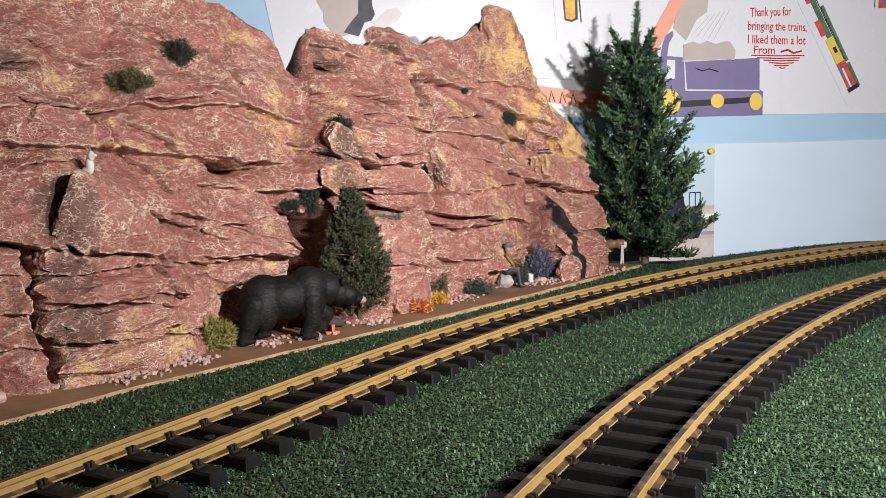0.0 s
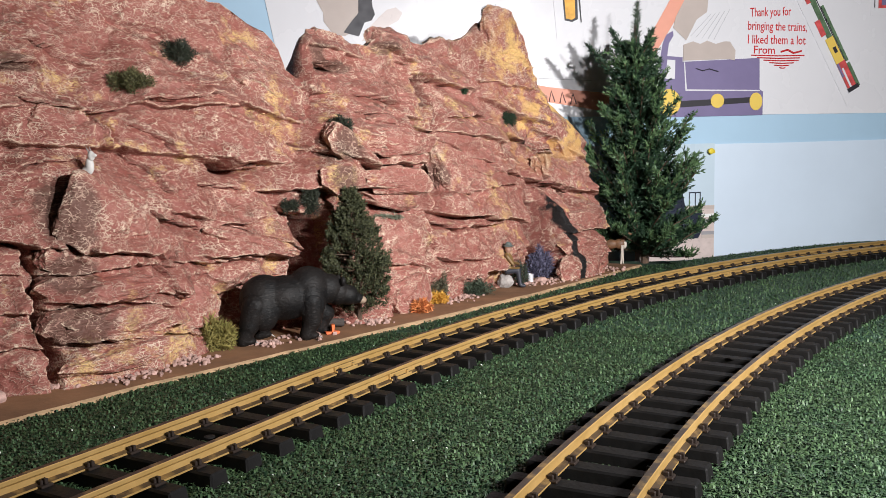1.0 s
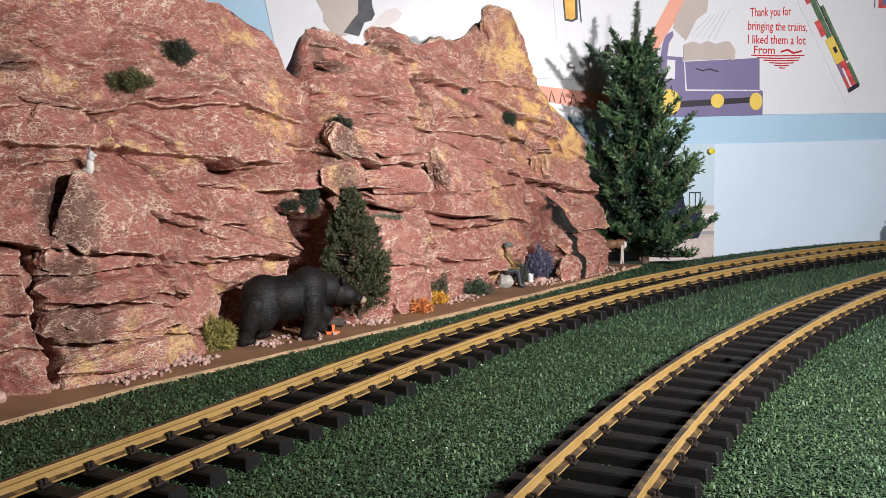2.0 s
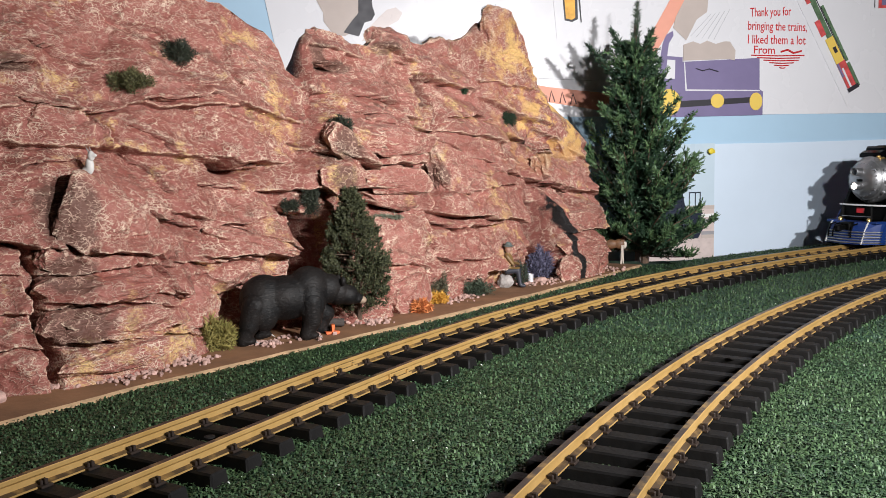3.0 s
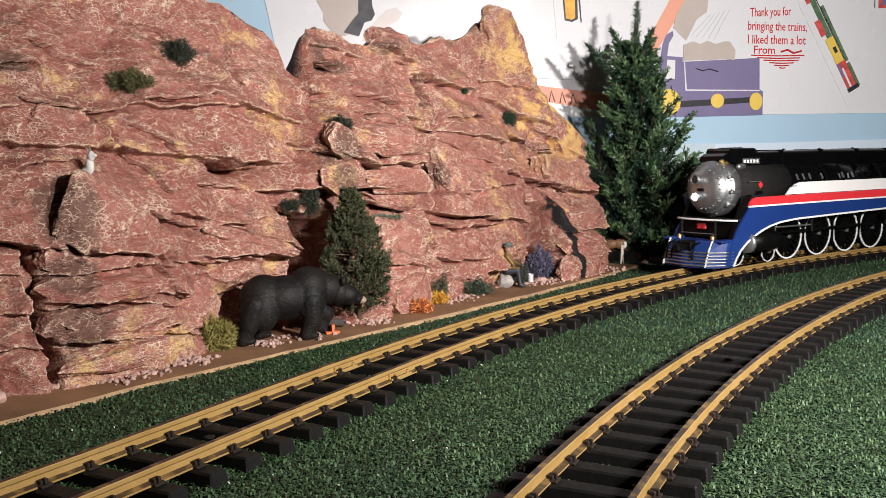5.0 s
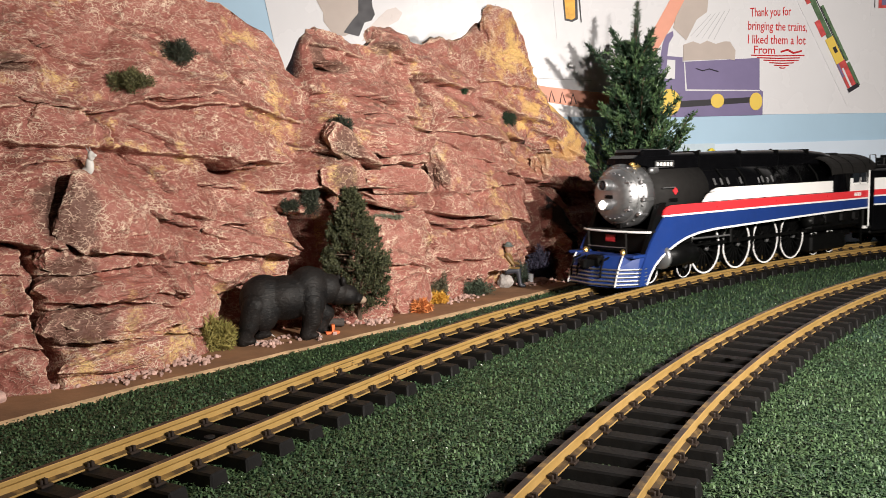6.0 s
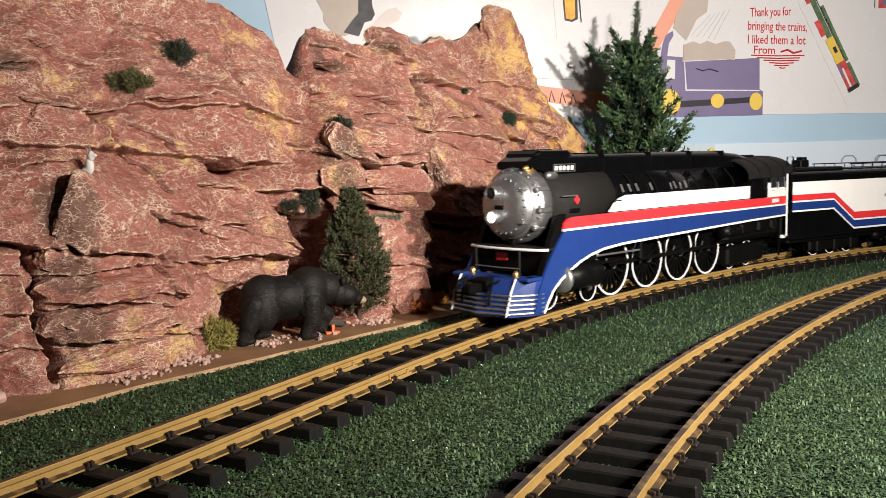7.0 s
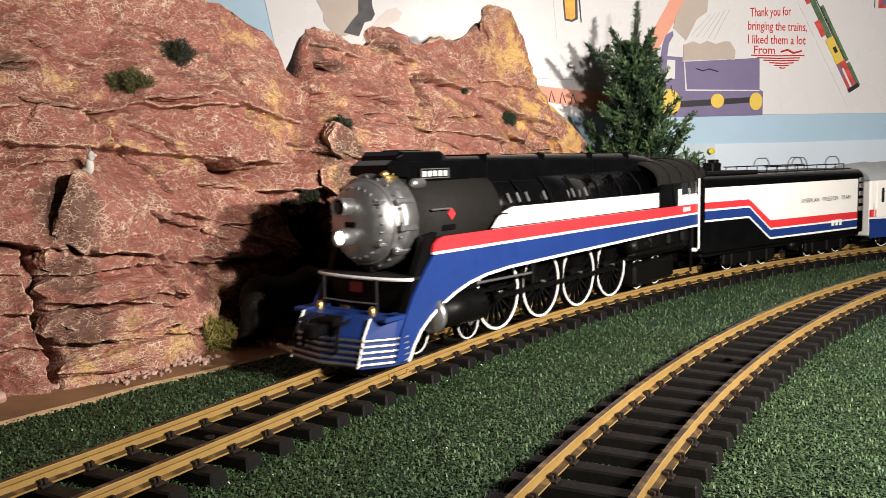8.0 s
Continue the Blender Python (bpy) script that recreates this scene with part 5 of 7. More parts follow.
def tender():
    T = tagged(empty("locomotive_tender"), "black tender with white, red and blue zigzag stripes", "tender")
    part("tank", loft([(0.192, arch(0.0445, 0.028, 0.1165, 0.012)), (0.188, arch(0.0462, 0.028, 0.1190, 0.014)), (-0.192, arch(0.0462, 0.028, 0.1190, 0.014)), (-0.198, arch(0.0440, 0.028, 0.1165, 0.012))]), M_BLACK, T)
    part("underframe", box(-0.196, 0.190, -0.040, 0.040, 0.022, 0.032, 0.002), M_MATT, T)
    part("oil_bunker", box(0.060, 0.180, -0.036, 0.036, 0.117, 0.1235, 0.003), M_MATT, T)
    part("rear_deck", box(-0.185, 0.045, -0.033, 0.033, 0.117, 0.1205, 0.002), M_MATT, T)
    h = box(0.096, 0.115, -0.012, 0.004, 0.122, 0.1335, 0.001)
    box(0.098, 0.107, -0.010, 0.002, 0.133, 0.1375, 0.001, bm=h)
    part("filler_hatch", h, M_MATT, T)
    part("vent_pipe", rod([(0.150, 0.02, 0.123), (0.150, 0.02, 0.1275), (0.146, 0.02, 0.1285)], 0.0012, 6), M_MATT, T)
    for s in (1, -1):
        part("deck_rail", rod([(0.04, s * 0.030, 0.1265), (-0.165, s * 0.030, 0.1265)], 0.0008, 6), M_MATT, T)
        for x in np.arange(0.035, -0.17, -0.025):
            part("rail_stud", rod([(x, s * 0.030, 0.119), (x, s * 0.030, 0.1275)], 0.0007, 5), M_MATT, T)
        for x in (-0.048, -0.136):
            part("ladder_loop", rod([(x + 0.020, s * 0.028, 0.1265), (x + 0.017, s * 0.028, 0.133), (x + 0.010, s * 0.028, 0.1372), (x - 0.010, s * 0.028, 0.1372), (x - 0.017, s * 0.028, 0.133), (x - 0.020, s * 0.028, 0.1265)], 0.0008, 6), M_STEEL, T)
        part("front_loop", rod([(0.188, s * 0.035, 0.105), (0.188, s * 0.035, 0.1385), (0.176, s * 0.035, 0.1385), (0.172, s * 0.035, 0.118)], 0.0009, 6), M_MATT, T)
        a, c = 0.0463, 0.0472
        # zigzag bands: level at the front, dropping, level to the rear
        line = lambda z0, z1: [(0.191, z0), (0.1005, z0), (0.0525, z1), (-0.1735, z1 - 0.001)]
        y0, y1 = s * a, s * c
        part("white_side", strip_sheet([(0.191, 0.1050), (0.1005, 0.1050), (0.0525, 0.1050), (-0.1735, 0.1050)], line(0.0880, 0.0590), y0, y1), M_WHITE, T, "white side panel")
        part("red_band", strip_sheet(line(0.0880, 0.0590), line(0.0800, 0.0492), y0, y1), M_RED, T, "red zigzag band")
        part("white_line", strip_sheet(line(0.0800, 0.0492), line(0.0778, 0.0470), y0, y1), M_WHITE, T, "white zigzag line")
        part("blue_band", strip_sheet(line(0.0778, 0.0470), line(0.0672, 0.0372), y0, y1), M_BLUE, T, "blue zigzag band")
        part("white_line", strip_sheet(line(0.0672, 0.0372), line(0.0650, 0.0348), y0, y1), M_WHITE, T, "white zigzag line")
        words = part("lettering", text_mesh("AMERICAN   FREEDOM   TRAIN", 0.0058, 0.134), M_LETTER, T, "grey lettering AMERICAN FREEDOM TRAIN")
        words.matrix_basis = pose(-0.0190, 0.0476, 0.0772, rz=180) if s > 0 else pose(-0.153, -0.0476, 0.0772)
        for k in range(3):
            part("plain_bar", box(-0.1075 - k * 0.0105, -0.1010 - k * 0.0105, s * 0.0474 - 0.0003, s * 0.0474 + 0.0003, 0.0418, 0.0500), M_WHITE, T)
        for z in (0.062, 0.073, 0.084, 0.095, 0.1035):
            part("ladder_rung", box(-0.189, -0.178, s * 0.0470 - 0.0008, s * 0.0470 + 0.0008, z - 0.0032, z + 0.0032, 0.0006), M_STEEL, T)
        for x in (0.077, -0.115):
            b = box(x - 0.058, x + 0.058, s * 0.0325 - 0.0025, s * 0.0325 + 0.0025, 0.0075, 0.0270, 0.002)
            for k in (-0.039, 0.0, 0.039):
                box(x + k - 0.006, x + k + 0.006, s * 0.0350 - 0.0025, s * 0.0350 + 0.0025, 0.0055, 0.0225, 0.0015, bm=b)
            part("truck_frame", b, M_MATT, T)
        part("brake_cylinder", lathe([(0.012, 0.0), (0.012, 0.0065), (-0.012, 0.0065), (-0.012, 0.0)], "X", 14, at=(-0.02, s * 0.036, 0.021)), M_MATT, T, "", True)
    for x in (0.116, 0.077, 0.038, -0.076, -0.115, -0.154):
        WHEELS.append((wheelset(0.0145, 9, "tender_wheelset", T, x), 0.0145))
    part("drawbar", box(0.19, 0.215, -0.006, 0.006, 0.02, 0.026), M_MATT, T)
    part("gangway", box(0.188, 0.198, -0.033, 0.033, 0.03, 0.105, 0.003), M_MATT, T)
    return T


def passenger_car():
    C = tagged(empty("passenger_car"), "white passenger car with grey roof and red and blue stripes", "railway car")
    part("body", box(-0.330, 0.318, -0.0460, 0.0460, 0.018, 0.104, 0.002), M_WHITE, C, "white car body")
    ends = []
    for x, k in ((0.322, 0.7), (0.314, 0.92), (0.290, 1.0), (-0.300, 1.0), (-0.332, 0.8)):
        ends.append((x, [(0.0475 * math.cos(math.pi * i / 16), 0.1010 + 0.0260 * k * math.sin(math.pi * i / 16)) for i in range(17)]))
    part("roof", loft(ends), M_ROOF, C, "ribbed grey car roof")
    for x in np.arange(-0.28, 0.30, 0.04):
        part("roof_rib", rod([(x, 0.0478 * math.cos(math.pi * i / 10), 0.1012 + 0.0262 * math.sin(math.pi * i / 10)) for i in range(11)], 0.0007, 5), M_ROOF, C)
    part("end_diaphragm", box(0.318, 0.334, -0.021, 0.021, 0.024, 0.100, 0.004), M_MATT, C, "black gangway bellows")
    for s in (1, -1):
        y0, y1 = sorted((s * 0.0458, s * 0.0468))
        part("blue_band", box(-0.330, 0.318, y0, y1, 0.016, 0.0440), M_BLUE, C, "blue lower band")
        part("red_band", box(-0.330, 0.318, y0, y1, 0.0468, 0.0580), M_RED, C, "red band")
        for k in range(10):
            x = 0.205 - k * 0.052
            w = part("window", box(x - 0.016, x + 0.016, y0 - 0.0002, y1 + 0.0002, 0.066, 0.089, 0.001), M_GLASS, C, "dark window")
            part("window_frame", box(x - 0.0175, x + 0.0175, y0 + 0.0002, y1 - 0.0002, 0.0645, 0.0905, 0.001), M_STEEL, w)
        d = part("door", box(0.268, 0.306, y0 - 0.0001, y1 + 0.0004, 0.046, 0.099, 0.0008), M_WHITE, C, "white end door with a narrow window")
        part("pane", box(0.2905, 0.2970, y0 - 0.0004, y1 + 0.0008, 0.068, 0.090, 0.0008), M_GLASS, d)
        part("grab_iron", rod([(0.311, s * 0.0482, 0.045), (0.311, s * 0.0482, 0.068)], 0.0008, 6), M_WHITE, C)
        part("grab_iron", rod([(0.262, s * 0.0482, 0.045), (0.262, s * 0.0482, 0.068)], 0.0008, 6), M_WHITE, C)
        for x in (0.235, -0.245):
            b = box(x - 0.05, x + 0.05, s * 0.033 - 0.002, s * 0.033 + 0.002, 0.006, 0.0185, 0.002)
            part("truck_frame", b, M_MATT, C)
    for x in (0.270, 0.200, -0.210, -0.280):
        WHEELS.append((wheelset(0.0145, 9, "car_wheelset", C, x), 0.0145))
    part("underframe", box(-0.18, 0.16, -0.03, 0.03, 0.008, 0.018, 0.003), M_MATT, C)
    return C


LOCO, TENDER, CAR = locomotive(), tender(), passenger_car()


# ---------------- papers on the wall ----------------
M_TAN = mat("tan_card", (0.52, 0.44, 0.40), 0.06, 20, 0.6)
M_BLACKCARD = mat("black_card", (0.03, 0.027, 0.035), 0.1, 20, 0.5)
M_PEACH = mat("peach_card", (0.80, 0.36, 0.26), 0.06, 20, 0.6)
M_PURPLE = mat("purple_card", (0.20, 0.165, 0.31), 0.08, 20, 0.55)
M_YELLOW = mat("yellow_card", (0.82, 0.58, 0.11), 0.06, 20, 0.55)
M_INK = mat("red_marker_ink", (0.58, 0.015, 0.02), 0.1, 20, 0.6, bump=0)
M_PENCIL = mat("grey_pencil", (0.33, 0.32, 0.34), 0.1, 20, 0.7, bump=0)
M_SKYPRINT = mat("photo_sky", (0.55, 0.66, 0.75), 0.05, 8, 0.3, bump=0)
M_GROUNDPRINT = mat("photo_sand", (0.62, 0.52, 0.49), 0.1, 60, 0.3, bump=0)
M_DARKPRINT = mat("photo_dark_engine", (0.02, 0.025, 0.045), 0.3, 90, 0.3, bump=0)
M_GREENINK = mat("green_crayon", (0.10, 0.17, 0.09), 0.4, 120, 0.7, bump=0)
M_PIN = mat("yellow_pin_plastic", (0.80, 0.62, 0.05), 0.05, 20, 0.3, bump=0)
M_REDCARD = mat("red_crayon", (0.60, 0.08, 0.08), 0.3, 90, 0.6, bump=0)


def on_wall(name, label, category, kind=""):
    return tagged(empty(name, WALL.copy()), label, category, kind=kind)


def cut(name, outline, depth, material, parent, label="", thick=0.0004):
    """A flat cut-out on the wall at a depth in front of it."""
    return part(name, plate(outline, -depth - thick, -depth), material, parent, label)


def rect(x0, x1, z0, z1):
    return [(x0, z0), (x1, z0), (x1, z1), (x0, z1)]


def disc(x, z, rx, rz, n=28):
    return [(x + rx * math.cos(2 * math.pi * k / n) * (1 + 0.02 * math.sin(3 * k)), z + rz * math.sin(2 * math.pi * k / n)) for k in range(n)]


def writing(words, x, z, w, h, depth, material, parent, label, turn=0.0):
    ob = part("handwriting", text_mesh(words, h, w, 0.006), material, parent, label)
    ob.matrix_basis = pose(x, -depth - 0.0007, z, ry=-turn)
    return ob


banner = on_wall("paper_banner", "white paper banner with cut-out paper train and writing", "banner")
b = bmesh.new()
nx, nz = 90, 40
P = np.zeros((nz, nx, 3))
gx, gz = np.meshgrid(np.linspace(-0.655, 1.9, nx), np.linspace(0.230, 0.95, nz))
P[..., 0], P[..., 2] = gx - np.where(gx < -0.64, (gz - 0.3) * 0.18, 0.0), gz
P[..., 1] = -0.0016
part("paper", grid_mesh("paper", P), M_PAPER, banner, "slightly shiny white paper")
D = 0.0020
cut("smoke_cutout", [(-0.6056, 0.43), (-0.5269, 0.43), (-0.524, 0.412), (-0.5097, 0.3985), (-0.53, 0.374), (-0.5552, 0.3592), (-0.574, 0.364), (-0.587, 0.381), (-0.5875, 0.395)], D, M_TAN, banner, "tan card smoke puff")
cut("smoke_cutout", [(-0.5285, 0.352), (-0.5185, 0.371), (-0.502, 0.388), (-0.488, 0.4005), (-0.4740, 0.4042), (-0.4633, 0.3960), (-0.470, 0.384), (-0.485, 0.376), (-0.492, 0.352)], D, mat("pale_pink_card", (0.66, 0.58, 0.56), 0.06, 20, 0.3), banner, "pale card smoke puff")
cut("chimney_cutout", [(-0.532, 0.43), (-0.512, 0.43), (-0.5105, 0.405), (-0.507, 0.3935), (-0.5120, 0.384), (-0.524, 0.380), (-0.533, 0.3592), (-0.5567, 0.3650), (-0.545, 0.381), (-0.533, 0.3945)], D + 0.0005, M_BLACKCARD, banner, "bent black card chimney")
cut("ribbon_cutout", [(-0.0082, 0.43), (0.0230, 0.43), (-0.0178, 0.3659), (-0.0478, 0.3195), (-0.0640, 0.3250), (-0.038, 0.3797)], D, M_PEACH, banner, "peach card ribbon")
cut("smoke_cutout", [(0.0171, 0.43), (0.0557, 0.43), (0.0529, 0.4017), (0.0347, 0.3895), (0.0157, 0.3549), (-0.0078, 0.3753), (-0.0029, 0.3938)], D + 0.0005, M_TAN, banner, "tan card smoke puff")
cut("engine_cutout", [(-0.0310, 0.2271), (-0.0310, 0.300), (-0.0297, 0.3288), (-0.026, 0.350), (-0.0198, 0.3641), (-0.0078, 0.3706), (-0.0070, 0.362), (-0.0150, 0.350), (-0.0180, 0.3290), (0.0099, 0.3270), (0.0099, 0.3194), (0.1506, 0.3259), (0.1516, 0.2734), (0.1581, 0.2685), (0.1578, 0.2290)], D, M_PURPLE, banner, "purple card engine")
cut("window_cutout", [(-0.0176, 0.3232), (-0.0034, 0.3222), (-0.0041, 0.2913), (-0.0214, 0.2914)], D + 0.0005, M_PAPER, banner, "white cut-out window")
cut("gap_line", [(0.0122, 0.3185), (0.0138, 0.3185), (0.0178, 0.2724), (0.0150, 0.2724)], D + 0.0005, M_PAPER, banner)
cut("gap_line", [(0.0150, 0.2735), (0.0150, 0.2712), (0.1516, 0.2700), (0.1516, 0.2716)], D + 0.0005, M_PAPER, banner)
cut("load_cutout", [(0.0109, 0.3213), (0.0106, 0.3474), (0.0279, 0.3531), (0.0410, 0.3490), (0.0536, 0.3545), (0.0690, 0.3490), (0.0844, 0.3532), (0.0950, 0.3530), (0.1054, 0.3382), (0.1046, 0.3215), (0.092, 0.3240)], D + 0.0008, M_TAN, banner, "tan card load")
cut("axle_cutout", [(0.0, 0.2430), (0.145, 0.2510), (0.145, 0.2600), (0.0, 0.2540)], D + 0.0005, M_BLACKCARD, banner, "black card axle")
cut("wheel_cutout", disc(-0.0151, 0.2519, 0.0215, 0.0222), D + 0.0010, M_YELLOW, banner, "yellow card wheel")
cut("wheel_cutout", disc(0.0734, 0.2539, 0.0122, 0.0120), D + 0.0010, M_YELLOW, banner, "yellow card wheel")
cut("wheel_cutout", disc(0.1446, 0.2523, 0.0118, 0.0150), D + 0.0010, M_YELLOW, banner, "yellow card wheel")
cut("ribbon_cutout", [(-0.29, 0.300), (-0.2500, 0.2833), (-0.225, 0.2790), (-0.1599, 0.2717), (-0.120, 0.268), (-0.120, 0.236), (-0.1600, 0.2440), (-0.2349, 0.2558), (-0.29, 0.262)], D, M_PEACH, banner, "peach card ribbon")
for k in range(4):
    x = -0.243 + k * 0.0185
    part("plain_bar", rod([(x, -D - 0.0008, 0.2565 - k * 0.002), (x + 0.004, -D - 0.0008, 0.2745 - k * 0.002), (x + 0.010, -D - 0.0008, 0.2570 - k * 0.002)], 0.0010, 5), M_BLACKCARD, banner)
part("plain_bar", rod([(0.0335, -D - 0.0008, 0.3085), (0.046, -D - 0.0008, 0.3045), (0.058, -D - 0.0008, 0.3075), (0.0748, -D - 0.0008, 0.3030)], 0.0009, 5), M_BLACKCARD, banner)
for k in range(5):
    x0 = 0.030 + k * 0.0085
    part("pencil_line", rod([(x0 - 0.006 + 0.002 * k, -0.0020, 0.362 - 0.0015 * k), (x0 + 0.030, -0.0020, 0.398 + 0.002 * k)], 0.0003, 4), M_PENCIL, banner)
part("pencil_line", rod([(-0.247, -0.0020, 0.2935), (-0.205, -0.0020, 0.2915), (-0.15, -0.0020, 0.289)], 0.0004, 4), M_PENCIL, banner)
writing("Thank you for", 0.1325, 0.3900, 0.0760, 0.0195, 0.0016, M_INK, banner, "red handwriting", 2)
writing("bringing the trains,", 0.1285, 0.3680, 0.1100, 0.0195, 0.0016, M_INK, banner, "red handwriting", -1)
writing("I liked them a lot", 0.1285, 0.3500, 0.1080, 0.0150, 0.0016, M_INK, banner, "red handwriting", -1)
writing("From", 0.1400, 0.3330, 0.0390, 0.0135, 0.0016, M_INK, banner, "red handwriting", -1)
part("plain_bar", rod([(0.190, -0.0024, 0.3360), (0.203, -0.0024, 0.3395), (0.214, -0.0024, 0.3340), (0.229, -0.0024, 0.3375)], 0.0017, 6), M_INK, banner)
for k, (x0, x1) in enumerate(((0.1346, 0.2344), (0.146, 0.226), (0.158, 0.224), (0.169, 0.215), (0.178, 0.206), (0.188, 0.199))):
    z = 0.3305 - 0.0042 * k
    part("underline", rod([(x0, -0.0022, z), ((x0 + x1) / 2, -0.0022, z - 0.0012), (x1, -0.0022, z - 0.0004)], 0.0010, 5), M_INK, banner)


def child_drawing(name, label, outline, bits):
    d = on_wall(name, label, "drawing")
    cut("sheet", outline, 0.0022, M_PAPER, d, "white drawing paper")
    for k, (o, m) in enumerate(bits):
        cut("crayon_shape", o, 0.0030 + 0.0002 * k, m, d)
    return d


M_ORANGEINK = mat("orange_crayon", (0.80, 0.42, 0.07), 0.2, 90, 0.6, bump=0)
child_drawing("crayon_drawing", "white sheet with an orange crayon engine on the banner", [(-0.221, 0.47), (-0.133, 0.47), (-0.137, 0.3837), (-0.21, 0.3560)],
              [([(-0.2035, 0.46), (-0.1760, 0.46), (-0.1745, 0.388), (-0.1840, 0.3835), (-0.1970, 0.3860)], M_BLACKCARD), ([(-0.2005, 0.46), (-0.1800, 0.46), (-0.1790, 0.3900), (-0.1850, 0.3870), (-0.1950, 0.3890)], M_ORANGEINK),
               ([(-0.1745, 0.43), (-0.1715, 0.43), (-0.1680, 0.384), (-0.1695, 0.382)], M_BLACKCARD)])


def slant(t, side, w):
    """A point on the slanting drawn train: t along it, side across."""
    x, z = 0.2460 + 0.0880 * t, 0.4246 - 0.160 * t
    return x + side * w * 0.876, z + side * w * 0.482


def slab(t0, t1, a, b, w=0.0125):
    return [slant(t0, a, w), slant(t1, a, w), slant(t1, b, w), slant(t0, b, w)]


child_drawing("crayon_drawing", "long white sheet with a coloured crayon train on the banner", [slant(-0.3, -1, 0.026), slant(1.06, -1, 0.024), slant(1.02, 1, 0.024), slant(-0.3, 1, 0.026)],
              [(slab(-0.25, 0.95, 0.5, 0.62), M_BLACKCARD), (slab(-0.2, 0.40, -0.4, 0.4), M_GREENINK), (slab(-0.1, 0.02, -1, -0.4), M_REDCARD), (slab(0.2, 0.36, -1.1, -0.3), M_REDCARD), (slab(0.40, 0.66, -0.8, 0.5), M_YELLOW), (slab(0.50, 0.56, -0.3, 0.2), M_BLACKCARD),
               (slab(0.66, 0.92, -0.8, 0.6), M_REDCARD), (slab(0.72, 0.92, -0.4, -0.1), M_PAPER), (slab(0.66, 0.80, -0.8, -0.5), M_PURPLE), (slab(0.70, 0.95, 0.62, 1.1), M_GREENINK), (slab(0.92, 0.96, -0.9, 0.9), M_BLACKCARD), (slab(0.1, 0.68, 0.62, 1.05), M_GREENINK)])
child_drawing("crayon_drawing", "small white sheet with a dark crayon drawing", rect(0.360, 0.47, 0.398, 0.47),
              [(rect(0.366, 0.3675, 0.412, 0.46), M_BLACKCARD), (rect(0.374, 0.440, 0.411, 0.430), M_REDCARD), (rect(0.380, 0.43, 0.416, 0.44), M_PURPLE)])

# long white sheet on the wall low down, photo print and pin
ws = on_wall("wall_sheet", "pale smooth sheet fixed along the foot of the wall", "sheet")
cut("sheet", [(-0.75, -0.09), (2.6, -0.09), (2.6, 0.186), (0.40, 0.1835), (0.2, 0.1812), (-0.03, 0.1812), (-0.75, 0.1805)], 0.0006, M_SHEET, ws, thick=0.0016)
ph = on_wall("photo_print", "colour photo print of a dark engine under blue sky", "photo")
cut("sky", rect(-0.075, 0.0694, 0.0765, 0.1822), 0.0032, M_SKYPRINT, ph)
cut("sand", rect(-0.075, 0.0698, -0.0170, 0.0765), 0.0032, M_GROUNDPRINT, ph)
cut("engine", [(-0.07, 0.02), (0.040, 0.020), (0.048, 0.034), (0.050, 0.058), (0.046, 0.070), (0.034, 0.062), (0.018, 0.065), (0.008, 0.115), (0.000, 0.131), (-0.012, 0.131), (-0.03, 0.11), (-0.07, 0.105)], 0.0036, M_DARKPRINT, ph)
for x in (0.0225, 0.0335, 0.0425):
    cut("cab_post", rect(x, x + 0.0018, 0.060, 0.100), 0.0036, M_DARKPRINT, ph)
cut("cab_top", rect(0.0225, 0.0443, 0.098, 0.100), 0.0037, M_DARKPRINT, ph)
for z0, m in ((0.0700, M_TAN), (0.0560, M_WHITE), (0.0470, M_PENCIL), (0.0260, M_PENCIL), (0.0200, M_TAN)):
    cut("far_line", rect(0.046, 0.0694, z0, z0 + 0.006), 0.0040, m, ph)
pin = on_wall("push_pin", "yellow plastic push pin holding the photo", "pin")
part("head", lathe([(-0.0040, 0.0022), (-0.0055, 0.0026), (-0.0075, 0.0024), (-0.0105, 0.0032), (-0.0115, 0.0050), (-0.0130, 0.0050), (-0.0135, 0.0030)], "Y", 20, at=(0.0588, 0, 0.1690)), M_PIN, pin, "", True)
part("flag", box(0.0615, 0.0695, -0.0048, -0.0042, 0.1655, 0.1715), M_PIN, pin)
part("needle", rod([(0.0588, -0.0042, 0.169), (0.0588, 0.004, 0.169)], 0.0006, 6), M_STEEL, pin)


# ---------------- plants ----------------
M_NEEDLE = leaf_material("cedar_needles", (0.010, 0.032, 0.018), (0.040, 0.082, 0.036), 0.55)
M_TIPS = leaf_material("pale_cedar_tips", (0.045, 0.100, 0.038), (0.125, 0.20, 0.085), 0.55)
M_OLIVE = leaf_material("olive_tree_foliage", (0.020, 0.025, 0.011), (0.085, 0.090, 0.036), 0.7)
M_BARK = mat("brown_bark", (0.09, 0.055, 0.035), 0.3, 90, 0.8, bump=0.5)


def blades(name, base, direction, length, width, rng):
    """Thin folded needles: arrays of base points and directions."""
    k = len(base)
    d = direction / np.linalg.norm(direction, axis=1)[:, None]
    r = rng.normal(size=(k, 3))
    s = np.cross(d, r)
    s /= np.linalg.norm(s, axis=1)[:, None] + 1e-9
    q = np.cross(d, s)
    w, ln = width[:, None], length[:, None]
    V = np.zeros((k, 4, 3))
    V[:, 0] = base
    V[:, 1] = base + d * ln * 0.45 + s * w * 0.5 + q * w * 0.25
    V[:, 2] = base + d * ln
    V[:, 3] = base + d * ln * 0.45 - s * w * 0.5 + q * w * 0.25
    F = (np.arange(k) * 4)[:, None] + np.array([[0, 1, 2, 3]])
    return raw_mesh(name, V.reshape(-1, 3), F)


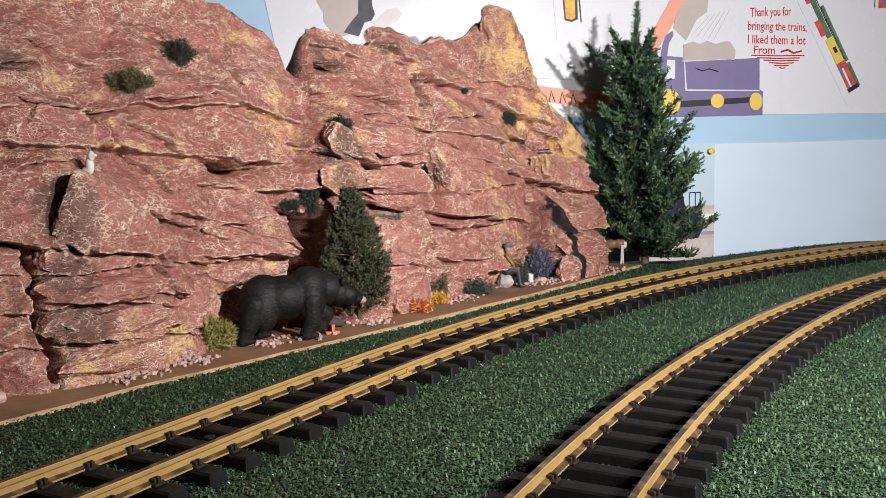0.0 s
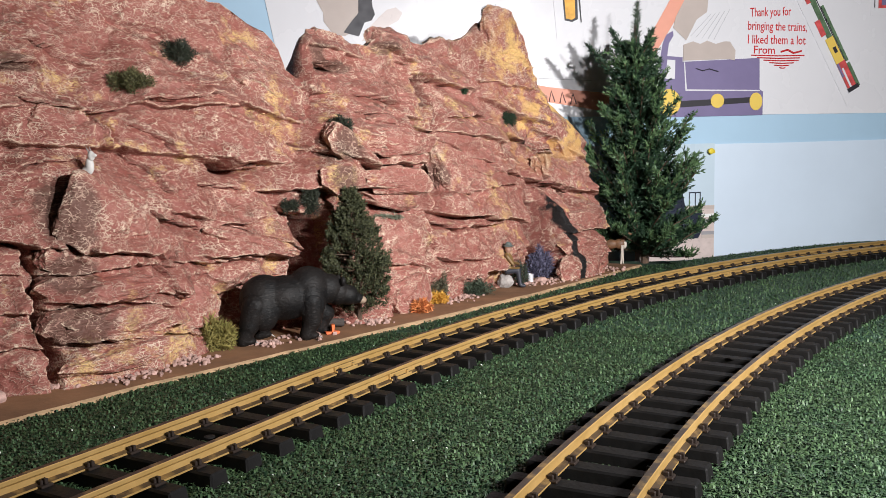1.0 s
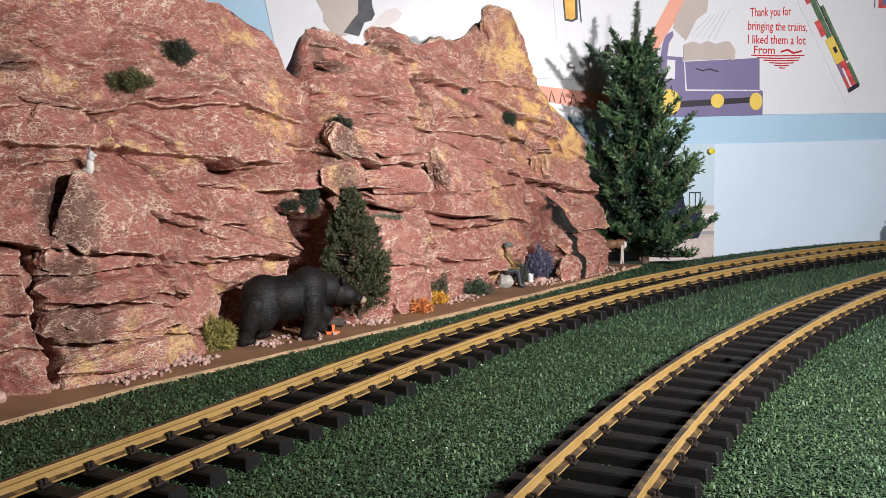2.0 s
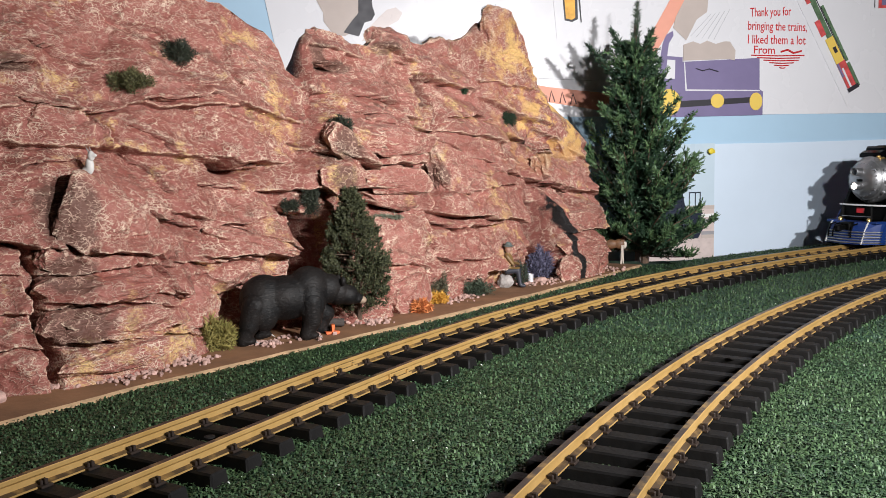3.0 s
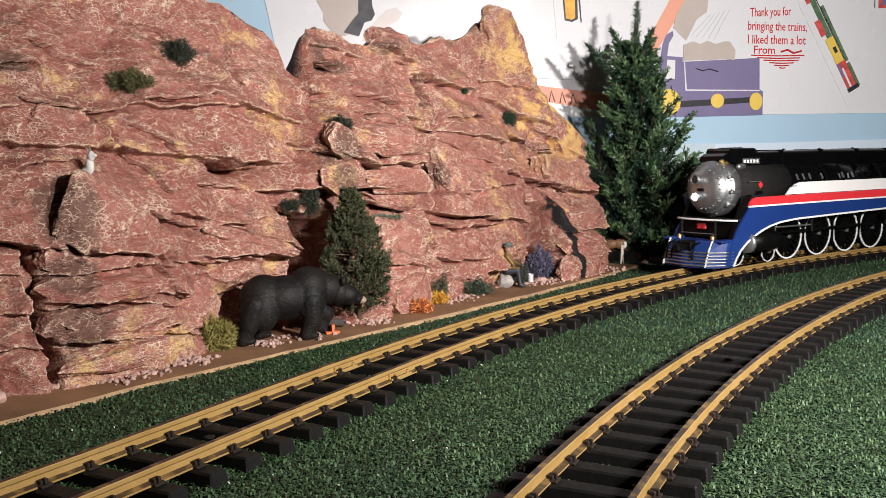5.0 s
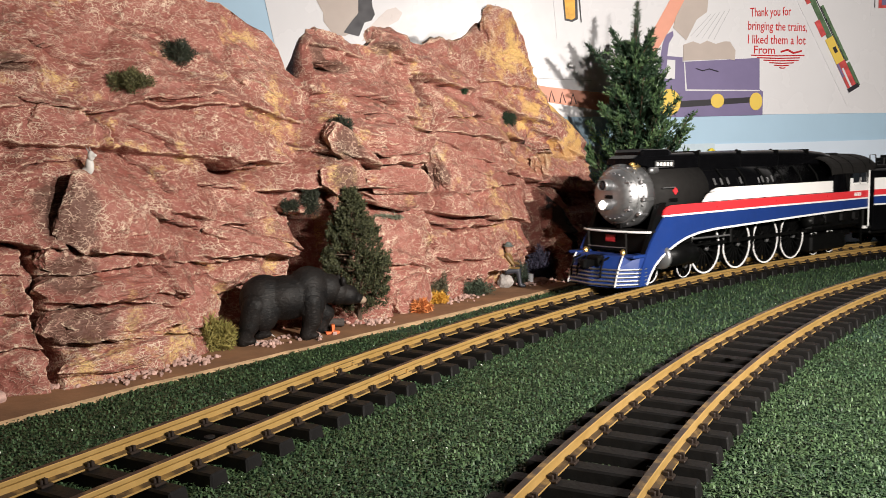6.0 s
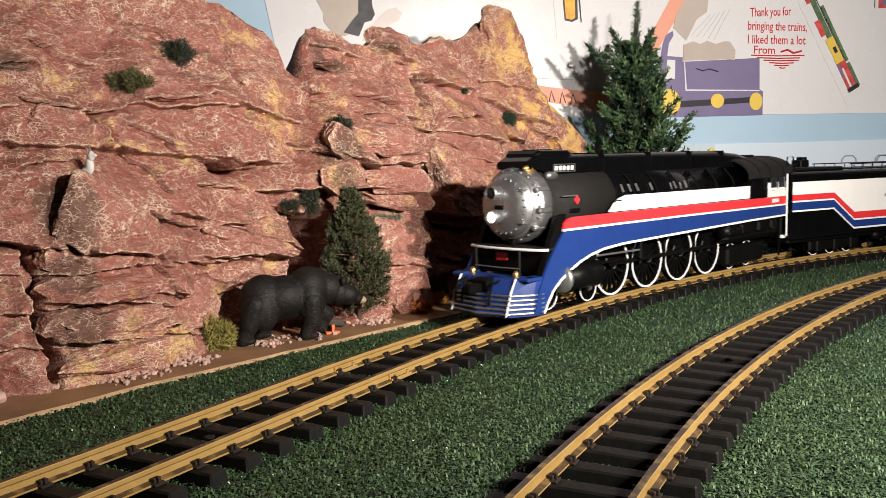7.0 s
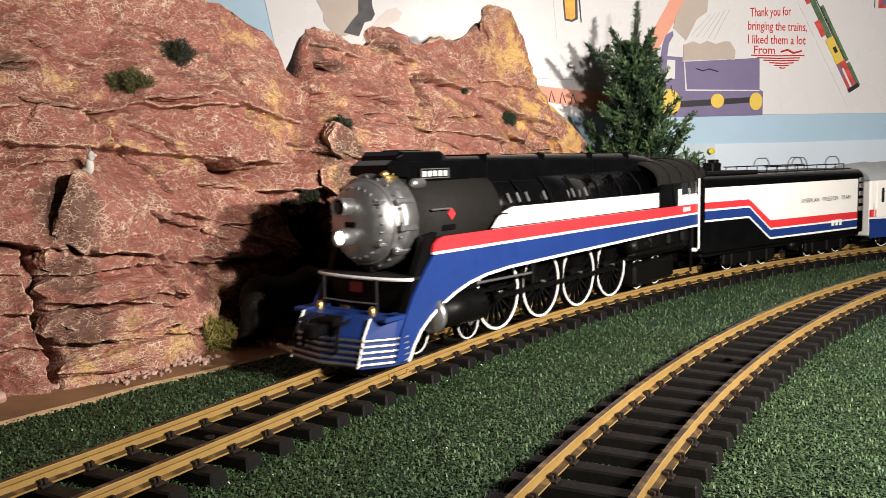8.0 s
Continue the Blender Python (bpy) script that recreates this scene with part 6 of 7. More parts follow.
def cedar():
    rng = np.random.default_rng(21)
    T = tagged(empty("cedar_tree", pose(0.304, 1.268, 0.002)), "tall green plastic cedar tree with pale branch tips", "tree")
    height = 0.372
    tr = rod([(0, 0, 0), (0.004, 0, 0.1), (-0.006, 0, 0.2), (-0.012, 0, 0.30), (-0.016, 0, height - 0.02)], 0.006, 8, taper=0.0012)
    part("trunk", tr, M_BARK, T, "thin brown trunk")
    B, Dn, L, W = [], [], [], []
    Bt, Dt, Lt, Wt = [], [], [], []
    n = 112
    for i in range(n + 40):
        h = 0.012 + (height - 0.05) * (i / n) ** 1.02 if i < n else rng.uniform(0.008, 0.075)
        az = i * 2.39996 + rng.uniform(-0.3, 0.3)
        reach = (0.084 * (1 - (h / height)) ** 0.98 + 0.010) * rng.uniform(0.68, 1.18)
        up = rng.uniform(0.65, 1.25) if h > 0.05 else rng.uniform(0.0, 0.6)
        out = np.array([math.cos(az), math.sin(az), 0.0])
        start = np.array([-0.05 * h, 0, h * 0.93])
        pts = [start + out * reach * t + np.array([0, 0, reach * up * (t ** 1.4) * 1.1]) for t in np.linspace(0, 1, 6)]
        part("limb", rod(pts, 0.0016, 5, None, taper=0.0006), M_BARK, T)
        m = int(34 * reach / 0.08) + 12
        for j in range(m):
            t = rng.uniform(0.12, 1.0)
            p = start + out * reach * t + np.array([0, 0, reach * up * (t ** 1.4) * 1.1])
            side = rng.normal(size=3) * np.array([0.5, 0.5, 0.3])
            dr = out * 0.75 + np.array([0, 0, 0.85]) + side
            dr /= np.linalg.norm(dr)
            sl = rng.uniform(0.012, 0.026) * (1.15 - 0.5 * t)
            tip = t > 0.78 and rng.random() < 0.8
            kk = 19
            a = rng.uniform(0.0, 1.0, kk)
            base = p + dr * (sl * a)[:, None]
            nd = dr * 1.0 + rng.normal(size=(kk, 3)) * 0.36
            (Bt if tip else B).append(base), (Dt if tip else Dn).append(nd)
            (Lt if tip else L).append(rng.uniform(0.0045, 0.0085, kk)), (Wt if tip else W).append(rng.uniform(0.0013, 0.0023, kk))
    # leading shoots at the top
    for x0, z0, x1, z1 in ((-0.014, 0.30, -0.012, 0.383), (-0.020, 0.29, -0.050, 0.345), (-0.010, 0.29, 0.010, 0.345), (-0.03, 0.26, -0.085, 0.325), (-0.006, 0.25, 0.022, 0.30)):
        for a in np.linspace(0.1, 1, 46):
            p = np.array([x0 + (x1 - x0) * a, rng.normal() * 0.003, z0 + (z1 - z0) * a])
            kk = 9
            nd = np.array([(x1 - x0) * 8, 0, 0.7]) + rng.normal(size=(kk, 3)) * 0.6
            B.append(p + rng.normal(size=(kk, 3)) * 0.0022 * (1.4 - a)), Dn.append(nd), L.append(rng.uniform(0.006, 0.011, kk) * (1.3 - 0.5 * a)), W.append(rng.uniform(0.0011, 0.0018, kk))
        part("limb", rod([(x0, 0, z0), (x1, 0, z1)], 0.0012, 5, None, taper=0.0005), M_BARK, T)
    cr = part("crown", blades("crown", np.concatenate(B), np.concatenate(Dn), np.concatenate(L), np.concatenate(W), rng), M_NEEDLE, T, "feathery dark green foliage")
    part("tip_foliage", blades("tip_foliage", np.concatenate(Bt), np.concatenate(Dt), np.concatenate(Lt), np.concatenate(Wt), rng), M_TIPS, cr, "pale green tips")


cedar()


def small_conifer():
    rng = np.random.default_rng(8)
    T = tagged(empty("small_conifer", pose(-0.0835, 0.822, 0.006)), "small dense dark olive model conifer behind the bear", "tree")
    height = 0.134
    part("trunk", rod([(0, 0, 0), (0, 0, 0.06), (-0.004, 0, height - 0.01)], 0.003, 7, taper=0.001), M_BARK, T)
    B, Dn, L, W = [], [], [], []
    for i in range(430):
        k = rng.uniform(0.05, 1.0) ** 0.85
        az = i * 2.39996 + rng.uniform(-0.4, 0.4)
        reach = float(np.interp(k, (0.0, 0.2, 0.35, 0.5, 0.72, 0.9, 1.0), (0.020, 0.027, 0.0300, 0.0275, 0.0180, 0.0075, 0.0008)))
        rad = reach * rng.uniform(0.62, 1.10)
        out = np.array([math.cos(az), math.sin(az), 0.0])
        c = out * rad + np.array([-0.006 * k, 0, 0.006 + k * (height - 0.012)])
        way = out * 0.8 + np.array([0, 0, rng.uniform(0.4, 1.3)])
        way /= np.linalg.norm(way)
        size, kk = rng.uniform(0.0045, 0.0085), 70
        a = rng.uniform(-0.5, 1.0, kk)
        spread = (1.0 - 0.6 * np.clip(a, 0, 1))[:, None]
        B.append(c + way * (a * size)[:, None] + rng.normal(size=(kk, 3)) * 0.0016 * spread)
        Dn.append(way * 1.1 + rng.normal(size=(kk, 3)) * 0.75)
        L.append(rng.uniform(0.0018, 0.0036, kk)), W.append(rng.uniform(0.0009, 0.0016, kk))
        if i % 8 == 0:
            part("limb", rod([(-0.004 * k, 0, c[2] - 0.004), tuple(c)], 0.0009, 5, taper=0.0004), M_BARK, T)
    part("crown", blades("crown", np.concatenate(B), np.concatenate(Dn), np.concatenate(L), np.concatenate(W), rng), M_OLIVE, T, "clumped dark olive foliage")


small_conifer()


def shrub(name, at, size, a, b, label, seed, count=700, fibre=0.0045, width=0.0007, flat=1.0):
    """A clump of curly dyed fibres."""
    rng = np.random.default_rng(seed)
    count *= 3
    p = rng.normal(size=(count, 3))
    p /= np.linalg.norm(p, axis=1)[:, None]
    p *= (rng.uniform(0.15, 1, count) ** 0.5)[:, None] * np.array(size) * (1 + 0.25 * np.sin(p[:, :1] * 7 + seed))
    p[:, 2] = p[:, 2] * flat + size[2] * 0.75
    d = rng.normal(size=(count, 3)) + p / np.linalg.norm(size) * 1.0
    me = blades(name, p, d, rng.uniform(0.5, 1.2, count) * fibre, rng.uniform(0.7, 1.4, count) * width, rng)
    ob = part(name, me, leaf_material(name + "_fibre", a, b, 0.7))
    ob.location = at
    return tagged(ob, label, "shrub", "shrubs on the layout")


DARK = ((0.010, 0.013, 0.008), (0.040, 0.048, 0.026))
shrub("shrub", on_cliff(0.154, 0.252) - Vector((0, 0, 0.004)), (0.015, 0.012, 0.011), *DARK, "dark green fibre shrub on a cliff ledge", 31, 1100)
shrub("shrub", on_cliff(0.100, 0.225) - Vector((0, 0, 0.004)), (0.016, 0.011, 0.009), (0.045, 0.045, 0.014), (0.14, 0.13, 0.05), "olive fibre shrub on a cliff ledge", 32, 1300)
shrub("shrub", on_cliff(0.304, 0.192) - Vector((0, 0, 0.005)), (0.010, 0.009, 0.009), *DARK, "dark green fibre shrub on a cliff ledge", 33, 700)
shrub("shrub", on_cliff(0.634, 0.206) - Vector((0, 0, 0.004)), (0.010, 0.009, 0.012), (0.012, 0.028, 0.014), (0.035, 0.070, 0.035), "dark green fibre shrub on a cliff ledge", 34, 800)
shrub("shrub", on_cliff(0.264, 0.119) - Vector((0, 0, 0.008)), (0.009, 0.009, 0.014), *DARK, "dark green fibre shrub in a cliff cleft", 35, 700)
shrub("shrub", on_cliff(0.248, 0.116) - Vector((0, 0, 0.003)), (0.010, 0.008, 0.005), *DARK, "low dark green fibre shrub in a cliff cleft", 36, 500)
shrub("shrub", CLIFF @ Vector((0.628, 0.069, 0.3405)), (0.013, 0.010, 0.008), (0.008, 0.010, 0.008), (0.03, 0.035, 0.03), "blackish fibre shrub on the cliff top", 37, 700)
shrub("shrub", on_cliff(0.558, 0.240), (0.004, 0.004, 0.004), (0.02, 0.05, 0.02), (0.05, 0.10, 0.05), "tiny green fibre shrub on the cliff", 38, 200, 0.004)
shrub("shrub", on_cliff(0.356, 0.099) - Vector((0, 0, 0.002)), (0.020, 0.006, 0.0025), (0.10, 0.12, 0.08), (0.22, 0.24, 0.17), "flat grey-green moss patch on the cliff", 39, 700, 0.004)
shrub("shrub", (-0.197, 0.714, 0.006), (0.014, 0.010, 0.014), (0.16, 0.14, 0.03), (0.34, 0.29, 0.09), "dry yellow-green fibre shrub beside the bear", 40, 900, 0.008, 0.0009)
shrub("shrub", (-0.318, 0.628, 0.006), (0.012, 0.010, 0.012), (0.035, 0.05, 0.03), (0.10, 0.13, 0.08), "grey-green fibre shrub at the cliff foot", 41, 700)
shrub("shrub", (-0.006, 0.940, 0.006), (0.013, 0.011, 0.018), (0.05, 0.05, 0.03), (0.13, 0.12, 0.07), "olive fibre shrub at the cliff foot", 42, 800)
shrub("shrub", (-0.006, 0.928, 0.006), (0.011, 0.007, 0.006), (0.55, 0.28, 0.03), (0.75, 0.42, 0.07), "yellow fibre flowers at the cliff foot", 43, 500, 0.006, 0.0011)
shrub("shrub", (-0.024, 0.872, 0.006), (0.010, 0.007, 0.007), (0.45, 0.12, 0.03), (0.70, 0.27, 0.09), "orange fibre flowers at the cliff foot", 44, 600, 0.0055, 0.0011)
shrub("shrub", (0.040, 0.978, 0.006), (0.015, 0.010, 0.010), (0.025, 0.04, 0.024), (0.075, 0.10, 0.06), "dark grey-green fibre shrub at the cliff foot", 45, 800)
shrub("shrub", (0.128, 1.110, 0.006), (0.014, 0.011, 0.022), (0.035, 0.035, 0.06), (0.16, 0.15, 0.24), "grey-blue fibre shrub in the cave mouth", 46, 1000, 0.006, 0.0011)
shrub("shrub", (0.097, 1.058, 0.006), (0.009, 0.008, 0.016), (0.02, 0.03, 0.02), (0.05, 0.07, 0.045), "dark green fibre shrub behind the seated figure", 47, 500)

# ---------------- stones ----------------
stones("gravel", [(-0.288, 0.603, 0.014, 0.007), (-0.258, 0.617, 0.014, 0.008), (-0.236, 0.632, 0.012, 0.009), (-0.205, 0.672, 0.010, 0.009), (-0.158, 0.733, 0.012, 0.006), (-0.128, 0.757, 0.010, 0.006), (-0.075, 0.826, 0.010, 0.008)], 420, 0.0021, M_GRAVEL, "pale broken gravel at the cliff foot", "gravel", 3)
stones("gravel", [(0.004, 0.935, 0.014, 0.009), (0.022, 0.962, 0.012, 0.009), (0.112, 1.062, 0.016, 0.010), (0.145, 1.092, 0.016, 0.010), (0.19, 1.145, 0.02, 0.012), (0.22, 1.18, 0.02, 0.012)], 300, 0.0021, M_GRAVEL, "pale broken gravel at the cliff foot", "gravel", 4)


# ---------------- figures ----------------
def blob(name, shapes, material, parent, voxel, label=""):
    """A rounded body fused from ellipsoids (centre, radii) and limbs (from, to, r0, r1)."""
    b = bmesh.new()
    for s in shapes:
        q = bmesh.new()
        if len(s) == 2:
            bmesh.ops.create_icosphere(q, subdivisions=3, radius=1.0)
            for v in q.verts:
                v.co = Vector(s[0]) + Vector((v.co.x * s[1][0], v.co.y * s[1][1], v.co.z * s[1][2]))
            add(b, q)
        else:
            p0, p1, r0, r1 = s
            for k in range(7):
                t = k / 6
                q = bmesh.new()
                bmesh.ops.create_icosphere(q, subdivisions=2, radius=r0 + (r1 - r0) * t)
                add(b, q, Matrix.Translation(Vector(p0).lerp(Vector(p1), t)))
    ob = part(name, b, material, parent, label, True)
    m = ob.modifiers.new("fuse", "REMESH")
    m.mode, m.voxel_size, m.use_smooth_shade = "VOXEL", voxel, True
    m = ob.modifiers.new("soften", "SMOOTH")
    m.factor, m.iterations = 0.5, 6
    return ob


def fur_material():
    """Black paint over carved fur: fine strokes that run back and down, with browner patches."""
    n = Nodes("black_bear_fur_paint")
    lie = n.node("ShaderNodeMapping", {"Vector": n.co, "Scale": (0.45, 1.0, 1.0), "Rotation": (0.0, 0.7, 0.0)}).outputs[0]
    tuft, hair = n.noise(170.0, 3.0, 0.6, 0.8, lie), n.noise(700.0, 2.0, 0.6, 0.5, lie)
    col = n.mix(n.ramp(n.noise(45.0, 3.0), 0.4, 0.65), (0.0045, 0.0042, 0.0044, 1), (0.011, 0.0085, 0.0075, 1))
    n.put(n.b.inputs["Base Color"], n.mix(n.ramp(hair, 0.58, 0.72), col, (0.028, 0.024, 0.022, 1)))
    n.b.inputs["Roughness"].default_value = 0.6
    n.b.inputs["Specular IOR Level"].default_value = 0.22
    n.put(n.b.inputs["Normal"], n.bump(hair, 0.5, 0.0009, n.bump(tuft, 0.28, 0.0016)))
    return n.m


M_FUR = fur_material()
M_MUZZLE = mat("tan_muzzle_paint", (0.28, 0.20, 0.14), 0.2, 160, 0.6, bump=0.3)
M_DEER = mat("brown_deer_paint", (0.14, 0.065, 0.03), 0.4, 150, 0.6, bump=0.3)
M_PALE = mat("pale_fur_paint", (0.50, 0.44, 0.38), 0.2, 150, 0.6, bump=0.3)
M_GOAT = mat("white_goat_paint", (0.55, 0.53, 0.50), 0.15, 150, 0.7, bump=0.4)
M_CLAW = mat("grey_claw_paint", (0.30, 0.27, 0.25), 0.2, 150, 0.6, bump=0.3)


def bear():
    T = tagged(empty("bear_figure", pose(-0.1345, 0.7565, 0.0062, rz=22)), "black bear figure walking at the foot of the cliff", "bear")
    blob("body", [((-0.028, 0, 0.0380), (0.0220, 0.0190, 0.0220)), ((-0.010, 0, 0.0380), (0.028, 0.0205, 0.0200)), ((0.012, 0, 0.0425), (0.0200, 0.0180, 0.0225)), ((0.018, 0, 0.0510), (0.0120, 0.0100, 0.0125)),
                  ((0.030, 0, 0.0430), (0.0150, 0.0120, 0.0140)), ((-0.038, 0, 0.035), (0.0120, 0.0145, 0.0175)), ((-0.031, -0.013, 0.0290), (0.0140, 0.0085, 0.0180)), ((0.012, -0.013, 0.0330), (0.0125, 0.0080, 0.0190)), ((-0.010, 0, 0.0280), (0.024, 0.0150, 0.0110))], M_FUR, T, 0.0013)
    head = blob("head", [((0.040, 0.0, 0.0385), (0.0110, 0.0100, 0.0115)), ((0.049, 0, 0.0355), (0.0100, 0.0095, 0.0095)), ((0.057, 0, 0.0315), (0.0070, 0.0058, 0.0052))], M_FUR, T, 0.0011)
    blob("muzzle", [((0.0625, 0, 0.0295), (0.0046, 0.0045, 0.0038))], M_MUZZLE, head, 0.0008, "tan muzzle")
    blob("nose", [((0.0665, 0, 0.0308), (0.0014, 0.0019, 0.0014))], M_BLACK, head, 0.0005)
    for s in (1, -1):
        blob("ear", [((0.0425, s * 0.0085, 0.0495), (0.0028, 0.0036, 0.0046))], M_FUR, head, 0.0008)
        blob("eye", [((0.0555, s * 0.0062, 0.0368), (0.0010, 0.0009, 0.0010))], M_BLACK, head, 0.0004)
    for p in (((0.012, -0.011, 0.034), (0.012, -0.012, 0.017), (0.006, -0.012, 0.004)), ((0.010, 0.011, 0.034), (0.030, 0.012, 0.018), (0.024, 0.012, 0.004)),
              ((-0.038, -0.011, 0.034), (-0.044, -0.012, 0.017), (-0.050, -0.012, 0.004)), ((-0.032, 0.011, 0.034), (-0.024, 0.012, 0.016), (-0.032, 0.012, 0.004))):
        leg = blob("leg", [(p[0], p[1], 0.0120, 0.0092), (p[1], p[2], 0.0085, 0.0062), ((p[2][0] + 0.004, p[2][1], 0.0032), (0.0085, 0.0056, 0.0034))], M_FUR, T, 0.0012)
        for k in (-0.003, 0.0, 0.003):
            part("claw", rod([(p[2][0] + 0.011, p[2][1] + k, 0.0030), (p[2][0] + 0.0142, p[2][1] + k, 0.0008)], 0.0008, 5, taper=0.0002), M_CLAW, leg)


bear()


def deer():
    T = tagged(empty("deer_figure", pose(0.2550, 1.238, 0.0062, rz=-12)), "brown stag figure with antlers standing by the cedar", "deer")
    blob("body", [((-0.008, 0, 0.029), (0.0120, 0.0062, 0.0072)), ((0.005, 0, 0.0295), (0.0095, 0.0062, 0.0078))], M_DEER, T, 0.0009)
    blob("chest", [((0.0115, 0, 0.029), (0.0038, 0.0045, 0.0070))], M_PALE, T, 0.0008, "pale chest")
    h = blob("head", [((0.010, 0, 0.034), (0.0145, 0, 0.0435), 0.0042, 0.0030), ((0.018, 0, 0.0445), (0.0052, 0.0026, 0.0026))], M_DEER, T, 0.0007)
    for s in (1, -1):
        part("antler", rod([(0.0145, s * 0.0015, 0.0465), (0.0115, s * 0.0065, 0.0535), (0.0150, s * 0.0100, 0.0610), (0.0185, s * 0.0095, 0.0665)], 0.0009, 6, taper=0.0004), M_PALE, h, "pale branched antler")
        part("tine", rod([(0.0115, s * 0.0065, 0.0535), (0.0190, s * 0.0085, 0.0580)], 0.0007, 5, taper=0.0003), M_PALE, h)
        part("tine", rod([(0.0150, s * 0.0100, 0.0610), (0.0090, s * 0.0120, 0.0665)], 0.0007, 5, taper=0.0003), M_PALE, h)
        part("ear", rod([(0.0125, s * 0.002, 0.0455), (0.0105, s * 0.0065, 0.0475)], 0.0012, 5, taper=0.0004), M_DEER, h)
    for x, y, lean in ((0.008, 0.0040, 0.002), (0.0085, -0.0040, -0.002), (-0.0155, 0.0040, -0.002), (-0.0150, -0.0040, 0.003)):
        part("leg", rod([(x, y, 0.028), (x + lean * 0.4, y, 0.014), (x + lean, y, 0.0)], 0.0024, 7, taper=0.0011), M_DEER if x < 0 else M_PALE, T)


deer()

# seated figurine, one plain shape
b_parts = [((0, 0, 0.0245), (0.0062, 0.0052, 0.0100)), ((0.001, 0, 0.0375), (0.0036, 0.0034, 0.0042)), ((0.001, 0, 0.0408), (0.0058, 0.0056, 0.0009)), ((0.001, 0, 0.0428), (0.0034, 0.0034, 0.0022)),
           ((0.000, 0.0035, 0.0160), (0.0105, 0.0035, 0.0170), 0.0031, 0.0028), ((0.000, -0.0035, 0.0160), (0.0105, -0.0035, 0.0170), 0.0031, 0.0028), ((0.0105, 0.0035, 0.0165), (0.0110, 0.0040, 0.003), 0.0027, 0.0021),
           ((0.0105, -0.0035, 0.0165), (0.0125, -0.0040, 0.003), 0.0027, 0.0021), ((0.0, 0.0058, 0.0310), (0.0045, 0.0068, 0.0235), 0.0022, 0.0018), ((0.0045, 0.0068, 0.0235), (0.0110, 0.0035, 0.0225), 0.0018, 0.0014),
           ((0.0, -0.0058, 0.0310), (0.0060, -0.0060, 0.0230), 0.0022, 0.0016), ((0.0135, 0.0038, 0.0018), (0.0036, 0.0018, 0.0018)), ((0.0150, -0.0040, 0.0018), (0.0036, 0.0018, 0.0018))]


def figurine_material():
    n = Nodes("painted_figurine")
    z = n.node("ShaderNodeSeparateXYZ", {"Vector": n.co})
    coat = n.ramp(z.outputs[2], 0.0, 1.0)
    r = n.t.nodes.new("ShaderNodeValToRGB")
    n.t.links.new(n.node("ShaderNodeMapRange", {"Value": z.outputs[2], "From Min": 0.0, "From Max": 0.046}).outputs[0], r.inputs[0])
    r.color_ramp.interpolation = "CONSTANT"
    e = r.color_ramp.elements
    e[0].position, e[0].color = 0.0, (0.03, 0.032, 0.045, 1)
    e[1].position, e[1].color = 0.40, (0.19, 0.11, 0.035, 1)
    e.new(0.745).color = (0.36, 0.20, 0.14, 1)
    e.new(0.865).color = (0.12, 0.14, 0.13, 1)
    n.put(n.b.inputs["Base Color"], n.mix(n.ramp(n.noise(300.0), 0.35, 0.65), r.outputs[0], n.mix(0.4, r.outputs[0], (0.02, 0.02, 0.02, 1))))
    n.b.inputs["Roughness"].default_value = 0.5
    return n.m


fig = blob("seated_figurine", b_parts, figurine_material(), None, 0.0008)
fig.matrix_basis = pose(0.0790, 1.0340, 0.0062, rz=-8) @ Matrix.Diagonal((1.25, 1.25, 1.25, 1))
tagged(fig, "small painted figurine in a hat seated on a stone", "figurine")


def boulder(name, at, size, material, label, seed):
    rng = random.Random(seed)
    b = bmesh.new()
    bmesh.ops.create_icosphere(b, subdivisions=3, radius=1.0)
    for v in b.verts:
        k = 1 + 0.22 * noise.noise(v.co * 1.6 + Vector((seed, 0, 0))) + 0.08 * noise.noise(v.co * 5)
        v.co = Vector((v.co.x * size[0], v.co.y * size[1], max(v.co.z, -0.75) * size[2])) * k
    ob = part(name, b, material)
    ob.location = at
    return tagged(ob, label, "stone")


M_STONE = mat("grey_stone", (0.33, 0.30, 0.28), 0.35, 130, 0.75, bump=0.6, grain=350, dist=0.001)
boulder("seat_stone", (0.0760, 1.0340, 0.0130), (0.0095, 0.0085, 0.0100), M_STONE, "grey stone used as a seat by the figurine", 2)
boulder("fire_stone", (0.1250, 1.0750, 0.0085), (0.0080, 0.0060, 0.0036), M_GRAVEL, "flat pinkish stone beside the can", 5)
boulder("foot_stone", (-0.312, 0.566, 0.0085), (0.0110, 0.0080, 0.0060), M_GRAVEL, "pinkish loose stone on the scenic board", 7)
can = tagged(part("tin_can", lathe([(0, 0.0035), (0.0105, 0.0037), (0.0110, 0.0040), (0.0112, 0.0034), (0.0095, 0.0030)], "Z", 20), mat("white_tin", (0.72, 0.72, 0.74), 0.08, 90, 0.35, metal=0.3)), "small white tin can on the board", "can")
can.location = (0.1105, 1.0660, 0.0062)
log = rod([(-0.016, 0, 0.004), (-0.002, 0.001, 0.0055), (0.016, 0, 0.0045)], 0.0038, 9)
ob = part("fallen_log", log, mat("dark_wood", (0.05, 0.04, 0.035), 0.3, 120, 0.8, bump=0.5))
ob.matrix_basis = pose(-0.112, 0.798, 0.0062, rz=15)
tagged(ob, "short dark log lying beside the bear", "log")
leafb = plate([(-0.006, 0.0), (0.006, 0.0), (0.0065, 0.002), (0.001, 0.0022), (0.002, 0.0085), (-0.001, 0.0085), (-0.001, 0.0022), (-0.0065, 0.002)], -0.003, 0.003)
ob = part("orange_marker", leafb, mat("orange_plastic", (0.75, 0.16, 0.05), 0.1, 60, 0.4))
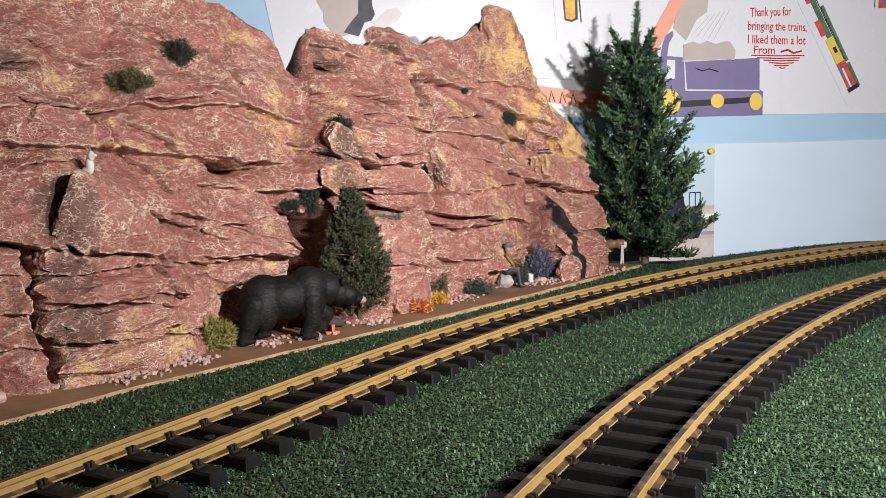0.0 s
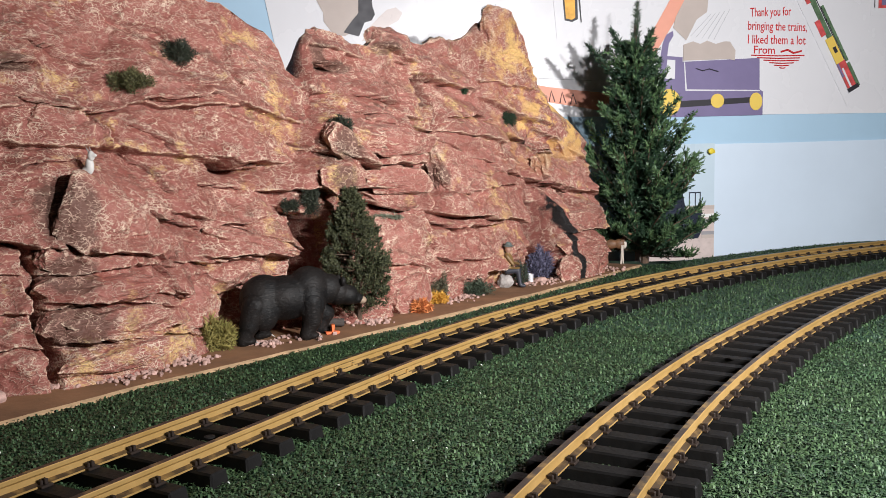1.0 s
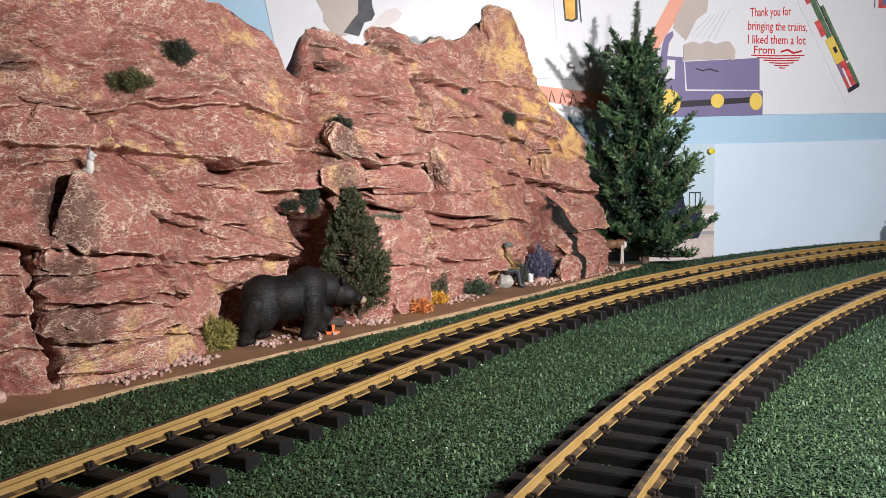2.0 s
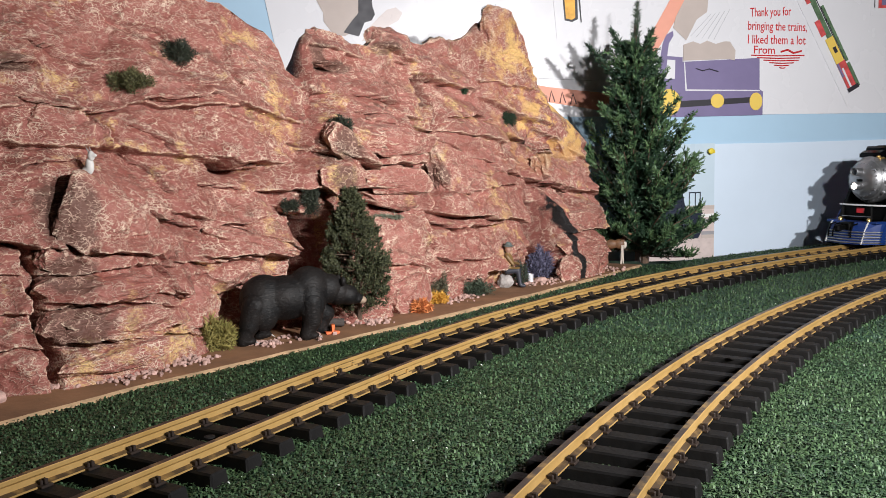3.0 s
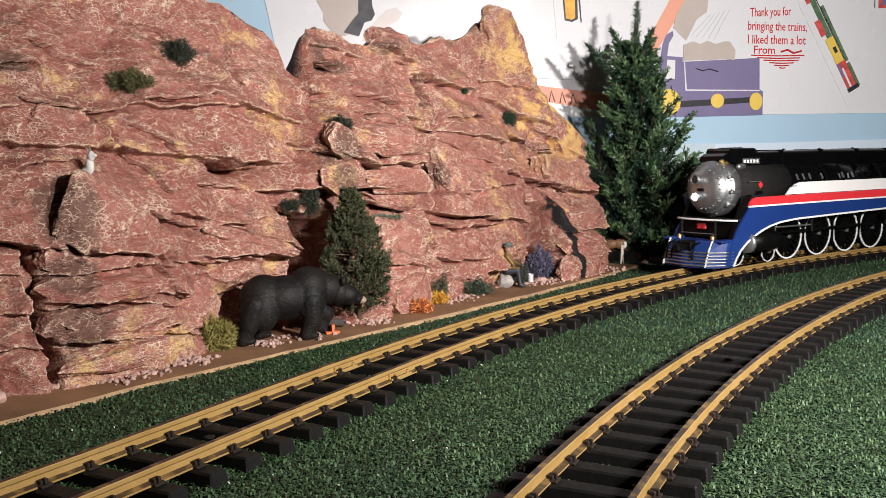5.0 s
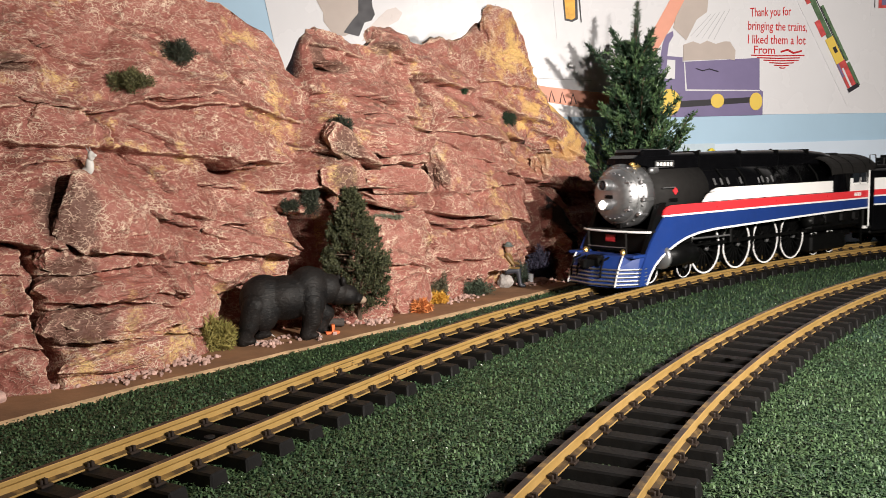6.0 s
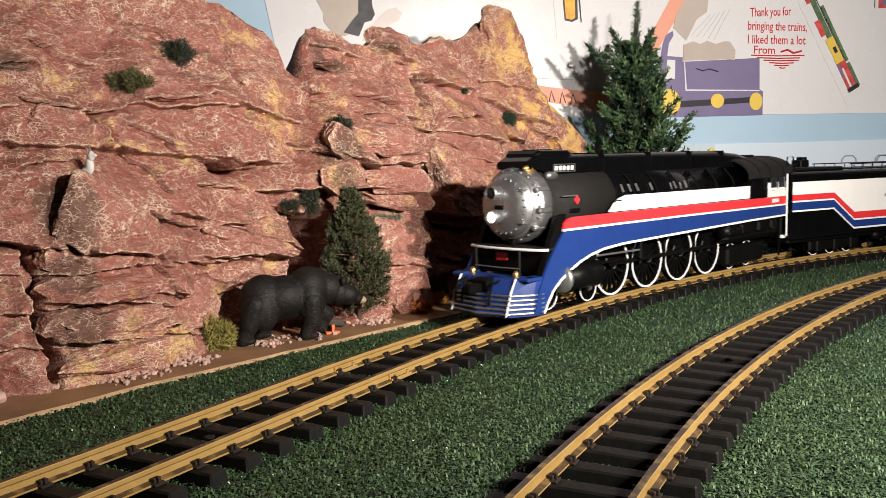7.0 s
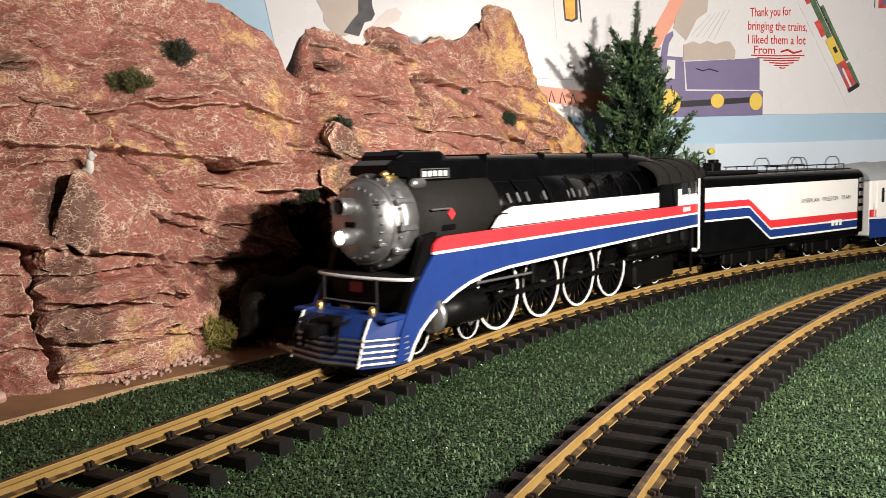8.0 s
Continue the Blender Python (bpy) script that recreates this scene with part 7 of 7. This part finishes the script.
ob.matrix_basis = pose(-0.1040, 0.7720, 0.0062, rz=20)
tagged(ob, "small orange plastic piece in front of the bear", "marker")

# white goat figure on a ledge, little head on the pillar
g = tagged(empty("goat_figure", Matrix.Translation(on_cliff(0.048, 0.151) + Vector((0.001, -0.001, 0.000))) @ pose(0, 0, 0, rz=-20)), "white mountain goat figure on a rock ledge", "goat")
blob("body", [((0, 0, 0.0080), (0.0036, 0.0032, 0.0070)), ((-0.003, 0, 0.0040), (0.0046, 0.0036, 0.0040))], M_GOAT, g, 0.0008)
gh = blob("head", [((0.002, 0, 0.0155), (0.0030, 0.0026, 0.0042)), ((0.0045, 0, 0.0160), (0.0030, 0.0017, 0.0017))], M_GOAT, g, 0.0006)
for s in (1, -1):
    part("horn", rod([(0.001, s * 0.0012, 0.0190), (-0.001, s * 0.0018, 0.0225)], 0.0007, 5, taper=0.0003), M_CLAW, gh)
b = tagged(empty("squirrel_figure", Matrix.Translation(on_cliff(0.7165, 0.0905))), "tiny brown animal figure on the rock pillar", "animal")
blob("body", [((0, 0, 0.003), (0.0050, 0.0035, 0.0040))], M_DEER, b, 0.0007)
blob("head", [((-0.0055, -0.001, 0.0062), (0.0032, 0.0028, 0.0026))], M_PALE, b, 0.0006)
# track screws lying between the rails
for line, s in ((MAIN, -0.1275), (MAIN, 0.345), (SIDE, 0.31)):
    x, y, a = along(line, s)
    sc = lathe([(0.0, 0.0015), (0.0005, 0.0032), (0.0011, 0.0032), (0.0014, 0.0020)], "Z", 16)
    ob = part("track_screw", sc, M_GRAPHITE)
    ob.location = (x, y, TIE_TOP)
    tagged(ob, "round steel screw head on a track tie", "screw", "track screws")


# ---------------- what moves ----------------
def travel(t):
    """How far along the main track the middle of the locomotive stands at t."""
    return 1.83732 - 0.16902 * t - 0.002886 * t * t


def riding(s, half):
    """Pose of a vehicle whose two pivots stand on the main track."""
    ax, ay, _ = along(MAIN, s - half)
    bx, by, _ = along(MAIN, s + half)
    return Matrix.Translation(((ax + bx) / 2, (ay + by) / 2, RAIL_TOP)) @ Matrix.Rotation(math.atan2(ay - by, ax - bx), 4, "Z")


def motions():
    times = [i * 0.2 for i in range(41)]
    for thing, behind, half in ((LOCO, 0.0, 0.10), (TENDER, 0.465, 0.095), (CAR, 1.013, 0.235)):
        walk(thing, [(t, riding(travel(t) + behind, half)) for t in times])
    fine = [i / 15 for i in range(121)]
    for wheel, r in WHEELS:
        x, y, z = wheel.location
        walk(wheel, [(t, pose(x, y, z, ry=math.degrees((travel(0) - travel(t)) / r))) for t in fine])
    for bar, crank, r, side in RODS:
        rows = []
        for t in fine:
            a = (travel(0) - travel(t)) / r + (0.0 if side > 0 else math.pi / 2)
            rows.append((t, pose(-crank * math.sin(a), 0.0, r - crank * math.cos(a))))
        walk(bar, rows)


motions()
